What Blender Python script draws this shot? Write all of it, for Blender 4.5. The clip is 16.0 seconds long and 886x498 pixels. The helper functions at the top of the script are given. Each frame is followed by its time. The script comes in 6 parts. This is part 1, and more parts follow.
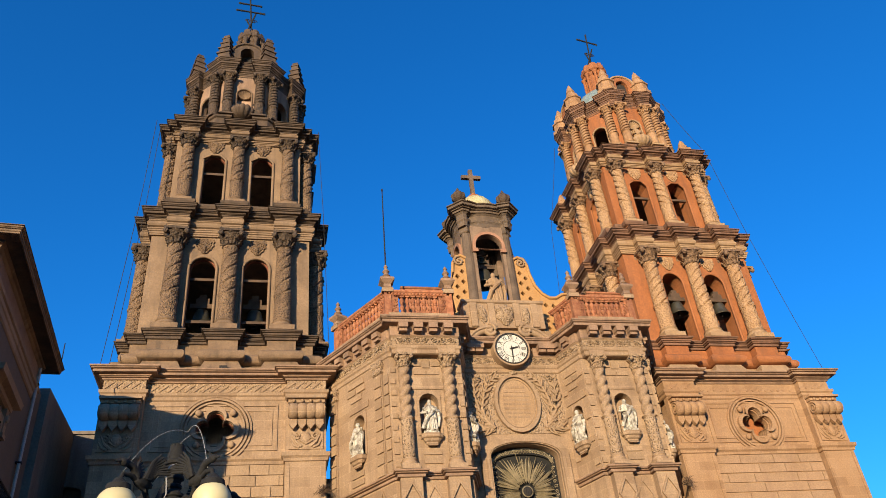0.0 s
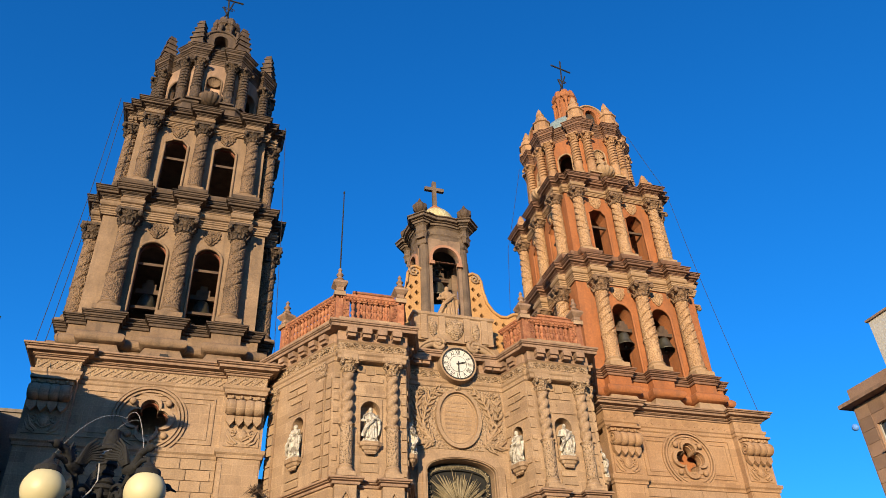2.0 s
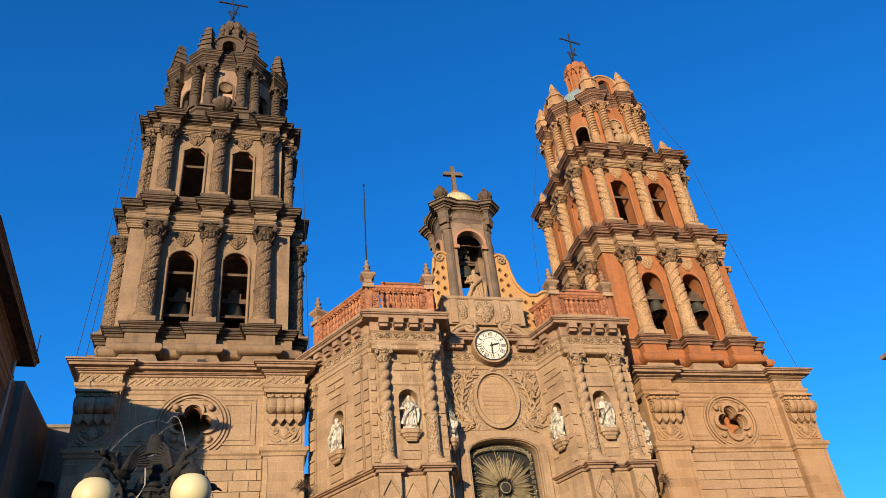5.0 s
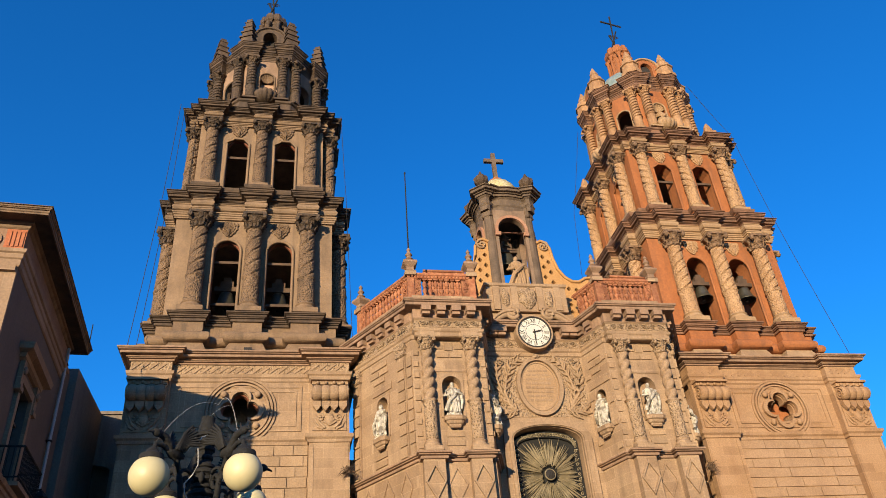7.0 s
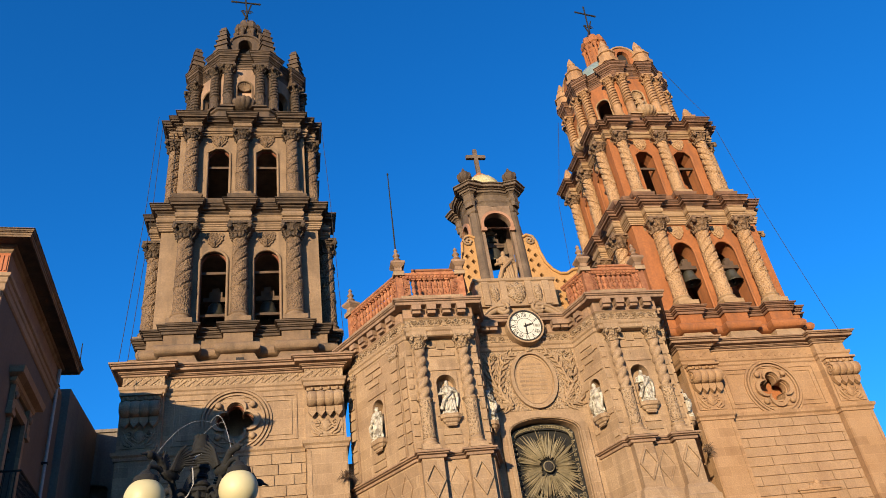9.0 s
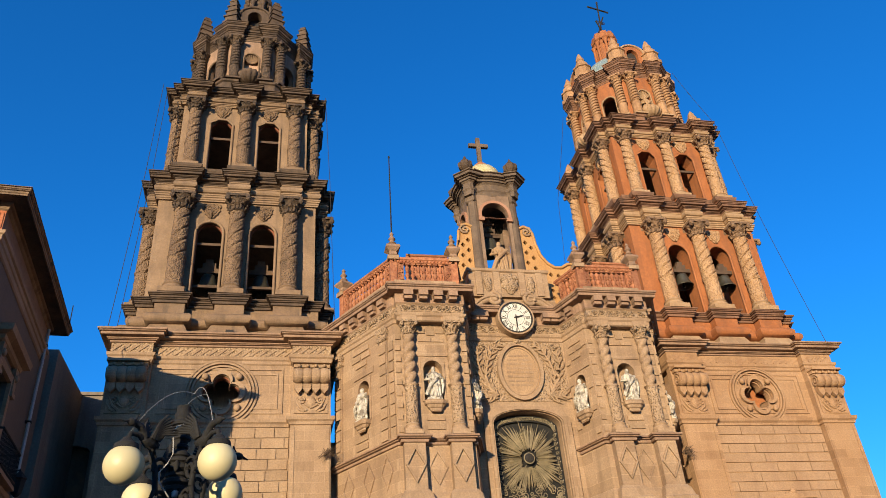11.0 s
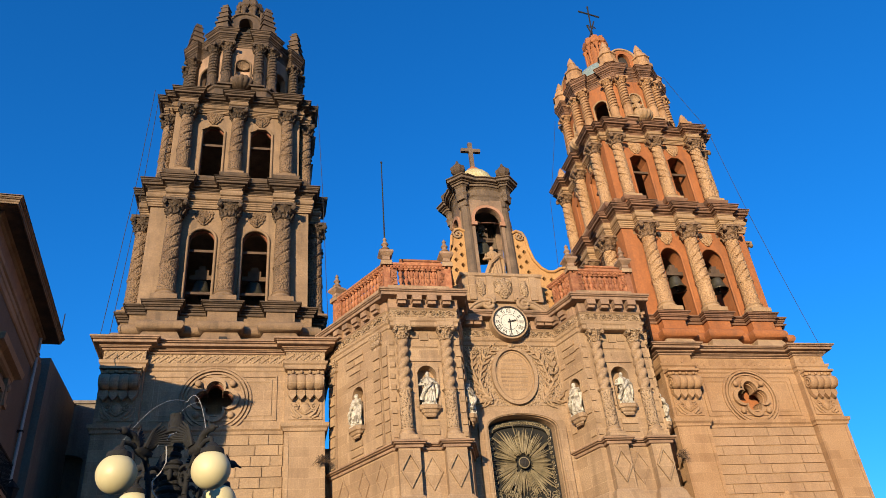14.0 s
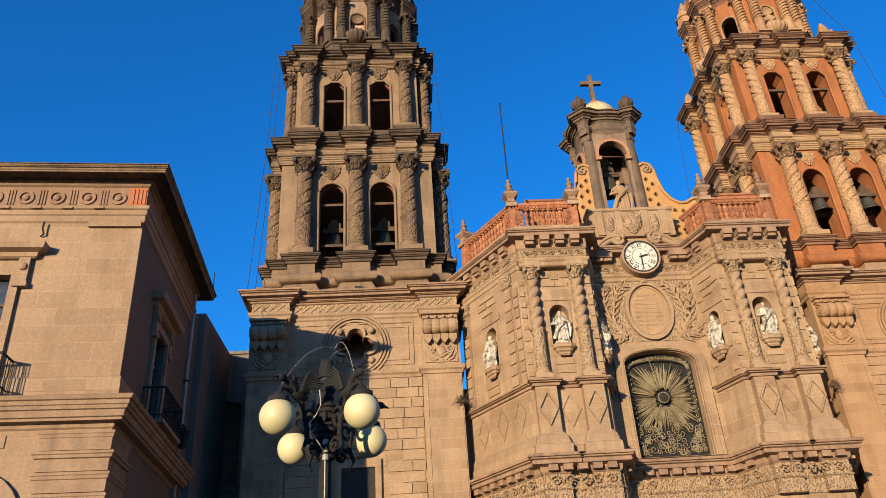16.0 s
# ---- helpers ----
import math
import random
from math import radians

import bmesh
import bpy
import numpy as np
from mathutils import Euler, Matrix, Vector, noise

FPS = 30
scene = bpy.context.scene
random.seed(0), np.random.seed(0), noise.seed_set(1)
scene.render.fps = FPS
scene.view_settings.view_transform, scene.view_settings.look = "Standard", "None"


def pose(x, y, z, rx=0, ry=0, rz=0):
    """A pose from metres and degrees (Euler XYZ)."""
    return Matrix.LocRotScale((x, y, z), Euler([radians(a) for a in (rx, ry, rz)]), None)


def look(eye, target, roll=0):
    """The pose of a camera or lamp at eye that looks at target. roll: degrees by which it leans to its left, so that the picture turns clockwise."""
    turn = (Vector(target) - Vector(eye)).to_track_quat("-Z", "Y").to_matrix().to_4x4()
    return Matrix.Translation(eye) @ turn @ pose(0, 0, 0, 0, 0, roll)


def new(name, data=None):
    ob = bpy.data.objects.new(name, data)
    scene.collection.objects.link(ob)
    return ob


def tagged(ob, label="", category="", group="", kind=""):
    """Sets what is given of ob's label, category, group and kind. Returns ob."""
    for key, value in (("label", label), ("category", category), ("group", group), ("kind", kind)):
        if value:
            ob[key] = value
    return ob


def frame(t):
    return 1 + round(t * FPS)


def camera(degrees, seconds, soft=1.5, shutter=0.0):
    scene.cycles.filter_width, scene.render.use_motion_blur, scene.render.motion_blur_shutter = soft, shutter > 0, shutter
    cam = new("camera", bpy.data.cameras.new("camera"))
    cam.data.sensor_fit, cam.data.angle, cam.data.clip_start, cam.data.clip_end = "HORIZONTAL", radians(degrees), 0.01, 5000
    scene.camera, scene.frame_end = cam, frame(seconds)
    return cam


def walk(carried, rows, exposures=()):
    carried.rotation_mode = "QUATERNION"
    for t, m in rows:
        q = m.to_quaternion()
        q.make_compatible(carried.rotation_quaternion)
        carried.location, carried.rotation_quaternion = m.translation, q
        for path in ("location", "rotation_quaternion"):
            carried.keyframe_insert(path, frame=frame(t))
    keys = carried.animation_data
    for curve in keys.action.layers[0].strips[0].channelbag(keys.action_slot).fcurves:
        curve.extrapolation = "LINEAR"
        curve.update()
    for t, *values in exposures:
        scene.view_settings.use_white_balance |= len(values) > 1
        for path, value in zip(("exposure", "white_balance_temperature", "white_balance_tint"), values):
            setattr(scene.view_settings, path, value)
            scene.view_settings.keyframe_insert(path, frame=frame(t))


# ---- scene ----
cam = camera(59.88, 16.0, 0.9)

PATH = [
    (0.0, -10.664, 0.005, 1.613, 124.41, 5.18, -11.34),
    (0.5, -10.694, 0.017, 1.621, 124.51, 5.21, -11.66),
    (1.0, -10.707, 0.024, 1.626, 124.70, 5.23, -11.96),
    (1.5, -10.724, 0.052, 1.638, 124.78, 2.48, -15.44),
    (2.0, -10.755, 0.095, 1.631, 124.88, 2.39, -17.36),
    (2.5, -10.724, 0.104, 1.636, 124.78, 2.52, -18.07),
    (3.0, -10.696, 0.046, 1.608, 124.69, 3.22, -17.48),
    (3.5, -10.679, 0.006, 1.588, 124.55, 5.75, -14.37),
    (4.0, -10.673, 0.007, 1.597, 124.27, 6.07, -13.47),
    (6.5, -10.739, 0.099, 1.533, 123.83, 4.35, -10.95),
    (7.0, -10.738, 0.122, 1.536, 123.47, 4.25, -10.09),
    (7.5, -10.750, 0.107, 1.542, 122.96, 4.26, -9.82),
    (8.0, -10.754, 0.080, 1.572, 122.84, 4.08, -9.96),
    (8.5, -10.750, 0.078, 1.597, 122.91, 5.77, -9.11),
    (9.0, -10.692, 0.040, 1.590, 123.33, 7.38, -9.08),
    (11.5, -10.659, -0.023, 1.590, 121.78, 3.13, -12.18),
    (12.0, -10.682, -0.021, 1.570, 121.64, 2.14, -12.88),
    (12.5, -10.676, -0.046, 1.579, 121.47, 1.46, -13.47),
    (13.0, -10.671, -0.033, 1.562, 121.49, 1.60, -13.60),
    (13.5, -10.660, -0.033, 1.595, 121.92, 4.15, -12.03),
    (14.0, -10.654, -0.032, 1.595, 122.38, 4.89, -11.59),
    (14.5, -10.646, -0.048, 1.600, 122.83, 5.23, -11.32),
    (15.0, -10.645, -0.050, 1.593, 123.38, 5.41, -11.22),
    (15.5, -10.677, -0.046, 1.554, 120.37, 5.90, -8.21),
    (16.0, -10.713, -0.062, 1.576, 118.78, 3.30, -1.75),
]
walk(cam, [(t, pose(x, y, z, a, b, c)) for t, x, y, z, a, b, c in PATH])

# ---- light ----
SUN_TRAVEL = Vector((0.565, 1.0, -0.145))
sun = new("sun", bpy.data.lights.new("sun", "SUN"))
sun.data.energy, sun.data.angle, sun.data.color = 4.92, radians(0.53), (1.0, 0.79, 0.51)
sun.matrix_basis = look((-40, -75, 13), Vector((-40, -75, 13)) + SUN_TRAVEL)
sky = bpy.data.worlds.new("sky")
scene.world = sky
sky.use_nodes = True
sky_tex = sky.node_tree.nodes.new("ShaderNodeTexSky")
sky_tex.sky_type, sky_tex.sun_disc = "NISHITA", False
sky_tex.sun_elevation = math.asin(-SUN_TRAVEL.normalized().z)
sky_tex.sun_rotation = math.atan2(-SUN_TRAVEL.x, -SUN_TRAVEL.y)
sky_tex.air_density, sky_tex.dust_density, sky_tex.ozone_density = 1.0, 0.3, 6.0
sky_back = sky.node_tree.nodes["Background"]
deep = sky.node_tree.nodes.new("ShaderNodeHueSaturation")
deep.inputs["Saturation"].default_value = 1.065
deep.inputs["Hue"].default_value = 0.5025
sky.node_tree.links.new(sky_tex.outputs[0], deep.inputs["Color"])
sky.node_tree.links.new(deep.outputs["Color"], sky_back.inputs[0])
sky_back.inputs[1].default_value = 0.2
scene.view_settings.exposure = 0.81


# ---- materials ----
def material(name, a, b, big=0.5, fine=14.0, bump=0.25, rough=0.85, metal=0.0, streak=0.0, stain=(0.1, 0.08, 0.06), carve=0.0, vary=0.0, carve_scale=11.0, joints=None, crevice=0.62, lattice=False):
    """Two colours mixed by broad noise, grain, upright weather streaks, fine relief."""
    mat = bpy.data.materials.new(name)
    mat.use_nodes = True
    nt = mat.node_tree
    N, L = nt.nodes.new, nt.links.new
    bsdf = nt.nodes["Principled BSDF"]
    bsdf.inputs["Metallic"].default_value = metal
    geo = N("ShaderNodeNewGeometry")
    n1 = N("ShaderNodeTexNoise")
    n1.inputs["Scale"].default_value, n1.inputs["Detail"].default_value, n1.inputs["Roughness"].default_value = big, 8, 0.65
    L(geo.outputs["Position"], n1.inputs["Vector"])
    ramp = N("ShaderNodeValToRGB")
    ramp.color_ramp.elements[0].position, ramp.color_ramp.elements[1].position = 0.34, 0.66
    ramp.color_ramp.elements[0].color, ramp.color_ramp.elements[1].color = (*a, 1), (*b, 1)
    L(n1.outputs["Fac"], ramp.inputs["Fac"])
    n2 = N("ShaderNodeTexNoise")
    n2.inputs["Scale"].default_value, n2.inputs["Detail"].default_value = fine, 6
    L(geo.outputs["Position"], n2.inputs["Vector"])
    grain = N("ShaderNodeMapRange")
    grain.inputs["From Min"].default_value, grain.inputs["From Max"].default_value = 0.25, 0.75
    grain.inputs["To Min"].default_value, grain.inputs["To Max"].default_value = 0.78, 1.18
    L(n2.outputs["Fac"], grain.inputs["Value"])
    mul = N("ShaderNodeMix")
    mul.data_type, mul.blend_type = "RGBA", "MULTIPLY"
    mul.inputs["Factor"].default_value = 1.0
    L(ramp.outputs["Color"], mul.inputs["A"])
    L(grain.outputs["Result"], mul.inputs["B"])
    colour = mul.outputs["Result"]
    if streak:
        mp = N("ShaderNodeMapping")
        mp.inputs["Scale"].default_value = (2.2, 2.2, 0.28)
        L(geo.outputs["Position"], mp.inputs["Vector"])
        n3 = N("ShaderNodeTexNoise")
        n3.inputs["Scale"].default_value, n3.inputs["Detail"].default_value = 1.3, 7
        L(mp.outputs["Vector"], n3.inputs["Vector"])
        mr = N("ShaderNodeMapRange")
        mr.inputs["From Min"].default_value, mr.inputs["From Max"].default_value = 0.50, 0.72
        mr.inputs["To Max"].default_value = streak
        L(n3.outputs["Fac"], mr.inputs["Value"])
        st = N("ShaderNodeMix")
        st.data_type = "RGBA"
        L(mr.outputs["Result"], st.inputs["Factor"])
        L(colour, st.inputs["A"])
        st.inputs["B"].default_value = (*stain, 1)
        colour = st.outputs["Result"]
    if vary:
        oi = N("ShaderNodeObjectInfo")
        vr = N("ShaderNodeMapRange")
        vr.inputs["To Min"].default_value, vr.inputs["To Max"].default_value = 1 - vary, 1 + vary * 0.6
        L(oi.outputs["Random"], vr.inputs["Value"])
        vm = N("ShaderNodeMix")
        vm.data_type, vm.blend_type = "RGBA", "MULTIPLY"
        vm.inputs["Factor"].default_value = 1.0
        L(colour, vm.inputs["A"])
        L(vr.outputs["Result"], vm.inputs["B"])
        colour = vm.outputs["Result"]
    if joints:
        sp = N("ShaderNodeSeparateXYZ")
        L(geo.outputs["Position"], sp.inputs[0])
        along = N("ShaderNodeMath")
        along.operation = "MULTIPLY_ADD"
        along.inputs[1].default_value = 0.73
        L(sp.outputs["Y"], along.inputs[0])
        L(sp.outputs["X"], along.inputs[2])
        cb = N("ShaderNodeCombineXYZ")
        L(along.outputs[0], cb.inputs["X"])
        L(sp.outputs["Z"], cb.inputs["Y"])
        bk = N("ShaderNodeTexBrick")
        bk.inputs["Scale"].default_value = 1.0
        bk.inputs["Brick Width"].default_value, bk.inputs["Row Height"].default_value = joints
        bk.inputs["Mortar Size"].default_value, bk.inputs["Mortar Smooth"].default_value = 0.012, 0.3
        bk.inputs["Color1"].default_value, bk.inputs["Color2"].default_value, bk.inputs["Mortar"].default_value = (0.86, 0.84, 0.82, 1), (1.08, 1.09, 1.1, 1), (1.15, 1.18, 1.2, 1)
        L(cb.outputs[0], bk.inputs["Vector"])
        jm = N("ShaderNodeMix")
        jm.data_type, jm.blend_type = "RGBA", "MULTIPLY"
        jm.inputs["Factor"].default_value = 1.0
        L(colour, jm.inputs["A"])
        L(bk.outputs["Color"], jm.inputs["B"])
        colour = jm.outputs["Result"]
    if carve:
        vo = N("ShaderNodeTexVoronoi")
        vo.feature = "F1" if lattice else "SMOOTH_F1"
        vo.inputs["Scale"].default_value = carve_scale
        nd = N("ShaderNodeTexNoise")
        nd.inputs["Scale"].default_value = 4.0
        L(geo.outputs["Position"], nd.inputs["Vector"])
        ad = N("ShaderNodeVectorMath")
        ad.operation = "MULTIPLY_ADD"
        L(nd.outputs["Color"], ad.inputs[0])
        ad.inputs[1].default_value = (0.14, 0.14, 0.14) if lattice else (0.3, 0.3, 0.3)
        L(geo.outputs["Position"], ad.inputs[2])
        L(ad.outputs["Vector"], vo.inputs["Vector"])
        # hollows of the carving coloured darker: grime, and painted shade for depth
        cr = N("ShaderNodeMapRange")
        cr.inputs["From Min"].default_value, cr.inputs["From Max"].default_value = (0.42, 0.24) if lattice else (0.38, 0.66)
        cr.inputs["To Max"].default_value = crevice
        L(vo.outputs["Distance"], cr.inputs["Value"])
        dirt_shade = N("ShaderNodeMix")
        dirt_shade.data_type = "RGBA"
        L(cr.outputs["Result"], dirt_shade.inputs["Factor"])
        L(colour, dirt_shade.inputs["A"])
        dirt_shade.inputs["B"].default_value = (*[0.75 * c for c in stain], 1)
        colour = dirt_shade.outputs["Result"]
    L(colour, bsdf.inputs["Base Color"])
    rr = N("ShaderNodeMapRange")
    rr.inputs["To Min"].default_value, rr.inputs["To Max"].default_value = rough - 0.12, min(1, rough + 0.1)
    L(n2.outputs["Fac"], rr.inputs["Value"])
    L(rr.outputs["Result"], bsdf.inputs["Roughness"])
    bp = N("ShaderNodeBump")
    bp.inputs["Strength"].default_value, bp.inputs["Distance"].default_value = bump, 0.05
    L(n2.outputs["Fac"], bp.inputs["Height"])
    normal = bp.outputs["Normal"]
    if carve:
        b2 = N("ShaderNodeBump")
        b2.invert = not lattice
        b2.inputs["Strength"].default_value, b2.inputs["Distance"].default_value = carve, 0.07
        L(vo.outputs["Distance"], b2.inputs["Height"])
        L(normal, b2.inputs["Normal"])
        normal = b2.outputs["Normal"]
    L(normal, bsdf.inputs["Normal"])
    return mat


CANTERA = material("pink_stone", (0.232, 0.149, 0.087), (0.302, 0.204, 0.122), 0.6, 16, 0.35, streak=0.5, stain=(0.146, 0.095, 0.057), joints=(0.85, 0.44))
CANTERA_PIECE = material("pink_stone_block", (0.246, 0.158, 0.089), (0.295, 0.199, 0.117), 0.7, 16, 0.35, streak=0.25, stain=(0.148, 0.090, 0.050), vary=0.18)
TWISTED = material("twisted_column_stone", (0.25, 0.162, 0.094), (0.312, 0.21, 0.125), 0.8, 18, 0.4, carve=0.3, streak=0.2, stain=(0.14, 0.088, 0.05), carve_scale=10, crevice=0.35)
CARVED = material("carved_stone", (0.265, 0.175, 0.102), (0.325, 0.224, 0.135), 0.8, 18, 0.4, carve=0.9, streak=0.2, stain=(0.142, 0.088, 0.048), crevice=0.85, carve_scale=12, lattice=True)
LEDGE = material("ledge_stone", (0.185, 0.112, 0.07), (0.28, 0.175, 0.11), 0.9, 14, 0.4, streak=0.6, stain=(0.085, 0.055, 0.038))
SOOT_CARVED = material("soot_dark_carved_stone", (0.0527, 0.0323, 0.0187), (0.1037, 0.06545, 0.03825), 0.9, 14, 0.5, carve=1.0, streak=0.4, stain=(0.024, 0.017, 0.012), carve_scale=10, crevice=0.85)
SOOT = material("soot_dark_cornice_stone", (0.03936, 0.02378, 0.01476), (0.09676, 0.06068, 0.03608), 1.4, 14, 0.5, streak=0.6, stain=(0.026, 0.018, 0.013))
FOOT_ORANGE = material("orange_tinted_stone", (0.25, 0.142, 0.070), (0.30, 0.184, 0.101), 0.45, 16, 0.3, streak=0.4, stain=(0.177, 0.093, 0.051), joints=(0.95, 0.45))
FOOT_PIECE = material("orange_tinted_block", (0.246, 0.149, 0.080), (0.298, 0.19, 0.112), 0.7, 16, 0.35, streak=0.3, stain=(0.167, 0.093, 0.056), vary=0.06)
GREY = material("weathered_grey_stone", (0.1224, 0.07544, 0.04278), (0.2091, 0.1337, 0.07719), 0.7, 14, 0.5, streak=0.55, stain=(0.04, 0.03, 0.021))
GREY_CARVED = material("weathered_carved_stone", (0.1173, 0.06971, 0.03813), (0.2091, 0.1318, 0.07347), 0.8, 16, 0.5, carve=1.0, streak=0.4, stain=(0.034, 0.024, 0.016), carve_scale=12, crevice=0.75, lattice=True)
GREY_WALL = material("beige_tower_wall", (0.151, 0.09645, 0.0558), (0.2264, 0.148, 0.08742), 0.8, 14, 0.35, streak=0.55, stain=(0.06, 0.042, 0.029))
ORANGE = material("orange_plaster", (0.225, 0.075, 0.022), (0.30, 0.108, 0.036), 0.6, 10, 0.2, streak=0.5, stain=(0.13, 0.055, 0.026))
CREAM_CARVED = material("cream_carved_stone", (0.325, 0.19, 0.093), (0.4, 0.25, 0.132), 0.8, 16, 0.4, carve=0.8, streak=0.3, stain=(0.15, 0.066, 0.027), crevice=0.7, carve_scale=12, lattice=True)
TWISTED_CREAM = material("cream_rope_column_stone", (0.245, 0.132, 0.06), (0.335, 0.195, 0.1), 0.8, 16, 0.4, streak=0.45, stain=(0.12, 0.05, 0.022))
CREAM = material("cream_stone", (0.258, 0.158, 0.081), (0.322, 0.212, 0.120), 0.7, 16, 0.3, streak=0.4, stain=(0.138, 0.078, 0.042))
OLD_BROWN = material("brown_cornice_stone", (0.105, 0.052, 0.029), (0.195, 0.10, 0.058), 0.9, 14, 0.5, streak=0.5, stain=(0.045, 0.03, 0.022))
BRICK_RED = material("red_painted_stone", (0.215, 0.066, 0.027), (0.36, 0.155, 0.073), 4.0, 12, 0.4, streak=0.45, stain=(0.12, 0.042, 0.024), vary=0.25)
OCHRE = material("ochre_plaster", (0.325, 0.168, 0.055), (0.385, 0.215, 0.082), 0.8, 12, 0.2, streak=0.35, stain=(0.187, 0.095, 0.045))
YELLOW_TILE = material("yellow_dome_tile", (0.372, 0.312, 0.132), (0.468, 0.420, 0.252), 2.5, 10, 0.2, rough=0.4)
BLUE_TILE = material("blue_grey_dome_tile", (0.132, 0.186, 0.198), (0.216, 0.264, 0.252), 1.5, 10, 0.25, rough=0.5)
# carve and stain paint dark fold shading into the statues' marble
MARBLE = material("white_marble", (0.36, 0.3285, 0.2655), (0.522, 0.477, 0.396), 2.5, 14, 0.3, rough=0.6, streak=0.5, stain=(0.13, 0.10, 0.07), carve=0.8, carve_scale=7.0, crevice=0.85)
IRON = material("black_iron", (0.0035, 0.0033, 0.003), (0.009, 0.0083, 0.0073), 4, 30, 0.3, rough=0.88, metal=0.0)
BRONZE = material("bell_bronze", (0.07, 0.065, 0.05), (0.13, 0.12, 0.09), 2, 20, 0.2, rough=0.45, metal=0.7)
WOOD = material("old_timber", (0.05, 0.03, 0.018), (0.1, 0.06, 0.035), 2, 25, 0.4)
GILT = material("dull_gilt_metal", (0.13, 0.104, 0.06), (0.26, 0.21, 0.125), 3, 20, 0.2, rough=0.6, metal=0.1)
TURRET_BROWN = material("dark_brown_turret_stone", (0.07, 0.047, 0.031), (0.135, 0.092, 0.06), 1.2, 14, 0.5, streak=0.4, stain=(0.035, 0.025, 0.018))
GLASS_DARK = material("dark_glass", (0.004, 0.004, 0.003), (0.009, 0.008, 0.006), 1.2, 5, 0.05, rough=0.85)
GLOBE = material("cream_globe_plastic", (0.47, 0.41, 0.225), (0.5, 0.44, 0.25), 0.6, 1.2, 0.0, rough=0.5)
WHITE_CABLE = material("white_cable", (0.27, 0.26, 0.24), (0.33, 0.32, 0.30), 5, 30, 0.05, rough=0.5)
DIAL = material("white_dial", (0.44, 0.42, 0.37), (0.52, 0.50, 0.44), 3, 20, 0.05, rough=0.5)
BLACK = material("black_paint", (0.015, 0.013, 0.012), (0.025, 0.02, 0.018), 5, 20, 0.1, rough=0.9)
PAVING = material("plaza_paving", (0.155, 0.114, 0.088), (0.206, 0.155, 0.119), 0.3, 5, 0.3)
TAN_HOUSE = material("tan_house_stone", (0.222, 0.14, 0.082), (0.262, 0.172, 0.103), 0.35, 14, 0.12, streak=0.3, stain=(0.141, 0.090, 0.052), joints=(1.25, 0.55))
HOUSE_LEDGE = material("tan_ledge_stone", (0.19, 0.118, 0.07), (0.262, 0.17, 0.102), 1.2, 16, 0.25, streak=0.5, stain=(0.1, 0.064, 0.04))
# plain grey-brown render, taken darker to put the side wall's shade into its colour
HOUSE_SIDE_SHADED = material("shaded_grey_brown_render", (0.088, 0.068, 0.053), (0.112, 0.087, 0.068), 0.5, 10, 0.12, streak=0.25, stain=(0.07, 0.054, 0.043))
HOUSE_FRIEZE = material("pinkish_brown_frieze_stone", (0.175, 0.098, 0.06), (0.235, 0.14, 0.088), 1.0, 14, 0.3, streak=0.35, stain=(0.1, 0.06, 0.04))
HOUSE_RED = material("terracotta_frieze", (0.29, 0.085, 0.034), (0.345, 0.122, 0.054), 1.2, 14, 0.3)
DULL_WALL = material("soot_grey_wall", (0.129, 0.103, 0.082), (0.172, 0.142, 0.112), 0.4, 12, 0.3, streak=0.4, stain=(0.060, 0.047, 0.039))
BROWN_HOUSE = material("brown_stone_cladding", (0.2, 0.118, 0.074), (0.265, 0.165, 0.108), 0.5, 14, 0.2, vary=0.3)
WHITE_WALL = material("white_roof_wall", (0.391, 0.369, 0.324), (0.447, 0.425, 0.380), 0.5, 10, 0.2, streak=0.25, stain=(0.280, 0.252, 0.212))
# blue haze of the air before the moon is painted into its colour
MOON = material("moon_veiled_in_blue", (0.085, 0.21, 0.52), (0.12, 0.27, 0.62), 0.15, 0.6, 0.1, rough=0.95)
PANE = material("window_glass", (0.02, 0.03, 0.04), (0.04, 0.05, 0.06), 1, 5, 0.02, rough=0.15)

# ---- geometry helpers: every one gives (verts, faces) ----
W = {}


def join(*geos):
    vs, fs = [], []
    for v, f in geos:
        n = len(vs)
        vs += list(v)
        fs += [tuple(i + n for i in face) for face in f]
    return vs, fs


def moved(geo, m):
    return [tuple(m @ Vector(v)) for v in geo[0]], geo[1]


def box(x0, x1, y0, y1, z0, z1):
    v = [(x, y, z) for z in (z0, z1) for x, y in ((x0, y0), (x1, y0), (x1, y1), (x0, y1))]
    return v, [(3, 2, 1, 0), (4, 5, 6, 7), (0, 1, 5, 4), (1, 2, 6, 5), (2, 3, 7, 6), (3, 0, 4, 7)]


def grown(poly, o):
    """A counter-clockwise plan with every edge moved out by o."""
    out, n = [], len(poly)
    for i in range(n):
        p, q, r = Vector(poly[i - 1]), Vector(poly[i]), Vector(poly[(i + 1) % n])
        d1, d2 = (q - p).normalized(), (r - q).normalized()
        n1, n2 = Vector((d1.y, -d1.x)), Vector((d2.y, -d2.x))
        b = n1 + n2
        out.append(tuple(q + b * (o * 2 / max(b.length_squared, 0.3))))
    return out


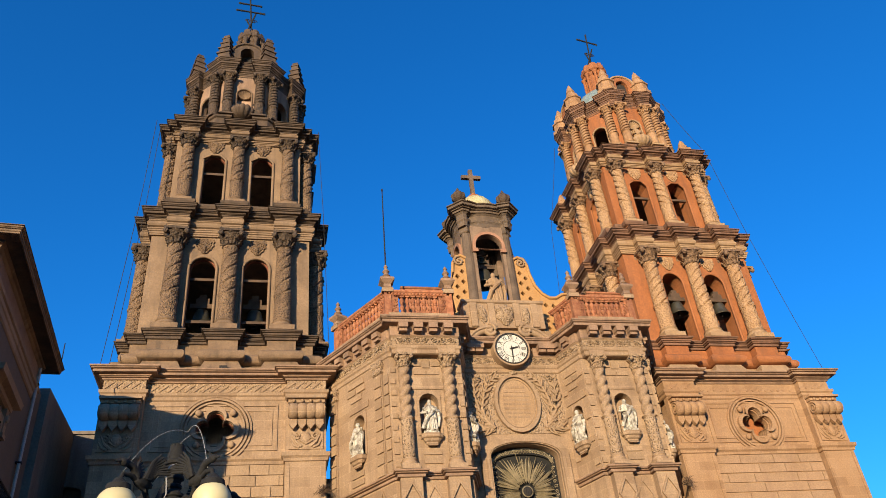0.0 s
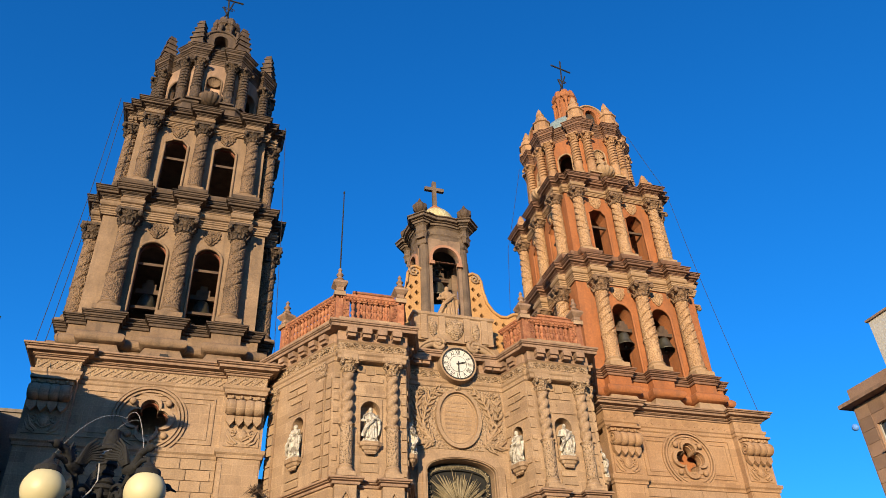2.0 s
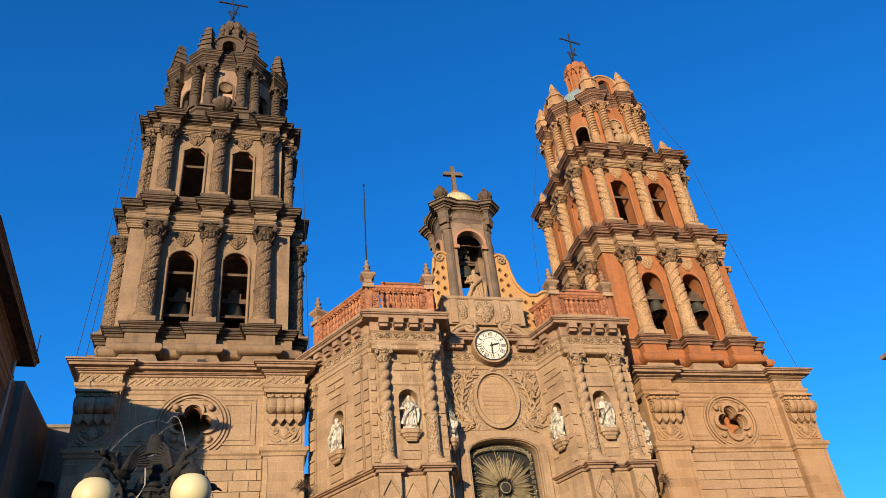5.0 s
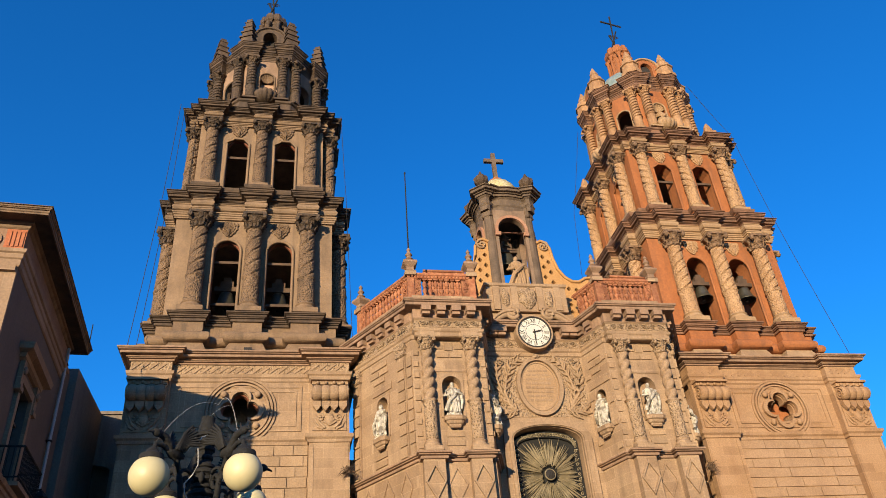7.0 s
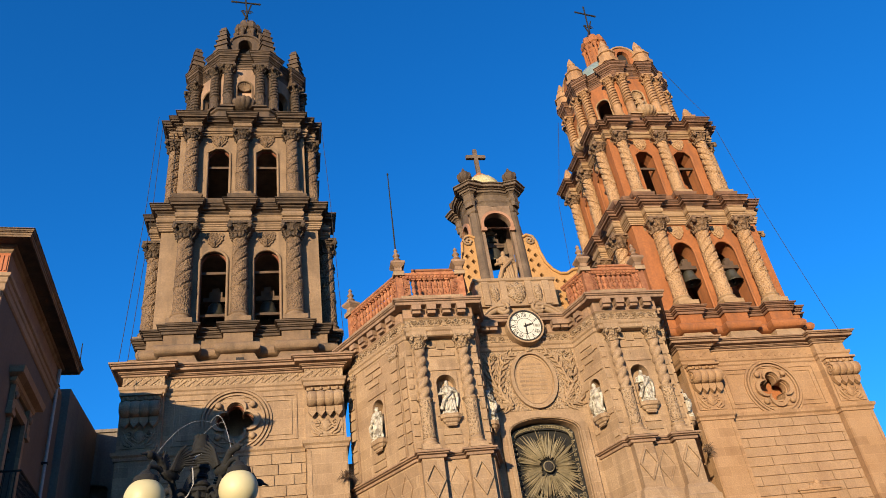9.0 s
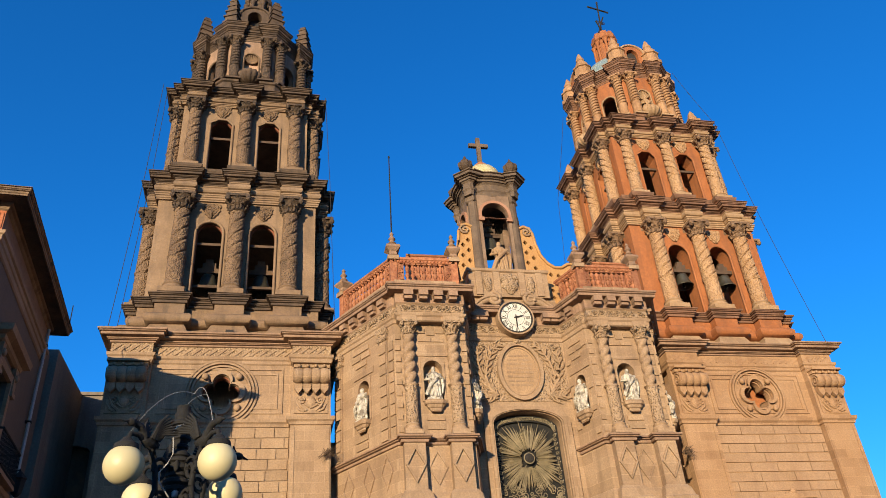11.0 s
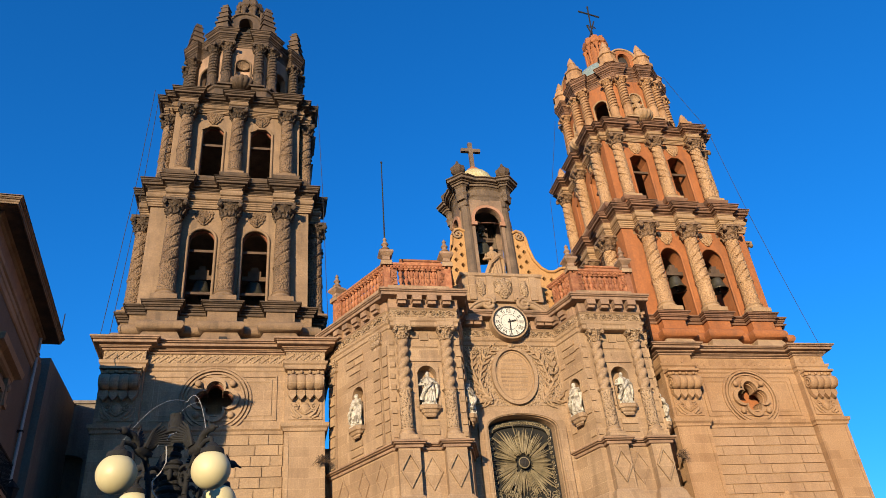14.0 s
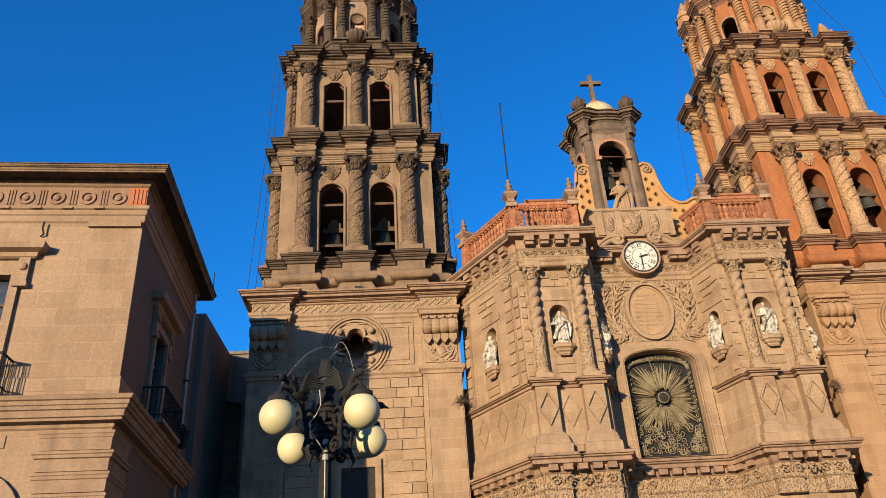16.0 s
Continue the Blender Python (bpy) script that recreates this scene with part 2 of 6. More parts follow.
def band(poly, profile):
    """A solid round a plan whose outline follows the profile's rows (out, z) upwards."""
    vs, fs, n = [], [], len(poly)
    for o, z in profile:
        vs += [(x, y, z) for x, y in (grown(poly, o) if o else poly)]
    for k in range(len(profile) - 1):
        for i in range(n):
            j = (i + 1) % n
            fs.append((k * n + i, k * n + j, (k + 1) * n + j, (k + 1) * n + i))
    fs.append(tuple(range(n))[::-1])
    fs.append(tuple(range((len(profile) - 1) * n, len(profile) * n)))
    return vs, fs


def steps(z0, z1, o0, o1, n):
    """A moulding of n fillets that come forward one above the other, each under-cut."""
    rows, z = [], z0
    weights = [(1.5, 0.6, 1.1, 0.5, 0.9)[i % 5] for i in range(n)]
    for i in range(n):
        o, h = o0 + (o1 - o0) * (i + 1) / n, (z1 - z0) * weights[i] / sum(weights)
        rows += [(o - 0.015, z + 0.002), (o, z + 0.25 * h), (o, z + 0.72 * h), (o - 0.04, z + 0.9 * h)]
        z += h
    return rows


def turned(profile, n=24, rfun=None):
    """A turned body from rows (radius, z); rfun changes the radius by angle and height."""
    vs, fs = [], []
    for r, z in profile:
        for i in range(n):
            a = 2 * math.pi * i / n
            q = rfun(r, a, z) if rfun else r
            vs.append((q * math.cos(a), q * math.sin(a), z))
    m = len(profile)
    for k in range(m - 1):
        for i in range(n):
            j = (i + 1) % n
            fs.append((k * n + i, k * n + j, (k + 1) * n + j, (k + 1) * n + i))
    fs.append(tuple(range(n))[::-1])
    fs.append(tuple(range((m - 1) * n, m * n)))
    return vs, fs


def tube(points, r, n=6, r_end=None):
    """A round bar along points."""
    pts = [Vector(p) for p in points]
    vs, fs, m = [], [], len(pts)
    for k, p in enumerate(pts):
        d = (pts[min(k + 1, m - 1)] - pts[max(k - 1, 0)]).normalized()
        u = d.cross(Vector((0.13, 0.31, 1.0)) if abs(d.z) < 0.92 else Vector((1, 0.2, 0))).normalized()
        w = d.cross(u)
        q = r if r_end is None else r + (r_end - r) * k / (m - 1)
        vs += [tuple(p + u * (q * math.cos(2 * math.pi * i / n)) + w * (q * math.sin(2 * math.pi * i / n))) for i in range(n)]
    for k in range(m - 1):
        for i in range(n):
            j = (i + 1) % n
            fs.append((k * n + i, k * n + j, (k + 1) * n + j, (k + 1) * n + i))
    fs.append(tuple(range(n))[::-1])
    fs.append(tuple(range((m - 1) * n, m * n)))
    return vs, fs


def ball(c, rx, ry=None, rz=None, n=12, lump=0.0, seed=0):
    ry, rz = ry or rx, rz or rx
    rows = [(max(0.02, math.sin(math.pi * k / n)), -math.cos(math.pi * k / n)) for k in range(n + 1)]
    vs, fs = turned(rows, n + 2)
    out = []
    for v in vs:
        q = Vector(v)
        if lump:
            q *= 1 + lump * noise.noise(q * 2.3 + Vector((seed, seed * 1.7, 3)))
        out.append((c[0] + q.x * rx, c[1] + q.y * ry, c[2] + q.z * rz))
    return out, fs


def plate(outer, holes, depth, m=None):
    """A wall panel in the plane (u, z) with openings through it; it goes back by depth along y."""
    bm = bmesh.new()
    loops = []
    for loop in (outer, *holes):
        vv = [bm.verts.new((u, 0, z)) for u, z in loop]
        for i in range(len(vv)):
            bm.edges.new((vv[i], vv[(i + 1) % len(vv)]))
        loops.append(vv)
    bm.verts.index_update()
    bmesh.ops.triangle_fill(bm, use_beauty=True, use_dissolve=False, edges=bm.edges[:])
    bm.normal_update()
    tris = []
    for f in bm.faces:
        t = [v.index for v in f.verts]
        tris.append(t if f.normal.y < 0 else t[::-1])
    vs = [tuple(v.co) for v in bm.verts]
    n = len(vs)
    idx = [[v.index for v in loop] for loop in loops]
    bm.free()
    vs += [(x, depth, z) for x, _, z in vs]
    fs = [tuple(t) for t in tris] + [tuple(i + n for i in t[::-1]) for t in tris]
    for loop in idx:
        for i in range(len(loop)):
            a, b = loop[i], loop[(i + 1) % len(loop)]
            fs.append((a, a + n, b + n, b))
    return moved((vs, fs), m) if m else (vs, fs)


def ring_plate(outer, inner, depth, m=None):
    return plate(outer, [inner], depth, m)


def oval(cx, cz, rx, rz, n=32, a0=0.0, a1=2 * math.pi):
    return [(cx + rx * math.cos(a0 + (a1 - a0) * i / n), cz + rz * math.sin(a0 + (a1 - a0) * i / n)) for i in range(n)]


def arch(cx, half, z0, spring, rise, n=14):
    """An opening: straight jambs and an arched head."""
    top = [(cx + half * math.cos(math.pi * i / n), spring + rise * math.sin(math.pi * i / n)) for i in range(n + 1)]
    return [(cx - half, z0), (cx + half, z0)] + top


def cut_head(cx, half, z0, spring, top):
    """An opening whose head has its two corners cut off."""
    return [(cx - half, z0), (cx + half, z0), (cx + half, spring), (cx + half * 0.45, top), (cx - half * 0.45, top), (cx - half, spring)]


def quatrefoil(cx, cz, r, n=10):
    out = []
    for k in range(4):
        a = math.pi / 2 * k
        c = (cx + r * 0.95 * math.cos(a), cz + r * 0.95 * math.sin(a))
        out += [(c[0] + r * 0.78 * math.cos(a + b), c[1] + r * 0.78 * math.sin(a + b)) for b in [radians(-112 + 224 * i / n) for i in range(n + 1)]]
    return out


def spiral(cx, cz, r, turns, start, sense=1, n=26, y=0.0):
    out = []
    for i in range(n + 1):
        k = i / n
        a = start + sense * 2 * math.pi * turns * k
        q = r * (1 - 0.86 * k)
        out.append((cx + q * math.cos(a), y, cz + q * math.sin(a)))
    return out


def data_of(name, geo, mat, smooth=None):
    me = bpy.data.meshes.new(name)
    me.from_pydata(geo[0], [], geo[1])
    bm = bmesh.new()
    bm.from_mesh(me)
    bmesh.ops.recalc_face_normals(bm, faces=bm.faces)
    if smooth is not None:
        for f in bm.faces:
            f.smooth = len(f.verts) == 4
        for e in bm.edges:
            e.smooth = len(e.link_faces) == 2 and e.calc_face_angle(0) < radians(smooth)
    bm.to_mesh(me)
    bm.free()
    me.materials.append(mat)
    return me


def thing(name, loc, label, category, group="", kind=""):
    ob = new(name)
    ob.empty_display_size = 0.3
    ob.location = loc
    W[ob] = Matrix.Translation(loc)
    return tagged(ob, label, category, group, kind)


def part(name, geo, mat, parent, label="", smooth=None, at=None):
    """One mesh under a thing or part; geo is (verts, faces) in the world, or mesh data set at a pose."""
    me = geo if isinstance(geo, bpy.types.Mesh) else data_of(name, geo, mat, smooth)
    ob = new(name, me)
    ob.parent = parent
    ob.matrix_parent_inverse = W[parent].inverted()
    ob.matrix_basis = at or Matrix()
    W[ob] = at or Matrix()
    return tagged(ob, label)


def single(name, geo, mat, label, category, group="", kind="", smooth=None, at=None):
    """A thing that is one mesh."""
    ob = new(name, geo if isinstance(geo, bpy.types.Mesh) else data_of(name, geo, mat, smooth))
    ob.matrix_basis = at or Matrix()
    W[ob] = at or Matrix()
    return tagged(ob, label, category, group, kind)


# ---- ground ----
single("ground", box(-900, 900, -900, 900, -0.4, 0.0), PAVING, "reddish stone paving of the open plaza", "ground", kind="structure")
# unseen low wall added behind the camera to cut horizon glow and ground sun
single("glow_block_wall", box(-120, 120, -34, -26, 0, 7.4), DULL_WALL, "unseen low wall added to block low sky glow", "wall", kind="structure")

# ---- bell towers ----
DRUM_PEACH = material("peach_brown_drum_plaster", (0.19, 0.118, 0.074), (0.265, 0.17, 0.112), 0.9, 14, 0.3, streak=0.5, stain=(0.08, 0.052, 0.036))
LINING = material("red_lining_paint", (0.15, 0.045, 0.022), (0.23, 0.08, 0.04), 1.5, 14, 0.2, streak=0.4, stain=(0.06, 0.025, 0.015))
BROWN_CARVED = material("brown_carved_capital_stone", (0.15, 0.085, 0.045), (0.23, 0.14, 0.078), 1.2, 16, 0.4, carve=1.0, streak=0.3, stain=(0.06, 0.035, 0.02), carve_scale=10)
CY = 37.7


def outline(cx, h, d, half, proj):
    """Square plan with three blocks standing forward on every side."""
    side = [(-h, -h)]
    if proj:
        for c in (-d, 0, d):
            side += [(c - half, -h), (c - half, -h - proj), (c + half, -h - proj), (c + half, -h)]
    out = []
    for k in range(4):
        a = math.pi / 2 * k
        out += [(cx + x * math.cos(a) - y * math.sin(a), CY + x * math.sin(a) + y * math.cos(a)) for x, y in side]
    return out


def octagon(cx, a, u, p, cy=CY):
    """Eight-sided plan, broken forward round its corners."""
    out = []
    for k in range(8):
        t = radians(-90 + 45 * k)
        n, s = Vector((math.cos(t), math.sin(t))), Vector((-math.sin(t), math.cos(t)))
        c = Vector((cx, cy))
        rows = [(a + p, -(a + p) * math.tan(radians(22.5)))]
        if p:
            rows += [(a + p, -u), (a, -u), (a, u), (a + p, u)]
        out += [tuple(c + n * r + s * q) for r, q in rows]
    return out


def carved_shaft(r, z0, z1, twist, lobes=4, amp=0.045):
    """A shaft with a plain-cut lower drum, a collar and a spiral-wound upper part."""
    drum = z0 + (z1 - z0) * 0.34
    rows = []
    n = 96
    for i in range(n + 1):
        z = z0 + (z1 - z0) * i / n
        k = (z - z0) / (z1 - z0)
        q = r * (1.0 - 0.16 * k)
        if abs(z - drum) < (z1 - z0) / n * 0.8:
            q *= 1.10
        rows.append((q, z))

    def wound(q, a, z):
        if z < drum:
            return q * (1 + 0.035 * math.sin(6 * a + 3) * math.sin(z * 14))
        return q * (1 + amp - 4.2 * amp * max(0.0, math.cos(lobes * a - twist * z)) ** (8 if lobes > 2 else 4) - 0.5 * amp * max(0.0, math.cos(lobes * a - twist * z + 2.4)) ** 8)
    return turned(rows, 48, wound)


def capital(r, z0, z1):
    h = z1 - z0
    rows = [(r * 0.86, z0), (r * 1.02, z0 + 0.04 * h), (r * 0.9, z0 + 0.1 * h), (r * 0.95, z0 + 0.3 * h), (r * 1.25, z0 + 0.42 * h), (r * 1.02, z0 + 0.48 * h),
            (r * 1.12, z0 + 0.62 * h), (r * 1.5, z0 + 0.78 * h), (r * 1.3, z0 + 0.84 * h)]
    bell = turned(rows, 32, lambda q, a, z: q * (1 + 0.07 * math.cos(8 * a)))
    horns = [ball((r * 1.2 * sx, r * 1.2 * sy, z0 + 0.72 * h), r * 0.34, r * 0.34, r * 0.4, n=6) for sx in (-1, 1) for sy in (-1, 1)]
    for k in range(8):
        a = radians(22.5 + 45 * k)
        c, s = math.cos(a), math.sin(a)
        horns.append(tube([(r * 0.9 * c, r * 0.9 * s, z0 + 0.1 * h), (r * 1.05 * c, r * 1.05 * s, z0 + 0.34 * h), (r * 1.32 * c, r * 1.32 * s, z0 + 0.44 * h), (r * 1.3 * c, r * 1.3 * s, z0 + 0.36 * h)], r * 0.17, 6, r * 0.1))
    for k in range(4):
        a = radians(90 * k)
        horns.append(ball((r * 1.22 * math.cos(a), r * 1.22 * math.sin(a), z0 + 0.78 * h), r * 0.2, n=6))
    return join(bell, *horns, box(-r * 1.4, r * 1.4, -r * 1.4, r * 1.4, z0 + 0.84 * h, z1))


def column_base(r, z0, z1):
    h = z1 - z0
    rows = [(r * 1.3, z0 + 0.38 * h), (r * 1.38, z0 + 0.5 * h), (r * 1.3, z0 + 0.62 * h), (r * 1.1, z0 + 0.68 * h), (r * 1.08, z0 + 0.78 * h), (r * 1.2, z0 + 0.88 * h), (r * 1.02, z1)]
    return join(box(-r * 1.42, r * 1.42, -r * 1.42, r * 1.42, z0, z0 + 0.38 * h), turned(rows, 24))


def set_columns(tower, places, r, z, twist, mat, mat2, lobes=4, amp=0.045, cap_mat=None):
    """Columns that share their meshes; z: foot, shaft's start and end, top."""
    shaft = data_of("column", carved_shaft(r, z[1], z[2], twist, lobes, amp), mat, 50)
    cap = data_of("capital", capital(r, z[2], z[3]), cap_mat or mat, 40)
    foot = data_of("column_base", column_base(r, z[0], z[1]), mat2, 40)
    for x, y, a in places:
        at = pose(x, y, 0, 0, 0, a)
        c = part("column", shaft, None, tower, at=at)
        part("capital", cap, None, c, at=at)
        part("column_base", foot, None, c, at=at)


def side_pose(cx, k, h):
    return Matrix.Translation((cx, CY, 0)) @ pose(0, 0, 0, 0, 0, 90 * k) @ Matrix.Translation((0, -h, 0))


def belfry_stage(tower, cx, h, z0, z1, holes, wall_mat, trim_mat, key_z, t=0.6, key_mat=None, lined=True):
    """Four walls with two openings each, their mouldings and carved keystones."""
    for k in range(4):
        half = h if k % 2 == 0 else h - t - 0.003
        m = side_pose(cx, k, h)
        part("wall", plate([(-half, z0), (half, z0), (half, z1), (-half, z1)], holes, t, m), wall_mat, tower)
        for hole in holes:
            path = [(u, -0.02, z) for u, z in hole[1:]] + [(hole[0][0], -0.02, hole[0][1])]
            part("arch_moulding", moved(tube([(u * 1.0, y, z) for u, y, z in path], 0.075, 8), m), wall_mat, tower, smooth=50)
            c = (hole[0][0] + hole[1][0]) / 2
            half_shield = [(0.0, -0.52), (0.14, -0.46), (0.2, -0.34), (0.32, -0.26), (0.34, -0.12), (0.44, -0.04), (0.4, 0.12), (0.46, 0.22), (0.4, 0.38)]
            shield = [(c + u, key_z + z) for u, z in half_shield] + [(c - u, key_z + z) for u, z in half_shield[:0:-1]]
            inner = [(c + 0.72 * u, key_z + 0.72 * z) for u, z in half_shield] + [(c - 0.72 * u, key_z + 0.72 * z) for u, z in half_shield[:0:-1]]
            scrolls = [moved(tube(spiral(c + e * 0.14, key_z + 0.08, 0.13, 1.3, 1.6, e, 14), 0.035, 5), Matrix.Translation((0, -0.11, 0))) for e in (-1, 1)]
            key = join(plate(shield, [], 0.1, Matrix.Translation((0, -0.08, 0))), plate(inner, [], 0.06, Matrix.Translation((0, -0.12, 0))), tube([(c, -0.12, key_z - 0.1), (c, -0.15, key_z - 0.3), (c, -0.1, key_z - 0.46)], 0.09, 6, 0.04), *scrolls)
            part("keystone", moved(key, m), key_mat, tower, "carved leafy keystone plaque")
            mid = (min(z for u, z in hole) + max(z for u, z in hole)) / 2
            inside = [(c + (u - c) * 0.88, mid + (z - mid) * 0.975) for u, z in hole]
            if lined:
                part("opening_lining", ring_plate([(c + (u - c) * 0.999, mid + (z - mid) * 0.999) for u, z in hole], inside, 0.14, m @ Matrix.Translation((0, 0.22, 0))), LINING, tower, "red-painted lining of the opening")
            part("sill", moved(box(hole[0][0] - 0.03, hole[1][0] + 0.03, -0.1, 0.05, hole[0][1] - 0.12, hole[0][1] - 0.004), m), trim_mat, tower)


def bell(x, y, z, r, rot=0):
    rows = [(r, 0), (r * 1.02, 0.05 * r), (r * 0.86, 0.28 * r), (r * 0.7, 0.7 * r), (r * 0.6, 1.2 * r), (r * 0.5, 1.45 * r), (r * 0.2, 1.6 * r)]
    inner = [(r * 0.93, 0.02 * r), (r * 0.6, 0.9 * r), (0.05, 1.3 * r)]
    b = thing("bell", (x, y, z), "large bronze bell hung from a heavy timber yoke", "bell", "tower bells")
    at = pose(x, y, z, 0, 0, rot)
    part("bell_body", data_of("bell_body", turned(inner[::-1] + rows, 28), BRONZE, 50), None, b, at=at)
    part("clapper", join(tube([(0, 0, 1.25 * r), (0, 0, 0.0)], 0.03), ball((0, 0, 0.0), 0.09, n=8)), IRON, b, at=at)
    yoke = join(box(-1.0 * r, 1.0 * r, -0.18, 0.18, 1.62 * r, 2.05 * r), box(-0.55 * r, 0.55 * r, -0.16, 0.16, 2.05 * r, 2.6 * r), box(-0.3 * r, 0.3 * r, -0.13, 0.13, 2.6 * r, 3.0 * r))
    part("yoke", yoke, WOOD, b, "dark timber yoke", at=at)


def console(x, y):
    """One big roll of leaves lying across the pilaster, beads above, a pointed fringe and a carved plaque below."""
    geos = [box(x - 0.84, x + 0.84, y - 0.46, y + 0.02, 15.66, 15.76), box(x - 0.78, x + 0.78, y - 0.3, y + 0.02, 15.5, 15.66), box(x - 0.72, x + 0.72, y - 0.2, y + 0.02, 14.6, 15.5)]
    geos += [ball((x - 0.54 + i * 0.36, y - 0.34, 15.56), 0.08, 0.08, 0.08, 8) for i in range(4)]
    lie = pose(0, 0, 0, 0, 90, 0)
    for i in range(4):
        u = x - 0.555 + i * 0.37
        lobe = turned([(0.06, -0.185), (0.3, -0.183), (0.345, -0.12), (0.36, 0.0), (0.345, 0.12), (0.3, 0.183), (0.06, 0.185)], 20)
        geos.append(moved(lobe, Matrix.Translation((u, y - 0.28, 15.1)) @ lie))
        geos.append(plate([(u - 0.17, 14.74), (u - 0.17, 14.52), (u, 14.3), (u + 0.17, 14.52), (u + 0.17, 14.74)], [], 0.2, Matrix.Translation((0, y - 0.3, 0))))
    for s in (-1, 1):
        geos.append(moved(tube([(0, p[0], p[2]) for p in spiral(0, 0, 0.3, 2.0, 1.6, 1, 30)], 0.045, 6), Matrix.Translation((x + s * 0.75, y - 0.28, 15.1))))
        geos.append(tube([(x + s * 0.2, y - 0.04, 13.62), (x + s * 0.42, y - 0.12, 13.8), (x + s * 0.62, y - 0.05, 14.2)], 0.08, 6, 0.03))
        geos.append(tube([(x + s * 0.3, y - 0.04, 13.58), (x + s * 0.52, y - 0.1, 13.66), (x + s * 0.66, y - 0.05, 13.92)], 0.07, 6, 0.03))
        geos.append(moved(tube(spiral(x + s * 0.4, 14.06, 0.16, 1.3, 1.6, s, 16), 0.05, 6), Matrix.Translation((0, y - 0.07, 0))))
    geos.append(box(x - 0.72, x + 0.72, y - 0.05, y + 0.02, 13.5, 14.5))
    geos.append(ball((x, y - 0.08, 14.0), 0.2, 0.1, 0.26, 10))
    geos += [tube([(x, y - 0.08, 13.72), (x + 0.28 * math.cos(a), y - 0.1, 13.8 + 0.28 * math.sin(a))], 0.04, 5, 0.06) for a in [radians(20 + 28 * i) for i in range(6)]]
    return join(*geos)


def iron_cross(x, y, z, top, arms, label, lean=0.0):
    ob = thing("cross", (x, y, z), label, "cross")
    at = pose(x, y, z, 0, lean, 8)
    h = top - z
    part("upright", tube([(0, 0, -0.3), (0, 0, h)], 0.06, 6), IRON, ob, at=at)
    for k, (f, w) in enumerate(arms):
        part("cross_arm", join(tube([(-w, 0, h * f), (w, 0, h * f)], 0.065, 6), *[ball((s * w, 0, h * f), 0.11, 0.06, 0.11, 6) for s in (-1, 1)], *[ball((s * w * 0.72, 0, h * f), 0.05, 0.05, 0.14, 6) for s in (-1, 1)]), IRON, ob, at=at)
    part("finial", ball((0, 0, h), 0.09, 0.06, 0.16, 6), IRON, ob, at=at)
    for s, q in ((-1, 0.62), (1, 0.45)):
        part("stay", tube([(s * 0.55, 0.15 * s, -0.25), (-0.35 * s, 0, h * q)], 0.06, 5), IRON, ob, at=at)
    part("scrollwork", join(*[tube(spiral(s * 0.22, h * 0.42, 0.2, 1.3, 0 if s > 0 else math.pi, s, 16), 0.03, 5) for s in (-1, 1)]), IRON, ob, at=at)


def figure(h, fold=7, turn=0.0, arm=1):
    """A plain robed statue."""
    rows = [(0.30, 0), (0.33, 0.03), (0.30, 0.12), (0.27, 0.3), (0.26, 0.45), (0.28, 0.58), (0.30, 0.66), (0.29, 0.74), (0.25, 0.79), (0.12, 0.83), (0.085, 0.86)]
    rows = [(r * h / 1.75, z * h) for r, z in rows]
    fine = []
    for (r0, z0), (r1, z1) in zip(rows, rows[1:]):
        fine += [(r0 + (r1 - r0) * i / 4, z0 + (z1 - z0) * i / 4) for i in range(4)]
    fine.append(rows[-1])
    body = turned(fine, 44, lambda r, a, z: r * (1 + 0.2 * math.sin(fold * a + 3.0 * z / h + turn) * max(0, 1 - z / h * 1.1) + 0.06 * math.sin(3 * a + 9 * z / h)))
    body = [(x * 1.0 + 0.06 * h / 1.75 * math.sin(4.2 * z / h), y * 0.82 - 0.05 * h / 1.75 * math.sin(3.6 * z / h), z) for x, y, z in body[0]], body[1]
    k = h / 1.75
    limbs = [ball((0.0, -0.02 * k, 0.91 * h), 0.105 * k, 0.12 * k, 0.15 * k, 10),
             tube([(-0.27 * k, 0, 0.74 * h), (-0.44 * k, -0.1 * k, 0.58 * h), (-0.16 * k, -0.27 * k, 0.56 * h)], 0.085 * k, 8, 0.06 * k),
             tube([(0.27 * k, 0, 0.74 * h), (0.46 * k, -0.08 * k, 0.6 * h), (0.12 * k if arm > 0 else 0.6 * k, -0.26 * k, (0.66 if arm > 0 else 0.7) * h)], 0.085 * k, 8, 0.06 * k)]
    for i in range(5):
        a = radians(-150 + 30 * i)
        limbs.append(tube([(0.2 * k * math.cos(a) - 0.1 * k, 0.24 * k * math.sin(a), 0.7 * h), (0.26 * k * math.cos(a + 0.3), 0.26 * k * math.sin(a + 0.3), 0.42 * h), (0.3 * k * math.cos(a + 0.5), 0.27 * k * math.sin(a + 0.5), 0.06 * h)], 0.035 * k, 6, 0.05 * k))
    limbs.append(tube([(0.3 * k, -0.12 * k, 0.72 * h), (0.05 * k, -0.32 * k, 0.55 * h), (-0.25 * k, -0.3 * k, 0.36 * h), (-0.4 * k, -0.1 * k, 0.12 * h)], 0.09 * k, 7, 0.11 * k))
    limbs.append(tube([(0.42 * k, -0.05 * k, 0.6 * h), (0.44 * k, -0.08 * k, 0.4 * h), (0.36 * k, -0.1 * k, 0.15 * h)], 0.1 * k, 7, 0.05 * k))
    limbs.append(box(-0.33 * k, 0.33 * k, -0.27 * k, 0.27 * k, -0.06 * k, 0.02 * k))
    return join(body, *limbs)


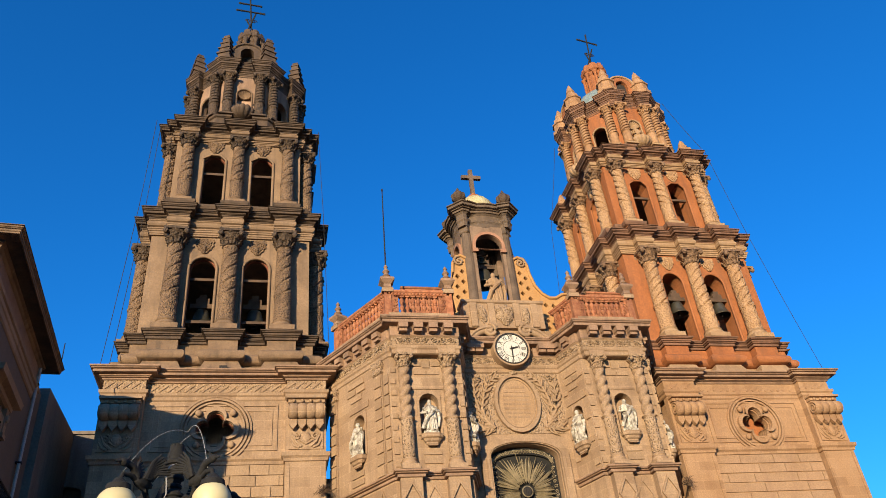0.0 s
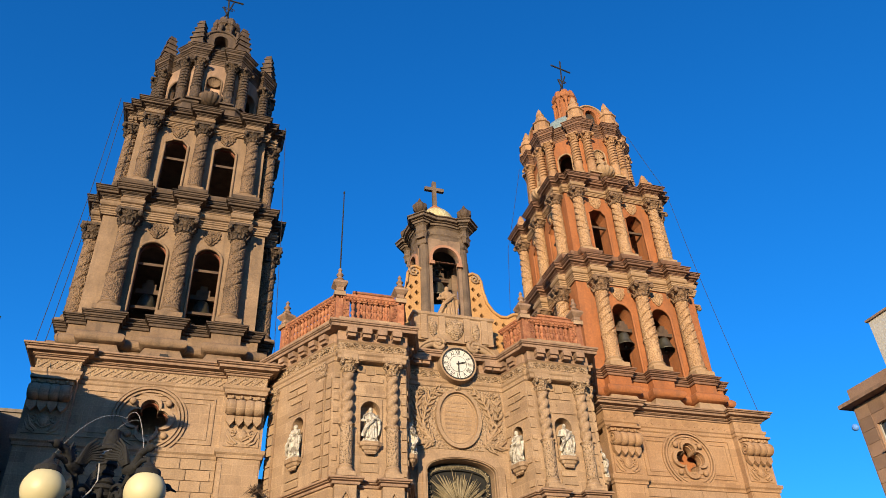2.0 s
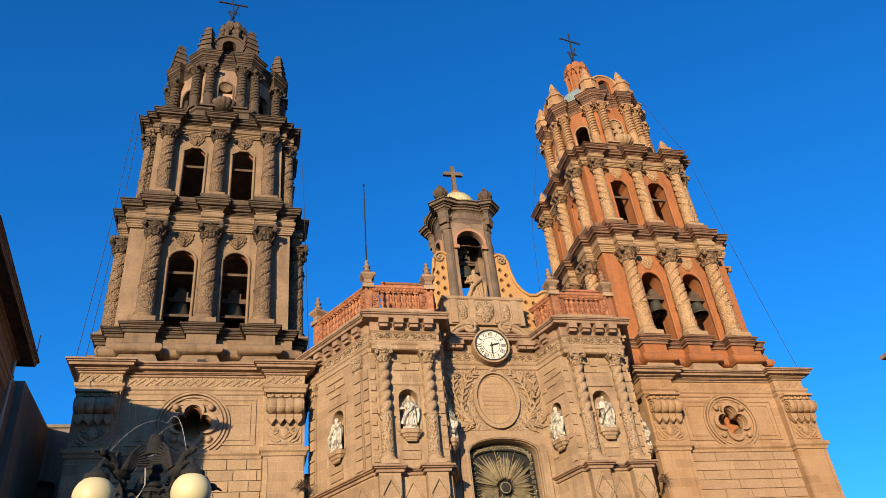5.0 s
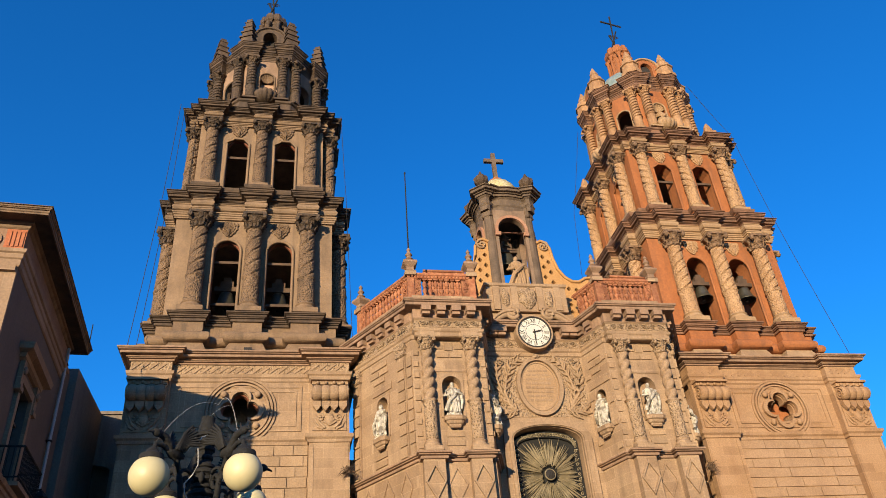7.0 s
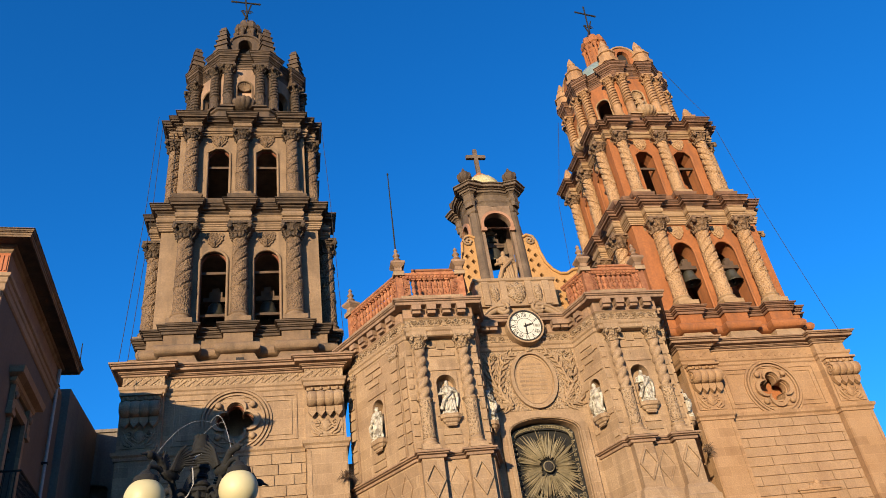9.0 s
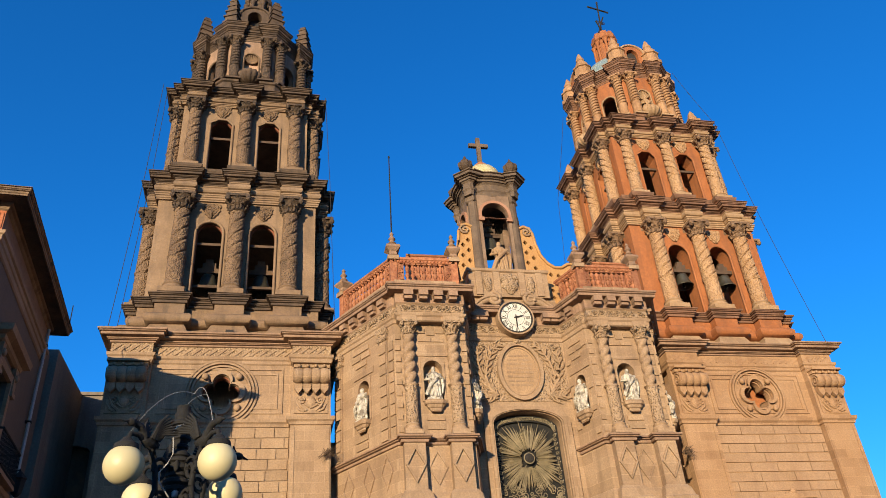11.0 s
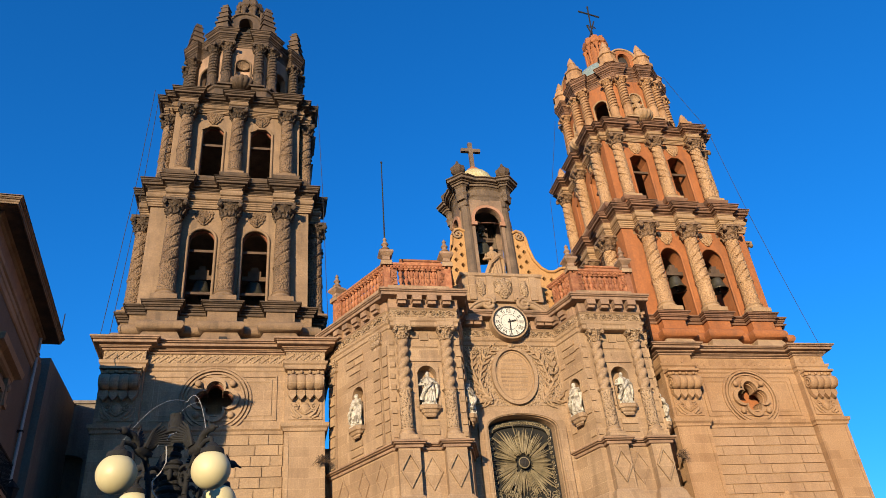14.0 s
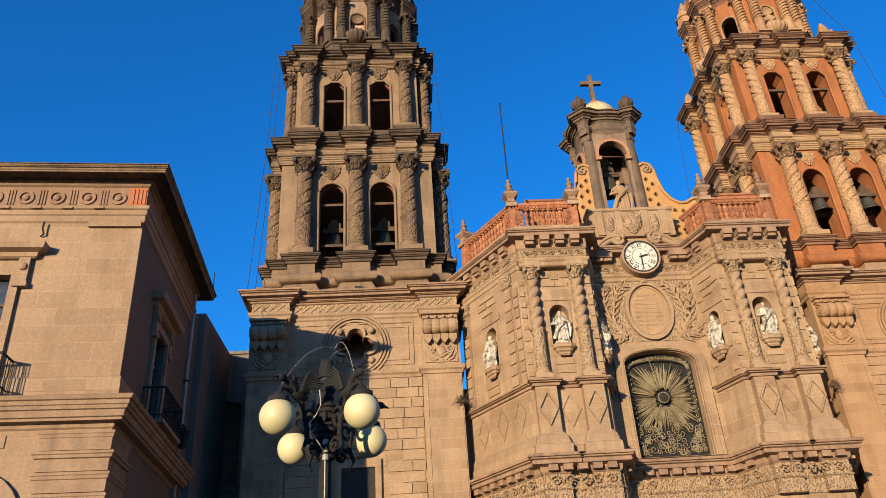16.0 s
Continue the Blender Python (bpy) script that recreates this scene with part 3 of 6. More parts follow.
def bell_tower(cx, look_dark):
    s = -1 if cx < 0 else 1
    wall_m, trim_m, carved_m, ent_m, corn_m = (GREY_WALL, GREY, GREY_CARVED, GREY_WALL, SOOT) if look_dark else (ORANGE, CREAM, CREAM_CARVED, CREAM, OLD_BROWN)
    cap_m = SOOT_CARVED if look_dark else BROWN_CARVED
    dado_m = GREY if look_dark else ORANGE
    up2, up3 = (0.45, 0.15) if look_dark else (0.62, 0.3)  # rise of the second cornice and of the drum's top
    tower = thing("bell_tower", (cx, CY, 0), "tall dark weathered stone bell tower with spiral columns" if look_dark else "tall bell tower with orange plaster and cream carved columns", "bell tower", "cathedral towers")

    # foot of the tower: solid behind a front wall with a four-lobed window
    half, yf = 4.4, 32.35
    foot_m = CANTERA if look_dark else FOOT_ORANGE
    q = quatrefoil(0, 14.55, 0.46)
    front = plate([(-half, 0), (half, 0), (half, 16.2), (-half, 16.2)], [q] if look_dark else [q, [(-0.48, 4.0), (0.95, 4.0), (0.95, 9.06), (-0.48, 9.06)]], 0.55, Matrix.Translation((cx, yf, 0)))
    part("foot_wall", front, foot_m, tower)
    part("foot_body", join(box(cx - half, cx - half + 0.6, yf + 0.553, CY + half, 0, 16.2), box(cx + half - 0.6, cx + half, yf + 0.553, CY + half, 0, 16.2), box(cx - half + 0.603, cx + half - 0.603, CY + half - 0.6, CY + half, 0, 16.2),
                           box(cx - 3.7, cx + 3.7, yf + 1.6, yf + 1.9, 11, 16.2)), foot_m, tower)
    if not look_dark:
        part("window_backing", box(cx - 1.0, cx + 1.3, yf + 0.85, yf + 0.95, 13.4, 15.7), ORANGE, tower)
    part("window_reveal", ring_plate(quatrefoil(0, 14.55, 0.459), quatrefoil(0, 14.55, 0.428), 0.3, Matrix.Translation((cx, yf + 0.12, 0))), LINING if look_dark else FOOT_ORANGE, tower, "painted reveal of the window")
    for e in (-1, 1):
        c = cx + e * 3.8
        part("pilaster", box(c - 0.85, c + 0.85, yf - 0.35, yf - 0.003, 0, 16.2), foot_m, tower)
        part("console", console(c, yf - 0.353), foot_m, tower, "carved stone console of rolled leaves", smooth=50)
        part("plinth_strip", box(c - 0.80, c - 0.66, yf - 0.38, yf - 0.353, 6, 12.9), foot_m, tower)
        part("plinth_strip", box(c + 0.66, c + 0.80, yf - 0.38, yf - 0.353, 6, 12.9), foot_m, tower)
    foot_plan = [(cx - 4.65, yf - 0.35), (cx - 2.95, yf - 0.35), (cx - 2.95, yf), (cx + 2.95, yf), (cx + 2.95, yf - 0.35), (cx + 4.65, yf - 0.35), (cx + 4.65, CY + 4.65), (cx - 4.65, CY + 4.65)]
    part("string_course", band(foot_plan, [(0.0, 12.98), (0.06, 13.0), (0.08, 13.12), (0.16, 13.2), (0.18, 13.34), (0.02, 13.38)]), foot_m, tower)
    part("architrave", band(foot_plan, [(0.02, 15.85), (0.06, 15.9), (0.06, 16.02), (0.12, 16.08), (0.14, 16.2), (0.02, 16.21)]), foot_m, tower)
    part("frieze", band(foot_plan, [(0.0, 16.21), (0.0, 16.67)]), CARVED if look_dark else FOOT_ORANGE, tower)
    part("cornice", band(foot_plan, [(0.03, 16.67)] + steps(16.68, 16.88, 0.02, 0.2, 3) + [(0.4, 16.9)] + steps(16.9, 17.2, 0.36, 0.56, 3) + [(0.1, 17.26)]), LEDGE, tower)
    # slanting ribs of the frieze
    rib = data_of("frieze_rib", moved(box(-0.05, 0.05, -0.035, 0.0, -0.24, 0.24), pose(0, 0, 0, 0, 50, 0)), foot_m)
    u = -4.45
    while u < 4.5:
        y = yf - 0.353 if abs(u) > 3.1 else yf - 0.003
        part("frieze_rib", rib, None, tower, at=pose(cx + u, y, 16.44))
        u += 0.36
    # sunk panel with its mouldings and the rings of the window
    for w, y in ((0.0, 0.05), (0.22, 0.04)):
        o = [(-2.6 + w, 13.6 + w), (2.6 - w, 13.6 + w), (2.6 - w, 15.68 - w), (-2.6 + w, 15.68 - w)]
        i2 = [(-2.52 + w, 13.68 + w), (2.52 - w, 13.68 + w), (2.52 - w, 15.60 - w), (-2.52 + w, 15.60 - w)]
        part("panel_moulding", ring_plate(o, i2, 0.06, Matrix.Translation((cx, yf - y, 0))), foot_m, tower)
    for r0, r1, p in ((1.54, 1.45, 0.08), (1.4, 1.31, 0.13), (1.25, 1.17, 0.1)):
        part("window_ring", ring_plate(oval(0, 14.55, r0, r0, 40), oval(0, 14.55, r1, r1, 40), p + 0.02, Matrix.Translation((cx, yf - p, 0))), foot_m, tower, smooth=40)
    qq = [(x * 1.0, z) for x, z in quatrefoil(0, 14.55, 0.59)]
    part("window_surround", ring_plate(qq, quatrefoil(0, 14.55, 0.47), 0.2, Matrix.Translation((cx, yf - 0.16, 0))), foot_m, tower)
    for k in range(4):
        a = radians(45 + 90 * k)
        part("window_boss", ball((cx + 1.0 * math.cos(a), yf - 0.12, 14.55 + 1.0 * math.sin(a)), 0.15, 0.12, 0.15, 8), foot_m, tower, smooth=60)

    # pedestal zone of the first belfry
    plan = outline(cx, 4.2, 2.66, 0.72, 0.52)
    part("plinth", band(plan, [(0.32, 17.2), (0.32, 17.4), (0.02, 18.08)]), dado_m if look_dark else CANTERA, tower)
    part("torus_moulding", band(plan, [(0.0, 18.08)] + [(0.32 * math.sin(radians(a)), 18.36 - 0.28 * math.cos(radians(a))) for a in range(10, 180, 10)] + [(0.0, 18.64)]), dado_m, tower, smooth=50)
    part("pedestal", band(plan, [(-0.05, 18.64), (-0.05, 19.2)]), dado_m, tower)
    part("pedestal_cornice", band(plan, [(-0.03, 19.2)] + steps(19.2, 19.68, 0.0, 0.26, 5) + [(0.0, 19.72)]), corn_m, tower)
    holes = [arch(u, 0.68, 19.75, 23.6, 0.72) for u in (-1.3, 1.3)]
    belfry_stage(tower, cx, 3.95, 19.6, 25.75, holes, wall_m, trim_m, 25.0, 0.6 if look_dark else 1.05, key_mat=carved_m, lined=look_dark)
    places = []
    for k in range(4):
        for d in (-2.66, 0, 2.66):
            v = pose(0, 0, 0, 0, 0, 90 * k) @ Vector((d, -4.36, 0))
            places.append((cx + v.x, CY + v.y, 90 * k))
    set_columns(tower, places, 0.42, (19.7, 20.35, 24.6, 25.5), 9.0 if look_dark else 11.8, carved_m, trim_m, 3, 0.05 if look_dark else 0.07, cap_m)
    plan = outline(cx, 4.12, 2.66, 0.48, 0.46)
    part("entablature", band(plan, [(-0.06, 25.5), (-0.06, 25.58), (-0.02, 25.6), (-0.02, 25.7), (0.03, 25.72), (0.03, 25.8), (0.07, 25.82), (0.07, 25.88), (-0.05, 25.9), (-0.05, 25.98), (0.05, 26.02), (0.1, 26.12), (0.1, 26.2), (0.05, 26.3), (-0.03, 26.33), (0.03, 26.36), (0.03, 26.42)]), ent_m, tower)
    part("cornice", band(plan, [(0.03, 26.42)] + steps(26.42, 26.62, 0.02, 0.16, 3) + [(0.28, 26.63)] + steps(26.63, 26.99, 0.26, 0.43, 4) + [(0.1, 27.04)]), corn_m, tower)

    # second belfry
    plan = outline(cx, 3.75, 2.72, 0.58, 0.42)
    part("pedestal", band(plan, [(0.05, 27.05), (0.05, 27.25), (-0.04, 27.3), (-0.04, 27.45)]), dado_m, tower)
    part("pedestal_cornice", band(plan, [(-0.03, 27.45), (0.08, 27.5), (0.14, 27.62), (0.16, 27.74), (0.0, 27.8)]), corn_m, tower)
    holes = [cut_head(u, 0.62, 27.85, 31.25, 31.64) for u in (-1.3, 1.3)]
    belfry_stage(tower, cx, 3.42, 27.7, 32.1 + up2, holes, wall_m, trim_m, 32.22, 0.5 if look_dark else 1.0, key_mat=carved_m, lined=look_dark)
    places = []
    for k in range(4):
        for d in (-2.72, 0, 2.72):
            v = pose(0, 0, 0, 0, 0, 90 * k) @ Vector((d, -3.78, 0))
            places.append((cx + v.x, CY + v.y, 90 * k))
    set_columns(tower, places, 0.365, (27.75, 28.15, 31.35 + up2, 32.05 + up2), 11.0 if look_dark else -13.0, carved_m, trim_m, 3, 0.055 if look_dark else 0.07, cap_m)
    plan = outline(cx, 3.6, 2.72, 0.45, 0.44)
    part("entablature", band(plan, [(o, z + up2) for o, z in ((-0.06, 32.05), (-0.06, 32.1), (-0.02, 32.11), (-0.02, 32.17), (0.03, 32.18), (0.03, 32.24), (-0.05, 32.26), (-0.05, 32.3), (0.05, 32.33), (0.09, 32.4), (0.05, 32.48), (-0.03, 32.5), (0.03, 32.53), (0.03, 32.6))]), ent_m, tower)
    part("cornice", band(plan, [(0.03, 32.6 + up2)] + steps(32.6 + up2, 32.78 + up2, 0.02, 0.18, 3) + [(0.3, 32.79 + up2)] + steps(32.79 + up2, 33.12 + up2, 0.28, 0.47, 4) + [(0.1, 33.16 + up2)]), corn_m, tower)
    for k in range(4):
        if not look_dark and k < 2:
            v = Vector(((2.55, -3.8), (-3.8, 2.5))[k] + (33.15 + up2,))
            geo = turned([(0.56, 0), (0.56, 0.3), (0.44, 0.34), (0.42, 0.42), (0.34, 0.46), (0.3, 0.55), (0.34, 0.62), (0.24, 0.8), (0.22, 0.95), (0.1, 1.2), (0.03, 1.3)], 8)
            part("corner_finial", moved(geo, Matrix.Translation((cx + v.x, CY + v.y, v.z)) @ pose(0, 0, 0, 0, 0, 22.5)), TWISTED_CREAM, tower)
    for z in (19.5, 27.5, 33.0):
        part("floor_slab", box(cx - 3.3, cx + 3.3, CY - 3.3, CY + 3.3, z - 0.25, z), trim_m, tower)

    # eight-sided top stage
    part("drum_plinth", band(octagon(cx, 3.25, 0.7, 0.3), [(0.1, 33.1), (0.1, 33.9), (0.0, 34.0), (0.0, 34.45), (0.1, 34.5), (0.12, 34.62), (0.0, 34.66)]), SOOT if look_dark else OLD_BROWN, tower)
    a, w = 3.1, 3.1 * math.tan(radians(22.5))
    for k in range(8):
        m = Matrix.Translation((cx, CY, 0)) @ pose(0, 0, 0, 0, 0, 45 * k) @ Matrix.Translation((0, -a, 0))
        hole = arch(0, 0.5, 34.8, 36.75, 0.52) if k % 2 else arch(0, 0.46, 34.9, 36.9, 0.48)
        part("drum_wall", plate([(-w, 34.6), (w, 34.6), (w, 38.4 + up3), (-w, 38.4 + up3)], [hole], 0.4, m), DRUM_PEACH if look_dark else wall_m, tower)
        part("arch_moulding", moved(tube([(u, -0.02, z) for u, z in hole[1:]] + [(hole[0][0], -0.02, hole[0][1])], 0.06, 6), m), trim_m, tower, smooth=50)
        if k % 2 == 0:
            part("niche_back", moved(box(-0.75, 0.75, 0.41, 0.5, 34.6, 37.6), m), (material_niche if look_dark else ORANGE), tower)
            shell = join(*[tube([(0, 0.3, 36.84), (0.24 * math.cos(radians(t)), 0.24, 36.84 + 0.26 * math.sin(radians(t))), (0.41 * math.cos(radians(t)), 0.05, 36.88 + 0.44 * math.sin(radians(t)))], 0.04, 6, 0.08) for t in range(10, 180, 20)])
            part("shell", moved(shell, m), trim_m, tower, "carved scallop shell in the niche head", smooth=60)
            basket = turned([(0.1, 34.72), (0.42, 34.78), (0.62, 34.95), (0.72, 35.15), (0.72, 35.28), (0.64, 35.34), (0.66, 35.42)], 56, lambda r, b, z: r * (1 + 0.13 * abs(math.sin(7 * b))))
            part("niche_basket", moved(basket, m @ Matrix.Translation((0, -0.05, 0))), SOOT if look_dark else trim_m, tower, smooth=50)
    places = []
    for k in range(8):
        for d in (-0.92, 0.92):
            v = pose(0, 0, 0, 0, 0, 45 * k) @ Vector((d, -3.36, 0))
            places.append((cx + v.x, CY + v.y, 45 * k))
    set_columns(tower, places, 0.30, (34.65, 34.95, 37.55 + up3, 38.1 + up3), 26.0, SOOT_CARVED if look_dark else TWISTED_CREAM, SOOT if look_dark else trim_m, 2, 0.12 if look_dark else 0.17)
    plan = octagon(cx, 3.1, 0.62, 0.34)
    part("entablature", band(plan, steps(38.1 + up3, 38.35 + up3, -0.05, 0.03, 3) + [(-0.02, 38.36 + up3), (0.04, 38.42 + up3), (0.04, 38.5 + up3), (-0.02, 38.55 + up3)] + steps(38.55 + up3, 38.7 + up3, 0.0, 0.08, 2)), SOOT if look_dark else OLD_BROWN, tower)
    part("cornice", band(plan, steps(38.7 + up3, 38.9 + up3, 0.06, 0.15, 3) + [(0.2, 38.91 + up3)] + steps(38.92 + up3, 39.34 + up3, 0.18, 0.33, 4) + [(0.1, 39.42 + up3)]), corn_m, tower)
    for k in range(8):
        v = pose(0, 0, 0, 0, 0, 22.5 + 45 * k) @ Vector((0, -3.35, 0))
        if look_dark:
            tiers = []
            for w2, z0, z1 in ((0.62, 39.38, 39.6), (0.5, 39.6, 40.0), (0.6, 40.0, 40.12), (0.44, 40.12, 40.5), (0.53, 40.5, 40.6), (0.37, 40.6, 41.0), (0.44, 41.0, 41.09), (0.3, 41.09, 41.5), (0.35, 41.5, 41.58), (0.24, 41.58, 41.85)):
                tiers += [(w2 * 1.08, z0 + 0.002), (w2 * 1.08, z1)]
            pin = moved(turned(tiers, 4), pose(0, 0, 0, 0, 0, 45))
        else:
            tiers = [(0.74, 39.38), (0.74, 39.66), (0.6, 39.7), (0.58, 40.3), (0.68, 40.34), (0.68, 40.42), (0.46, 40.45), (0.36, 40.5), (0.48, 40.62), (0.42, 40.9), (0.28, 41.15), (0.33, 41.22), (0.2, 41.6), (0.1, 41.85), (0.03, 42.0)]
            pin = moved(turned(tiers, 8, lambda r, a, z: r if z < 40.43 else r * (1 + 0.1 * math.cos(4 * a + 4 * z))), pose(0, 0, 0, 0, 0, 22.5))
        part("pinnacle", moved(pin, Matrix.Translation((cx + v.x, CY + v.y, up3)) @ pose(0, 0, 0, 0, 0, 22.5 + 45 * k)), corn_m if look_dark else TWISTED_CREAM, tower)
    for k in range(8):
        m = Matrix.Translation((cx, CY, up3)) @ pose(0, 0, 0, 0, 0, 45 * k) @ Matrix.Translation((0, -3.1, 0))
        if k % 2 == 0:
            part("dormer", plate(arch(0, 0.95, 39.4, 40.5, 0.85), [arch(0, 0.42, 39.5, 40.5, 0.46)], 1.1, m), SOOT if look_dark else ORANGE, tower)
            part("dormer_moulding", moved(tube([(0.95 * math.cos(radians(a)), -0.03, 40.5 + 0.85 * math.sin(radians(a))) for a in range(0, 181, 15)], 0.09, 6), m), SOOT if look_dark else CREAM, tower, smooth=50)
            # black sheet that stands for the unlit depth of the dormer
            part("dormer_dark", moved(box(-0.6, 0.6, 0.7 if look_dark else 0.28, 0.75 if look_dark else 0.33, 39.4, 41.05), m), BLACK, tower)
    wide = 1.55 if look_dark else 2.0
    rows = [(wide + 0.75, 39.4), (wide + 0.75, 39.9)] + [(0.7 + wide * math.cos(radians(t)), 39.9 + 2.55 * math.sin(radians(t))) for t in range(8, 91, 8)]
    part("dome", moved(turned(rows, 32), Matrix.Translation((cx, CY, 0))), DRUM_PEACH if look_dark else BLUE_TILE, tower, "weathered brown dome" if look_dark else "dome covered with faded blue-grey tiles", smooth=40)
    lx = octagon(cx, 0.62, 0.2, 0.1)
    part("lantern", band(lx, [(0.2, 42.2), (0.2, 42.7), (0.08, 42.8), (0.0, 44.7), (0.06, 44.8), (0.08, 45.0), (0.18, 45.1), (0.2, 45.4), (0.12, 45.46), (0.1, 45.75), (0.0, 45.8)]), SOOT if look_dark else ORANGE, tower)
    for k in range(8):
        t = radians(22.5 + 45 * k)
        part("lantern_column", moved(turned([(0.17, 42.7), (0.17, 42.9), (0.12, 42.95), (0.1, 44.5), (0.16, 44.65), (0.2, 44.8)], 10), Matrix.Translation((cx + 0.86 * math.cos(t), CY + 0.86 * math.sin(t), 0))), SOOT if look_dark else ORANGE, tower, smooth=40)
    for k in range(0, 8, 2):
        m = Matrix.Translation((cx, CY, 0)) @ pose(0, 0, 0, 0, 0, 45 * k) @ Matrix.Translation((0, -0.66, 0))
        # no hole is cut: a black plate paints the opening's dark inside
        part("lantern_opening_dark", plate(arch(0, 0.16, 43.4, 44.2, 0.16), [], 0.05, m), BLACK, tower)
    if look_dark:
        iron_cross(cx, CY, 45.8, 50.0, ((0.66, 0.95), (0.85, 0.75)), "wrought iron double-barred cross on the dark tower", -4)
    else:
        iron_cross(cx, CY, 45.8, 49.9, ((0.8, 0.85),), "wrought iron cross on the orange tower", 4)

    # bells and beams
    if look_dark:
        # solid black block that stands for the dark inside of a small hole
        part("drain_hole_dark", box(cx - 0.05, cx + 0.3, CY - 5.06, CY - 4.9, 17.52, 17.72), BLACK, tower)
    if look_dark:
        for u in (-1.3, 1.3):
            bell(cx + u, CY - 2.3, 21.2, 0.6)
    else:
        for u in (-1.2, 1.45):
            bell(cx + u, CY - 3.55, 21.75, 0.52)
        bell(cx - 3.55, CY - 1.3, 21.75, 0.52, 90)
    for k in range(4):
        m = side_pose(cx, k, 0)
        for u in (-1.3, 1.3):
            for z, y in ((23.2, -3.5), (20.8, -3.45)) if look_dark else ():
                part("bell_beam", moved(box(u - 0.75, u + 0.75, y - 0.08, y + 0.08, z - 0.07, z + 0.07), m), WOOD, tower)
            part("bell_beam", moved(box(u - 0.7, u + 0.7, -3.2, -3.05, 30.35, 30.5), m), WOOD, tower)
    return tower


material_niche = material("peach_niche_plaster", (0.300, 0.180, 0.114), (0.348, 0.222, 0.150), 1, 12, 0.2)
TOWER_DARK = bell_tower(-12.9, True)
TOWER_ORANGE = bell_tower(12.9, False)

# saints in the niches of the orange tower's drum
saint = data_of("statue", figure(1.75, 6), CREAM, 50)
single("statue", saint, None, "cream stone figure in the niche of the tower drum", "statue", "niche statues", at=pose(12.9, CY - 3.05, 35.05))
single("statue", saint, None, "cream stone figure in the niche of the tower drum", "statue", "niche statues", at=pose(12.9 - 3.05, CY, 35.05, 0, 0, -90))

# ---- screen front between the towers ----
def front_plan(blocks=(), proj=0.0, back=33.1):
    """The folded front: two bays standing forward of a hollow middle; blocks of the bay fronts come forward by proj."""
    left = [(-7.98, 32.75), (-5.85, 28.95)]
    for a, b in blocks:
        left += [(-b, 28.95), (-b, 28.95 - proj), (-a, 28.95 - proj), (-a, 28.95)]
    left += [(-2.75, 28.95), (-2.25, 30.45)]
    right = [(-x, y) for x, y in reversed(left)]
    return left + right + [(7.7, back), (-7.7, back)]


PEDESTALS = ((4.83, 5.73), (2.96, 3.86))
church = thing("church_front", (0, 31, 0), "folded pink stone church front with twisted columns and niches", "church facade")
single("nave_body", box(-8.2, 8.2, 42.4, 75, 0, 11.5), DULL_WALL, "plain stone nave behind the front", "church", kind="structure")

# storeys of the wall; the middle has the big window
def face(p, q):
    p, q = Vector(p), Vector(q)
    d = q - p
    c = (p + q) / 2
    return Matrix.Translation((c.x, c.y, 0)) @ pose(0, 0, 0, 0, 0, math.degrees(math.atan2(d.y, d.x))), d.length


# faces of the bays, as local frames: u along the face, z up, y into the wall
FACES = {
    "front_l": face((-5.85, 28.95), (-2.75, 28.95)), "front_r": face((2.75, 28.95), (5.85, 28.95)),
    "outer_l": face((-7.98, 32.75), (-5.85, 28.95)), "outer_r": face((5.85, 28.95), (7.98, 32.75)),
    "inner_l": face((-2.75, 28.95), (-2.25, 30.45)), "inner_r": face((2.25, 30.45), (2.75, 28.95)),
}
NICHES = {"front": (0.40, 12.85, 14.25), "outer": (0.40, 12.68, 14.1), "inner": (0.34, 12.7, 14.05)}
for key, (m, width) in FACES.items():
    half, z0, spring = NICHES[key[:5]]
    h = width / 2
    part("bay_wall", plate([(-h, 0), (h, 0), (h, 17.3), (-h, 17.3)], [arch(0, half, z0, spring, half)], 0.45, m), CANTERA, church)
    part("niche_back", moved(band([(-half - 0.05, 0.452), (half + 0.05, 0.452), (half + 0.05, 0.5), (-half - 0.05, 0.5)], [(0.0, z0 - 0.1), (0.0, spring + half + 0.1)]), m), CANTERA, church)
for s in (-1, 1):
    core = [(s * 7.3, 32.5), (s * 5.5, 29.7), (s * 3.3, 29.7), (s * 2.85, 30.6), (s * 2.3, 33.1), (s * 7.7, 33.1)]
    part("bay_core", band(core if s < 0 else core[::-1], [(0.0, 0.0), (0.0, 17.25)]), CANTERA, church)
for s in (-1, 1):
    # walls that close the cleft between front and tower, but for a tall slot
    x0, x1 = sorted((s * 7.6, s * 8.45))
    part("cleft_wall", box(x0, x1, 33.15, 33.5, 0, 12.6), CANTERA, church)
    part("cleft_wall", box(x0, x1, 33.15, 33.5, 15.6, 17.1), CANTERA, church)
win = arch(0, 1.5, 8.5, 12.45, 0.55, 18)
part("middle_wall", plate([(-2.247, 0), (2.247, 0), (2.247, 18.55), (-2.247, 18.55)], [win], 0.7, Matrix.Translation((0, 30.45, 0))), CANTERA, church)
part("middle_backing", box(-2.24, 2.24, 32.2, 32.5, 0, 18.5), CANTERA, church)

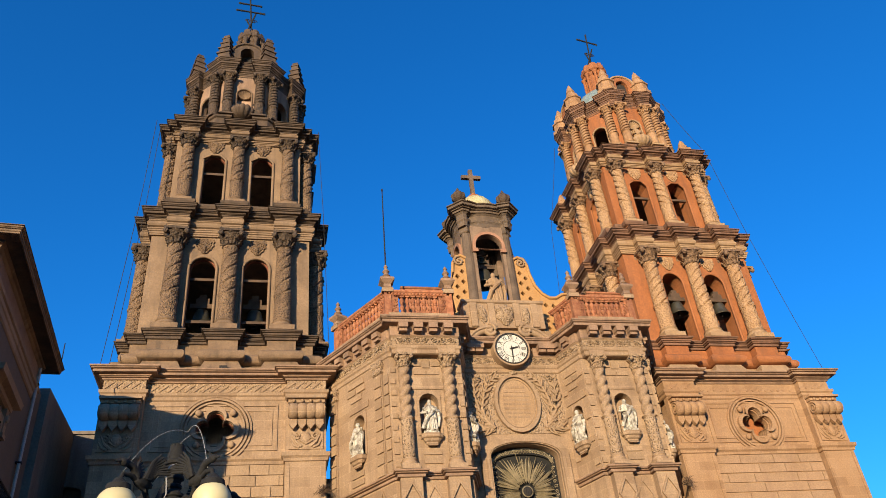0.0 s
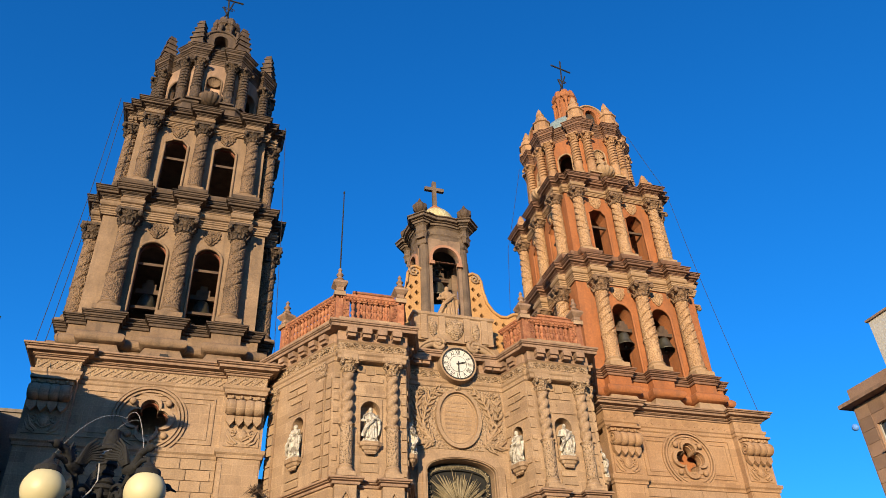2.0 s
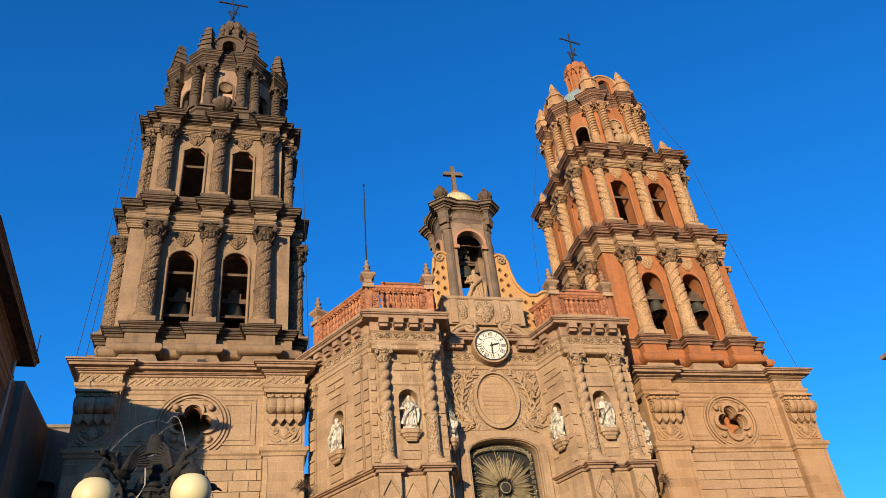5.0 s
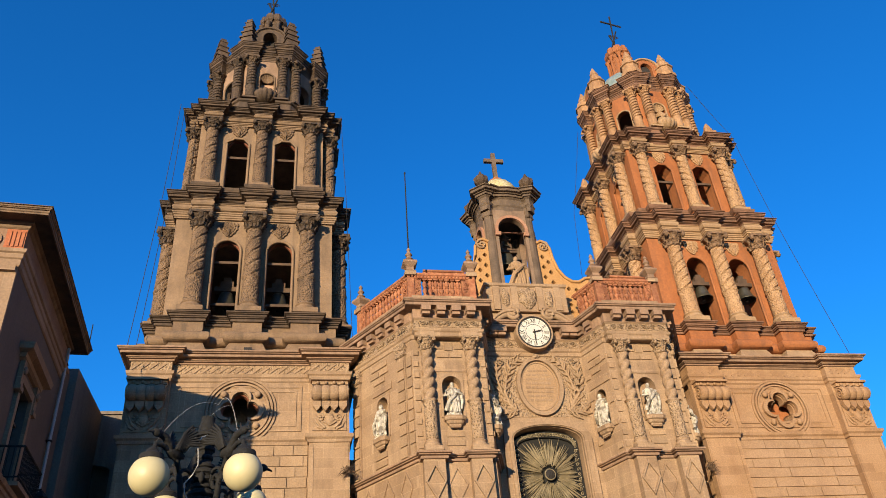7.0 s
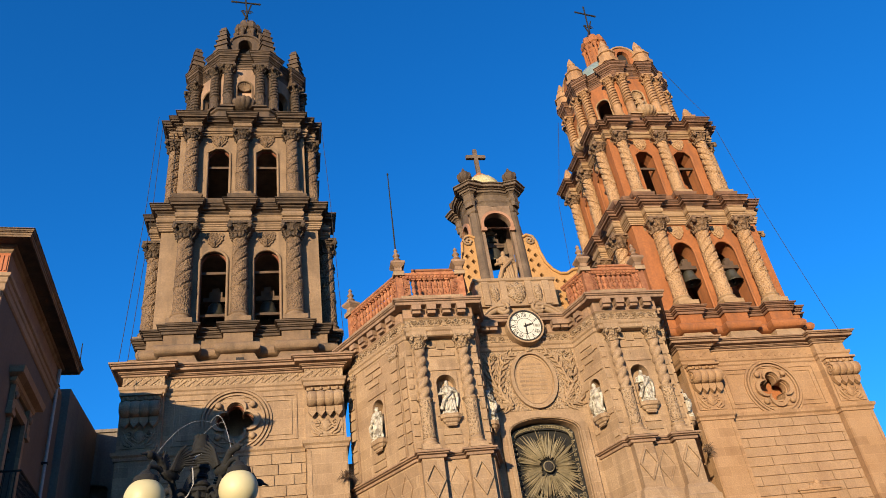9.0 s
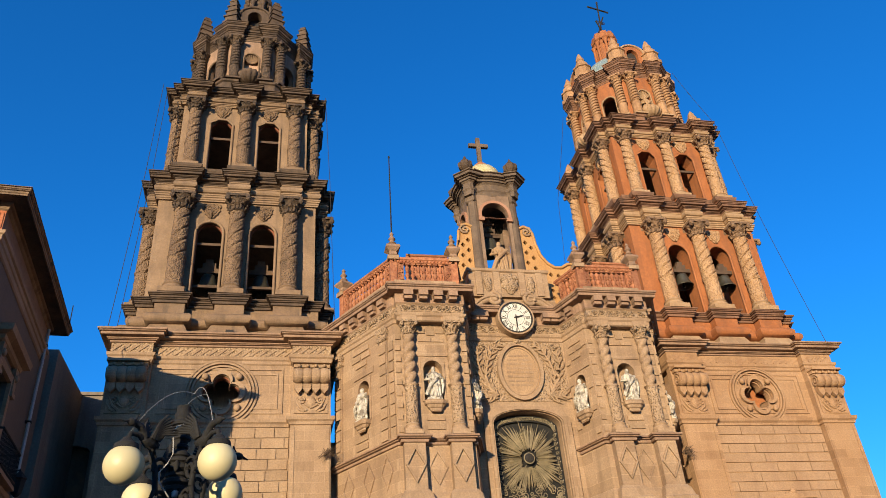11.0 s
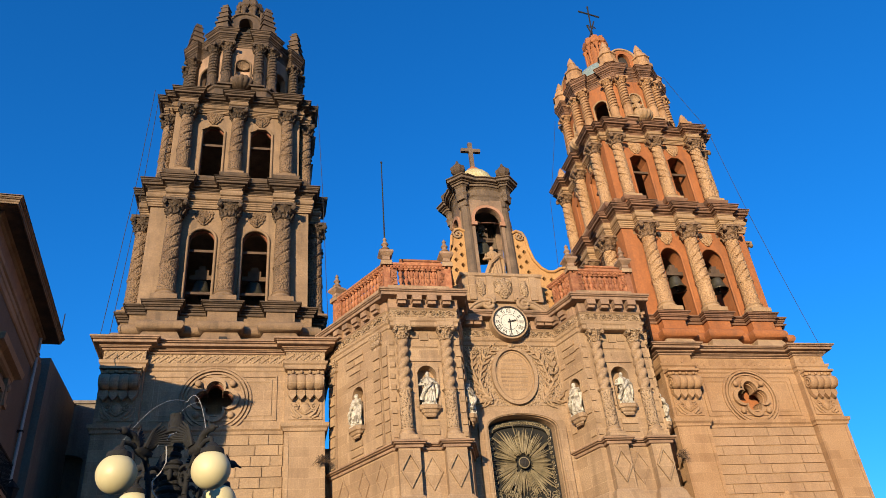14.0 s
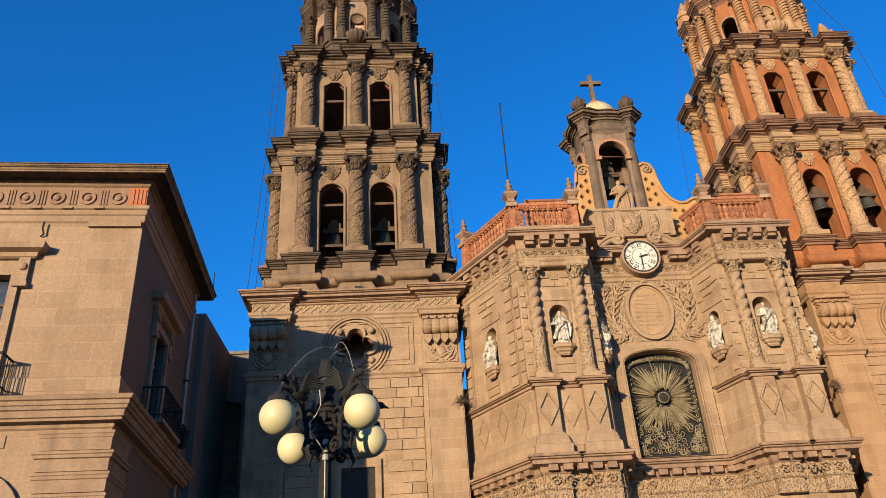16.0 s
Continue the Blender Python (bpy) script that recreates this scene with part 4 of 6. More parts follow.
# lower storey top, pedestals, ledges
part("lower_frieze", band(front_plan(PEDESTALS, 0.30), [(0.06, 6.6), (0.06, 7.1), (0.12, 7.16), (0.05, 7.22), (0.05, 7.7)]), CARVED, church)
part("lower_cornice", band(front_plan(PEDESTALS, 0.30), [(0.08, 7.7), (0.14, 7.78), (0.16, 7.95), (0.42, 8.0)] + steps(8.0, 8.38, 0.4, 0.6, 3) + [(0.1, 8.46)]), LEDGE, church)
FOOT_ROWS = [(0.26, 8.4), (0.26, 8.75), (0.2, 8.8), (0.12, 9.1), (0.02, 9.25)]
for s in (-1, 1):
    for a, b in PEDESTALS:
        x0, x1 = sorted((s * a, s * b))
        part("pedestal", box(x0 + 0.03, x1 - 0.03, 28.58, 28.947, 9.2, 11.12), CANTERA, church)
        c = (x0 + x1) / 2
        lo = [(c, 9.5), (c + 0.4, 10.2), (c, 10.9), (c - 0.4, 10.2)]
        li = [(c, 9.62), (c + 0.325, 10.2), (c, 10.78), (c - 0.325, 10.2)]
        part("lozenge", ring_plate(lo, li, 0.09, Matrix.Translation((0, 28.49, 0))), CANTERA, church)
    c = s * 4.345
    part("lozenge", ring_plate([(c, 9.5), (c + 0.4, 10.2), (c, 10.9), (c - 0.4, 10.2)], [(c, 9.62), (c + 0.325, 10.2), (c, 10.78), (c - 0.325, 10.2)], 0.05, Matrix.Translation((0, 28.9, 0))), CANTERA, church)
ledge_rows = [(0.02, 11.06)] + steps(11.06, 11.35, 0.02, 0.24, 3) + [(0.02, 11.38)]
for s in (-1, 1):
    left = [(-7.98, 32.75), (-5.85, 28.95)]
    for a, b in PEDESTALS:
        left += [(-b, 28.95), (-b, 28.59), (-a, 28.59), (-a, 28.95)]
    left += [(-2.75, 28.95), (-2.25, 30.45), (-2.25, 33.1), (-7.7, 33.1)]
    part("pedestal_foot", band(left if s < 0 else [(-x, y) for x, y in left[::-1]], FOOT_ROWS), CANTERA, church)
    plan = left if s < 0 else [(-x, y) for x, y in reversed(left)]
    part("ledge", band(plan, ledge_rows), LEDGE, church)

# entablature of the main storey
whole = ((2.9, 5.7),)
part("frieze", band(front_plan(whole, 0.32), [(0.0, 16.3), (0.06, 16.34), (0.06, 16.5), (0.12, 16.56), (0.14, 16.66), (0.04, 16.7), (0.04, 17.06), (0.1, 17.12)]), CANTERA, church)
part("scroll_frieze", band(front_plan(whole, 0.32), [(0.05, 16.74), (0.07, 16.78), (0.07, 17.0), (0.05, 17.04)]), CARVED, church)
top_rows = [(0.06, 17.1), (0.11, 17.16), (0.11, 17.6), (0.44, 17.61)] + steps(17.61, 17.95, 0.42, 0.54, 3) + [(0.1, 18.0)]
for s in (-1, 1):
    left = [(-7.98, 32.75), (-5.85, 28.95), (-5.7, 28.95), (-5.7, 28.63), (-2.9, 28.63), (-2.9, 28.95), (-2.75, 28.95), (-2.25, 30.45), (-1.25, 30.45), (-1.25, 33.1), (-7.7, 33.1)]
    plan = left if s < 0 else [(-x, y) for x, y in reversed(left)]
    part("cornice", band(plan, top_rows), LEDGE, church)
    # modillions under the cornice, along every face
    mod = data_of("modillion", join(box(-0.2, 0.2, -0.38, 0.0, 0.12, 0.36), box(-0.17, 0.17, -0.28, 0.0, -0.02, 0.12)), LEDGE)
    edges = [((-7.98, 32.75), (-5.9, 29.05)), ((-5.6, 28.5), (-3.0, 28.5)), ((-2.72, 29.2), (-2.32, 30.35)), ((-2.1, 30.3), (-1.3, 30.3))]
    for p, q in edges:
        p, q = Vector(p), Vector(q)
        d = q - p
        n = max(2, round(d.length / 0.7))
        rot = math.degrees(math.atan2(d.y, d.x))
        for i in range(n):
            o = p + d * ((i + 0.5) / n)
            x, r = (o.x, rot) if s < 0 else (-o.x, -rot)
            part("modillion", mod, None, church, at=pose(x, o.y, 17.23, 0, 0, r))
    # dentils of the lower cornice
    den = data_of("dentil", box(-0.17, 0.17, -0.34, 0, -0.04, 0.17), LEDGE)
    for p, q in (((-7.85, 32.5), (-5.9, 28.95)), ((-5.7, 28.62), (-2.95, 28.62)), ((-2.7, 29.1), (-2.28, 30.3)), ((-2.2, 30.38), (0, 30.38))):
        p, q = Vector(p), Vector(q)
        d = q - p
        n = max(2, round(d.length / 0.6))
        rot = math.degrees(math.atan2(d.y, d.x))
        for i in range(n):
            o = p + d * ((i + 0.5) / n)
            x, r = (o.x, rot) if s < 0 else (-o.x, -rot)
            part("dentil", den, None, church, at=pose(x, o.y, 7.82, 0, 0, r))


# running scrolls of the two friezes
for height, r, gap, lift in ((16.92, 0.13, 0.36, 0.105), (7.45, 0.19, 0.5, 0.1)):
    curl = data_of("frieze_scroll", join(tube(spiral(0, 0, r, 1.4, 0.4, 1, 18), 0.028 if r < 0.15 else 0.04, 5), tube([(-r * 1.5, 0, -r * 0.5), (-r * 0.9, 0, r * 0.6), (-r * 0.2, 0, r)], 0.03, 5)), CARVED, 60)
    for s in (-1, 1):
        for p, q in (((-7.8, 32.5), (-5.95, 29.05)), ((-5.6, 28.63), (-3.0, 28.63)), ((-2.7, 29.1), (-2.3, 30.3)), ((-2.1, 30.45), (-0.95, 30.45))):
            p, q = Vector(p), Vector(q)
            d = q - p
            n = max(2, int(d.length / gap))
            rot = math.degrees(math.atan2(d.y, d.x))
            for i in range(n):
                o = p + d * ((i + 0.5) / n)
                x, turn = (o.x, rot) if s < 0 else (-o.x, -rot)
                part("frieze_scroll", curl, None, church, at=pose(x, o.y, height, 0, 0, turn) @ Matrix.Translation((0, -lift, 0)) @ Matrix.Diagonal((1 if i % 2 else -1, 1, 1, 1)))

# twisted columns of the bays
def twisted_shaft(z0, z1):
    drum = z0 + (z1 - z0) * 0.42
    n, rows = 84, []
    for i in range(n + 1):
        z = z0 + (z1 - z0) * i / n
        q = 0.225 if z < drum else 0.2
        if abs(z - drum) < 0.05:
            q = 0.26
        rows.append((q, z))

    def cord(q, a, z):
        if z <= drum:
            return q * (1 + 0.05 * math.sin(7 * a) * math.sin(z * 17))
        return q * (0.72 + 0.58 * abs(math.cos(a - math.pi * z / 0.45)) ** 0.8)
    return turned(rows, 28, cord)


shaft_m = data_of("twisted_column", twisted_shaft(11.85, 15.7), TWISTED, 60)
drum_m = data_of("relief_drum", turned([(0.225, 11.86), (0.255, 11.9), (0.25, 12.0), (0.25, 13.3), (0.265, 13.38), (0.225, 13.44)], 28, lambda q, a, z: q * (1 + 0.03 * math.sin(7 * a) * math.sin(z * 17))), CARVED, 50)
cap_m = data_of("capital", capital(0.25, 15.7, 16.3), CARVED, 40)
foot_m = data_of("column_base", column_base(0.25, 11.36, 11.85), CANTERA, 40)
for s in (-1, 1):
    for x in (5.28, 3.41):
        at = pose(s * x, 28.76, 0)
        c = part("twisted_column", shaft_m, None, church, at=at)
        part("capital", cap_m, None, c, at=at)
        part("column_base", foot_m, None, c, at=at)
        part("relief_drum", drum_m, None, c, "drum carved with leaves", at=at)
        part("impost", box(s * x - 0.36, s * x + 0.36, 28.52, 28.9, 16.3, 16.66), CANTERA, church)

def niche(m, half, z0, spring, label, statue_mesh, u=0.0):
    """A dark-sided niche, its raised surround, the bracket and the saint on it."""
    n = arch(u, half, z0, spring, half)
    o = [(u - half - 0.1, z0), (u + half + 0.1, z0), (u + half + 0.1, spring + half + 0.12), (u - half - 0.1, spring + half + 0.12)]
    n = [(n[0][0], n[0][1] + 0.01), (n[1][0], n[1][1] + 0.01)] + n[2:]
    part("niche_surround", ring_plate(o, n, 0.05, m @ Matrix.Translation((0, -0.05, 0))), CANTERA, church)
    part("niche_panel", plate([(u - half - 0.3, spring + half + 0.2), (u + half + 0.3, spring + half + 0.2), (u + half + 0.3, spring + half + 0.5), (u + 0.16, spring + half + 0.5), (u + 0.16, spring + half + 0.62), (u - 0.16, spring + half + 0.62), (u - 0.16, spring + half + 0.5), (u - half - 0.3, spring + half + 0.5)], [], 0.05, m @ Matrix.Translation((0, -0.05, 0))), CANTERA, church)
    b = [(u - 0.42, 0.02), (u - 0.42, -0.24), (u - 0.26, -0.36), (u + 0.26, -0.36), (u + 0.42, -0.24), (u + 0.42, 0.02)]
    part("bracket", moved(band(b, [(-0.24, z0 - 0.48), (-0.16, z0 - 0.4), (-0.16, z0 - 0.34), (-0.1, z0 - 0.3), (-0.06, z0 - 0.2), (0.0, z0 - 0.17), (0.02, z0 - 0.03), (0.0, z0)]), m), CANTERA, church)
    single("statue", statue_mesh, None, label, "statue", "niche statues", at=m @ Matrix.Translation((u, -0.1, z0 + 0.06)))


SAINTS = [data_of("statue", figure(1.44, f, t, a), MARBLE, 50) for f, t, a in ((7, 0, 1), (6, 1.3, -1), (8, 2.1, 1), (7, 0.7, -1))]
niche(FACES["front_l"][0], 0.40, 12.85, 14.25, "white marble robed figure holding a child on a bracket", SAINTS[0])
niche(FACES["front_r"][0], 0.40, 12.85, 14.25, "white marble robed figure with bent arm in a niche", SAINTS[2])
niche(FACES["outer_l"][0], 0.40, 12.68, 14.1, "white marble robed figure with an outstretched arm", SAINTS[1])
niche(FACES["outer_r"][0], 0.40, 12.68, 14.1, "white marble robed figure in an outer niche", SAINTS[3])
niche(FACES["inner_l"][0], 0.34, 12.7, 14.05, "white marble robed figure facing the middle window", SAINTS[3])
niche(FACES["inner_r"][0], 0.34, 12.7, 14.05, "white marble robed figure facing the middle window", SAINTS[1])

# raised blocks and tablets on the bay faces
quoin = data_of("quoin", box(-0.2, 0.2, -0.06, 0.02, -0.11, 0.11), CANTERA_PIECE)
tablet = data_of("wall_block", box(-0.3, 0.3, -0.055, 0.02, -0.15, 0.15), CANTERA_PIECE)
for key, (m, width) in FACES.items():
    h = width / 2
    if key.startswith("front"):
        for i in range(9):
            for u in (-h + 0.12, h - 0.12):
                part("quoin", quoin, None, church, at=m @ pose(u * (1 if i % 2 else 0.985), 0, 11.7 + i * 0.5) @ Matrix.Diagonal((0.5, 1, 1, 1)))
        for u, z, w, t in ((0, 16.0, 0.55, 1.2), (-0.42, 16.0, 0.6, 0.7), (0.42, 16.0, 0.6, 0.7), (-0.28, 15.6, 0.85, 0.6), (0.28, 15.6, 0.85, 0.6), (0, 12.16, 1.2, 0.7), (0, 11.8, 1.2, 0.7)):
            part("wall_block", tablet, None, church, at=m @ pose(u, 0, z) @ Matrix.Diagonal((w, 1, t, 1)))
    elif key.startswith("outer"):
        for i in range(9):
            for u in (-h + 0.35, h - 0.7):
                part("quoin", quoin, None, church, at=m @ pose(u, -0.08, 11.62 + i * 0.47) @ Matrix.Diagonal((1.1, 1, 1.85, 1)))
            part("quoin", quoin, None, church, at=m @ pose(h - 0.22, 0, 11.62 + i * 0.47) @ Matrix.Diagonal((0.8, 1, 1.85, 1)))
        for u, z, w in ((0, 16.0, 1.9), (-0.35, 15.66, 1.0), (0.35, 15.66, 1.0), (0, 15.32, 1.3), (0, 12.0, 1.4), (0, 11.66, 1.4)):
            part("wall_block", tablet, None, church, at=m @ pose(u - 0.17, 0, z) @ Matrix.Diagonal((w, 1, 0.75, 1)))
        for u in (-h + 0.35, h - 0.7):
            part("pilaster", moved(box(u - 0.25, u + 0.25, -0.08, -0.003, 11.36, 16.3), m), CANTERA, church)
            part("pilaster_capital", moved(band([(u - 0.27, -0.12), (u + 0.27, -0.12), (u + 0.27, -0.01), (u - 0.27, -0.01)], [(0.0, 15.75), (0.05, 15.8), (0.03, 16.0), (0.09, 16.1), (0.1, 16.3)]), m), CARVED, church)
        for u in (-1.2, 0.2, 1.4):
            part("lozenge", ring_plate([(u, 9.5), (u + 0.4, 10.2), (u, 10.9), (u - 0.4, 10.2)], [(u, 9.62), (u + 0.325, 10.2), (u, 10.78), (u - 0.325, 10.2)], 0.05, m @ Matrix.Translation((0, -0.05, 0))), CANTERA, church)
    else:
        for i in range(9):
            part("quoin", quoin, None, church, at=m @ pose((-0.58 if i % 2 else 0.58), 0, 11.7 + i * 0.5) @ Matrix.Diagonal((0.7, 1, 1, 1)))
        for u, z, w in ((0, 16.0, 1.4), (-0.25, 15.66, 0.7), (0.25, 15.66, 0.7), (0, 15.32, 1.0)):
            part("wall_block", tablet, None, church, at=m @ pose(u, 0, z) @ Matrix.Diagonal((w, 1, 0.75, 1)))

# ---- middle: window with sunburst, inscribed oval, clock ----
outer = [(-1.95, 8.48), (1.95, 8.48)] + [(1.95 * math.cos(math.pi * i / 18), 12.5 + 0.85 * math.sin(math.pi * i / 18)) for i in range(19)]
part("window_surround", ring_plate(outer, arch(0, 1.53, 8.49, 12.45, 0.57, 18), 0.16, Matrix.Translation((0, 30.29, 0))), CANTERA, church)
outer2 = [(-1.75, 8.48), (1.75, 8.48)] + [(1.75 * math.cos(math.pi * i / 18), 12.5 + 0.7 * math.sin(math.pi * i / 18)) for i in range(19)]
part("window_moulding", ring_plate(outer2, arch(0, 1.60, 8.49, 12.45, 0.6, 18), 0.05, Matrix.Translation((0, 30.24, 0))), CANTERA, church)
window = thing("window_1", (0, 30.8, 8.5), "tall dark window behind a gilded sunburst grille", "window", kind="structure")
part("pane", plate(win, [], 0.04, Matrix.Translation((0, 30.95, 0))), GLASS_DARK, window)
part("window_border", ring_plate(arch(0, 1.47, 8.52, 12.43, 0.52, 18), arch(0, 1.24, 8.74, 12.3, 0.38, 18), 0.05, Matrix.Translation((0, 30.82, 0))), IRON, window)
bulb = data_of("bulb", ball((0, 0, 0), 0.024, n=8), MARBLE, 60)
for i in range(11):
    a = math.pi * (i + 0.5) / 11
    part("bulb", bulb, None, window, at=pose(-1.36 * math.cos(a), 30.74, 12.4 + 0.44 * math.sin(a)))
for i in range(9):
    for s in (-1, 1):
        part("bulb", bulb, None, window, at=pose(s * 1.36, 30.74, 8.9 + 0.4 * i))
part("hub", moved(join(turned([(0.22, -0.02), (0.25, 0.04), (0.23, 0.08), (0.21, 0.08), (0.2, 0.02)], 24)), Matrix.Translation((0, 30.78, 11.05)) @ pose(0, 0, 0, 90)), GILT, window)
part("hub_core", join(ball((0, 30.72, 11.05), 0.2, 0.06, 0.2, 14), *[tube([(u, 30.655, 10.93), (u, 30.65, 11.15)], 0.02, 5) for u in (-0.1, -0.03, 0.04, 0.11)]), BLACK, window)
ray_m = data_of("ray", ([(-0.012, 0, 0.3), (0.012, 0, 0.3), (0.022, 0, 0.8), (0.004, 0, 1.0), (-0.004, 0, 1.0), (-0.022, 0, 0.8), (0, -0.02, 0.3), (0, -0.03, 0.8), (0, -0.01, 1.0)], [(0, 1, 2, 3, 4, 5), (0, 6, 1), (1, 6, 7, 2), (0, 5, 7, 6), (2, 7, 8, 3), (5, 4, 8, 7), (3, 8, 4)]), GILT)
ray_rng = random.Random(8)
for i in range(132):
    a = 360 * (i + ray_rng.uniform(-0.3, 0.3)) / 132
    ln = 1.2 + 0.5 * ray_rng.random()
    lim = 1.36 / max(0.05, abs(math.sin(radians(a))))
    up = (1.75 if math.cos(radians(a)) > 0 else 1.5) / max(0.05, abs(math.cos(radians(a))))
    ln = min(ln + 0.2, lim, up)
    part("ray", ray_m, None, window, at=pose(0, 30.76 - 0.004 * (i % 3), 11.05, 0, a, 0) @ Matrix.Diagonal((ray_rng.choice((0.6, 0.9, 1.3, 1.7)), 1, ln * ray_rng.uniform(0.75, 1.0), 1)))
rng = random.Random(5)
for i in range(85):
    x, z = rng.uniform(-1.25, 1.25), rng.uniform(8.7, 9.95)
    part("grille_scroll", tube(spiral(x, z, rng.uniform(0.1, 0.2), 1.3, rng.uniform(0, 6), rng.choice((-1, 1)), 14, 30.8), 0.016, 5), GILT, window)
for i in range(34):
    k = i / 33
    a = math.pi * k
    x, z = (-1.3 * math.cos(a), 12.38 + 0.42 * math.sin(a))
    part("grille_scroll", tube(spiral(x, z, 0.09, 1.2, a * 3, 1, 10, 30.79), 0.018, 5), GILT, window)
for s in (-1, 1):
    for i in range(18):
        part("grille_scroll", tube(spiral(s * 1.3, 8.8 + i * 0.205, 0.085, 1.2, i, s, 10, 30.79), 0.018, 5), GILT, window)

# oval tablet with lines of worn lettering, set among carved leaves
part("relief_field", plate([(-2.15, 13.45), (2.15, 13.45), (2.15, 16.28), (-2.15, 16.28)], [oval(0, 14.85, 0.98, 1.3, 36)], 0.03, Matrix.Translation((0, 30.42, 0))), CARVED, church)
tab = thing("oval_tablet", (0, 30.42, 14.85), "oval stone tablet with lines of worn lettering", "tablet")
part("tablet_face", plate(oval(0, 14.85, 0.9, 1.22, 36), [], 0.05, Matrix.Translation((0, 30.39, 0))), CREAM, tab)
part("tablet_rim", ring_plate(oval(0, 14.85, 1.06, 1.38, 40), oval(0, 14.85, 0.9, 1.22, 40), 0.2, Matrix.Translation((0, 30.26, 0))), CANTERA, tab, smooth=50)
part("tablet_bead", ring_plate(oval(0, 14.85, 0.84, 1.15, 40), oval(0, 14.85, 0.8, 1.11, 40), 0.05, Matrix.Translation((0, 30.36, 0))), CANTERA, tab, smooth=50)
for i in range(8):
    z = 15.6 - i * 0.2
    w = 0.62 * math.sqrt(max(0.1, 1 - ((z - 14.85) / 1.12) ** 2))
    x = -w
    while x < w - 0.06:
        q = rng.uniform(0.12, 0.34)
        part("inscription_bar", box(x, min(x + q, w), 30.376, 30.388, z - 0.045, z + 0.045), CANTERA, tab)
        x += q + 0.05
for s in (-1, 1):
    # stems that wind out from the oval, each with its leaves
    for stem in (((1.15, 13.7), (1.5, 14.0), (1.62, 14.6), (1.45, 15.3), (1.15, 15.9), (0.7, 16.2)), ((1.3, 13.9), (1.75, 14.5), (1.9, 15.2), (1.85, 15.9)), ((1.2, 13.75), (1.6, 13.62), (1.95, 13.75), (2.0, 14.05))):
        path = [(s * x, 30.38, z) for x, z in stem]
        part("relief_stem", tube(path, 0.09, 6, 0.04), CANTERA_PIECE, church, smooth=60)
        for (x0, z0), (x1, z1) in zip(stem, stem[1:]):
            for k in (0.15, 0.62):
                for side in (-1, 1):
                    px, pz = x0 + (x1 - x0) * k, z0 + (z1 - z0) * k
                    ang = math.atan2(z1 - z0, x1 - x0) + side * 0.8
                    ln = 0.6
                    bend = ang - side * 0.55
                    q = [(px, pz), (px + 0.4 * ln * math.cos(ang), pz + 0.4 * ln * math.sin(ang)), (px + 0.4 * ln * math.cos(ang) + 0.4 * ln * math.cos(bend), pz + 0.4 * ln * math.sin(ang) + 0.4 * ln * math.sin(bend))]
                    leaf = tube([(s * x, 30.385, z) for x, z in q], 0.085, 6, 0.02)
                    part("relief_leaf", leaf, CANTERA_PIECE, church, smooth=60)
    for x, z, r in ((1.75, 13.85, 0.24), (1.7, 16.02, 0.17), (1.3, 13.68, 0.16)):
        part("relief_scroll", tube([(p[0], 30.37, p[2]) for p in spiral(s * x, z, r, 1.7, 0, s, 24)], 0.045, 6), CARVED, church, smooth=60)
part("relief_boss", ball((0, 30.3, 16.25), 0.2, 0.12, 0.13, 8, 0.3), CARVED, church, smooth=60)

clock = thing("wall_clock", (0, 29.95, 17.33), "round white clock with black roman numerals in a stone ring", "clock")
cm = Matrix.Translation((0, 29.92, 17.33)) @ Matrix.Scale(0.95, 4)
part("stone_rim", ring_plate(oval(0, 0, 0.91, 0.91, 48), oval(0, 0, 0.82, 0.82, 48), 0.5, cm @ Matrix.Translation((0, 0.02, 0))), CANTERA, clock, smooth=40)
part("dark_rim", ring_plate(oval(0, 0, 0.83, 0.83, 48), oval(0, 0, 0.765, 0.765, 48), 0.12, cm), BLACK, clock, smooth=40)
part("dial", plate(oval(0, 0, 0.77, 0.77, 48), [], 0.1, cm @ Matrix.Translation((0, 0.06, 0))), DIAL, clock)
part("minute_ring", ring_plate(oval(0, 0, 0.43, 0.43, 40), oval(0, 0, 0.41, 0.41, 40), 0.01, cm @ Matrix.Translation((0, 0.053, 0))), BLACK, clock)
for i, text in enumerate(("XII", "I", "II", "III", "IIII", "V", "VI", "VII", "VIII", "IX", "X", "XI")):
    cu = bpy.data.curves.new("numeral", "FONT")
    cu.body, cu.size, cu.align_x, cu.align_y, cu.extrude = text, 0.24, "CENTER", "CENTER", 0.004
    tmp = new("numeral", cu)
    bpy.context.view_layer.update()
    me = bpy.data.meshes.new_from_object(tmp.evaluated_get(bpy.context.evaluated_depsgraph_get()))
    bpy.data.objects.remove(tmp)
    me.materials.append(BLACK)
    a = radians(90 - 30 * i)
    part("numeral", me, None, clock, at=cm @ pose(0.595 * math.cos(a), 0.05, 0.595 * math.sin(a), 90) @ pose(0, 0, 0, 0, 0, -30 * i) @ Matrix.Diagonal((0.9, 1.5, 1, 1)))
part("hour_hand", plate([(-0.03, -0.1), (0.03, -0.1), (0.045, 0.28), (0, 0.42), (-0.045, 0.28)], [], 0.015, cm @ Matrix.Translation((0, 0.03, 0)) @ pose(0, 0, 0, 0, 75)), BLACK, clock)
part("minute_hand", plate([(-0.022, -0.14), (0.022, -0.14), (0.03, 0.4), (0, 0.6), (-0.03, 0.4)], [], 0.015, cm @ Matrix.Translation((0, 0.008, 0)) @ pose(0, 0, 0, 0, 180)), BLACK, clock)
part("pin", moved(ball((0, 0, 0), 0.05, n=8), cm), BLACK, clock)

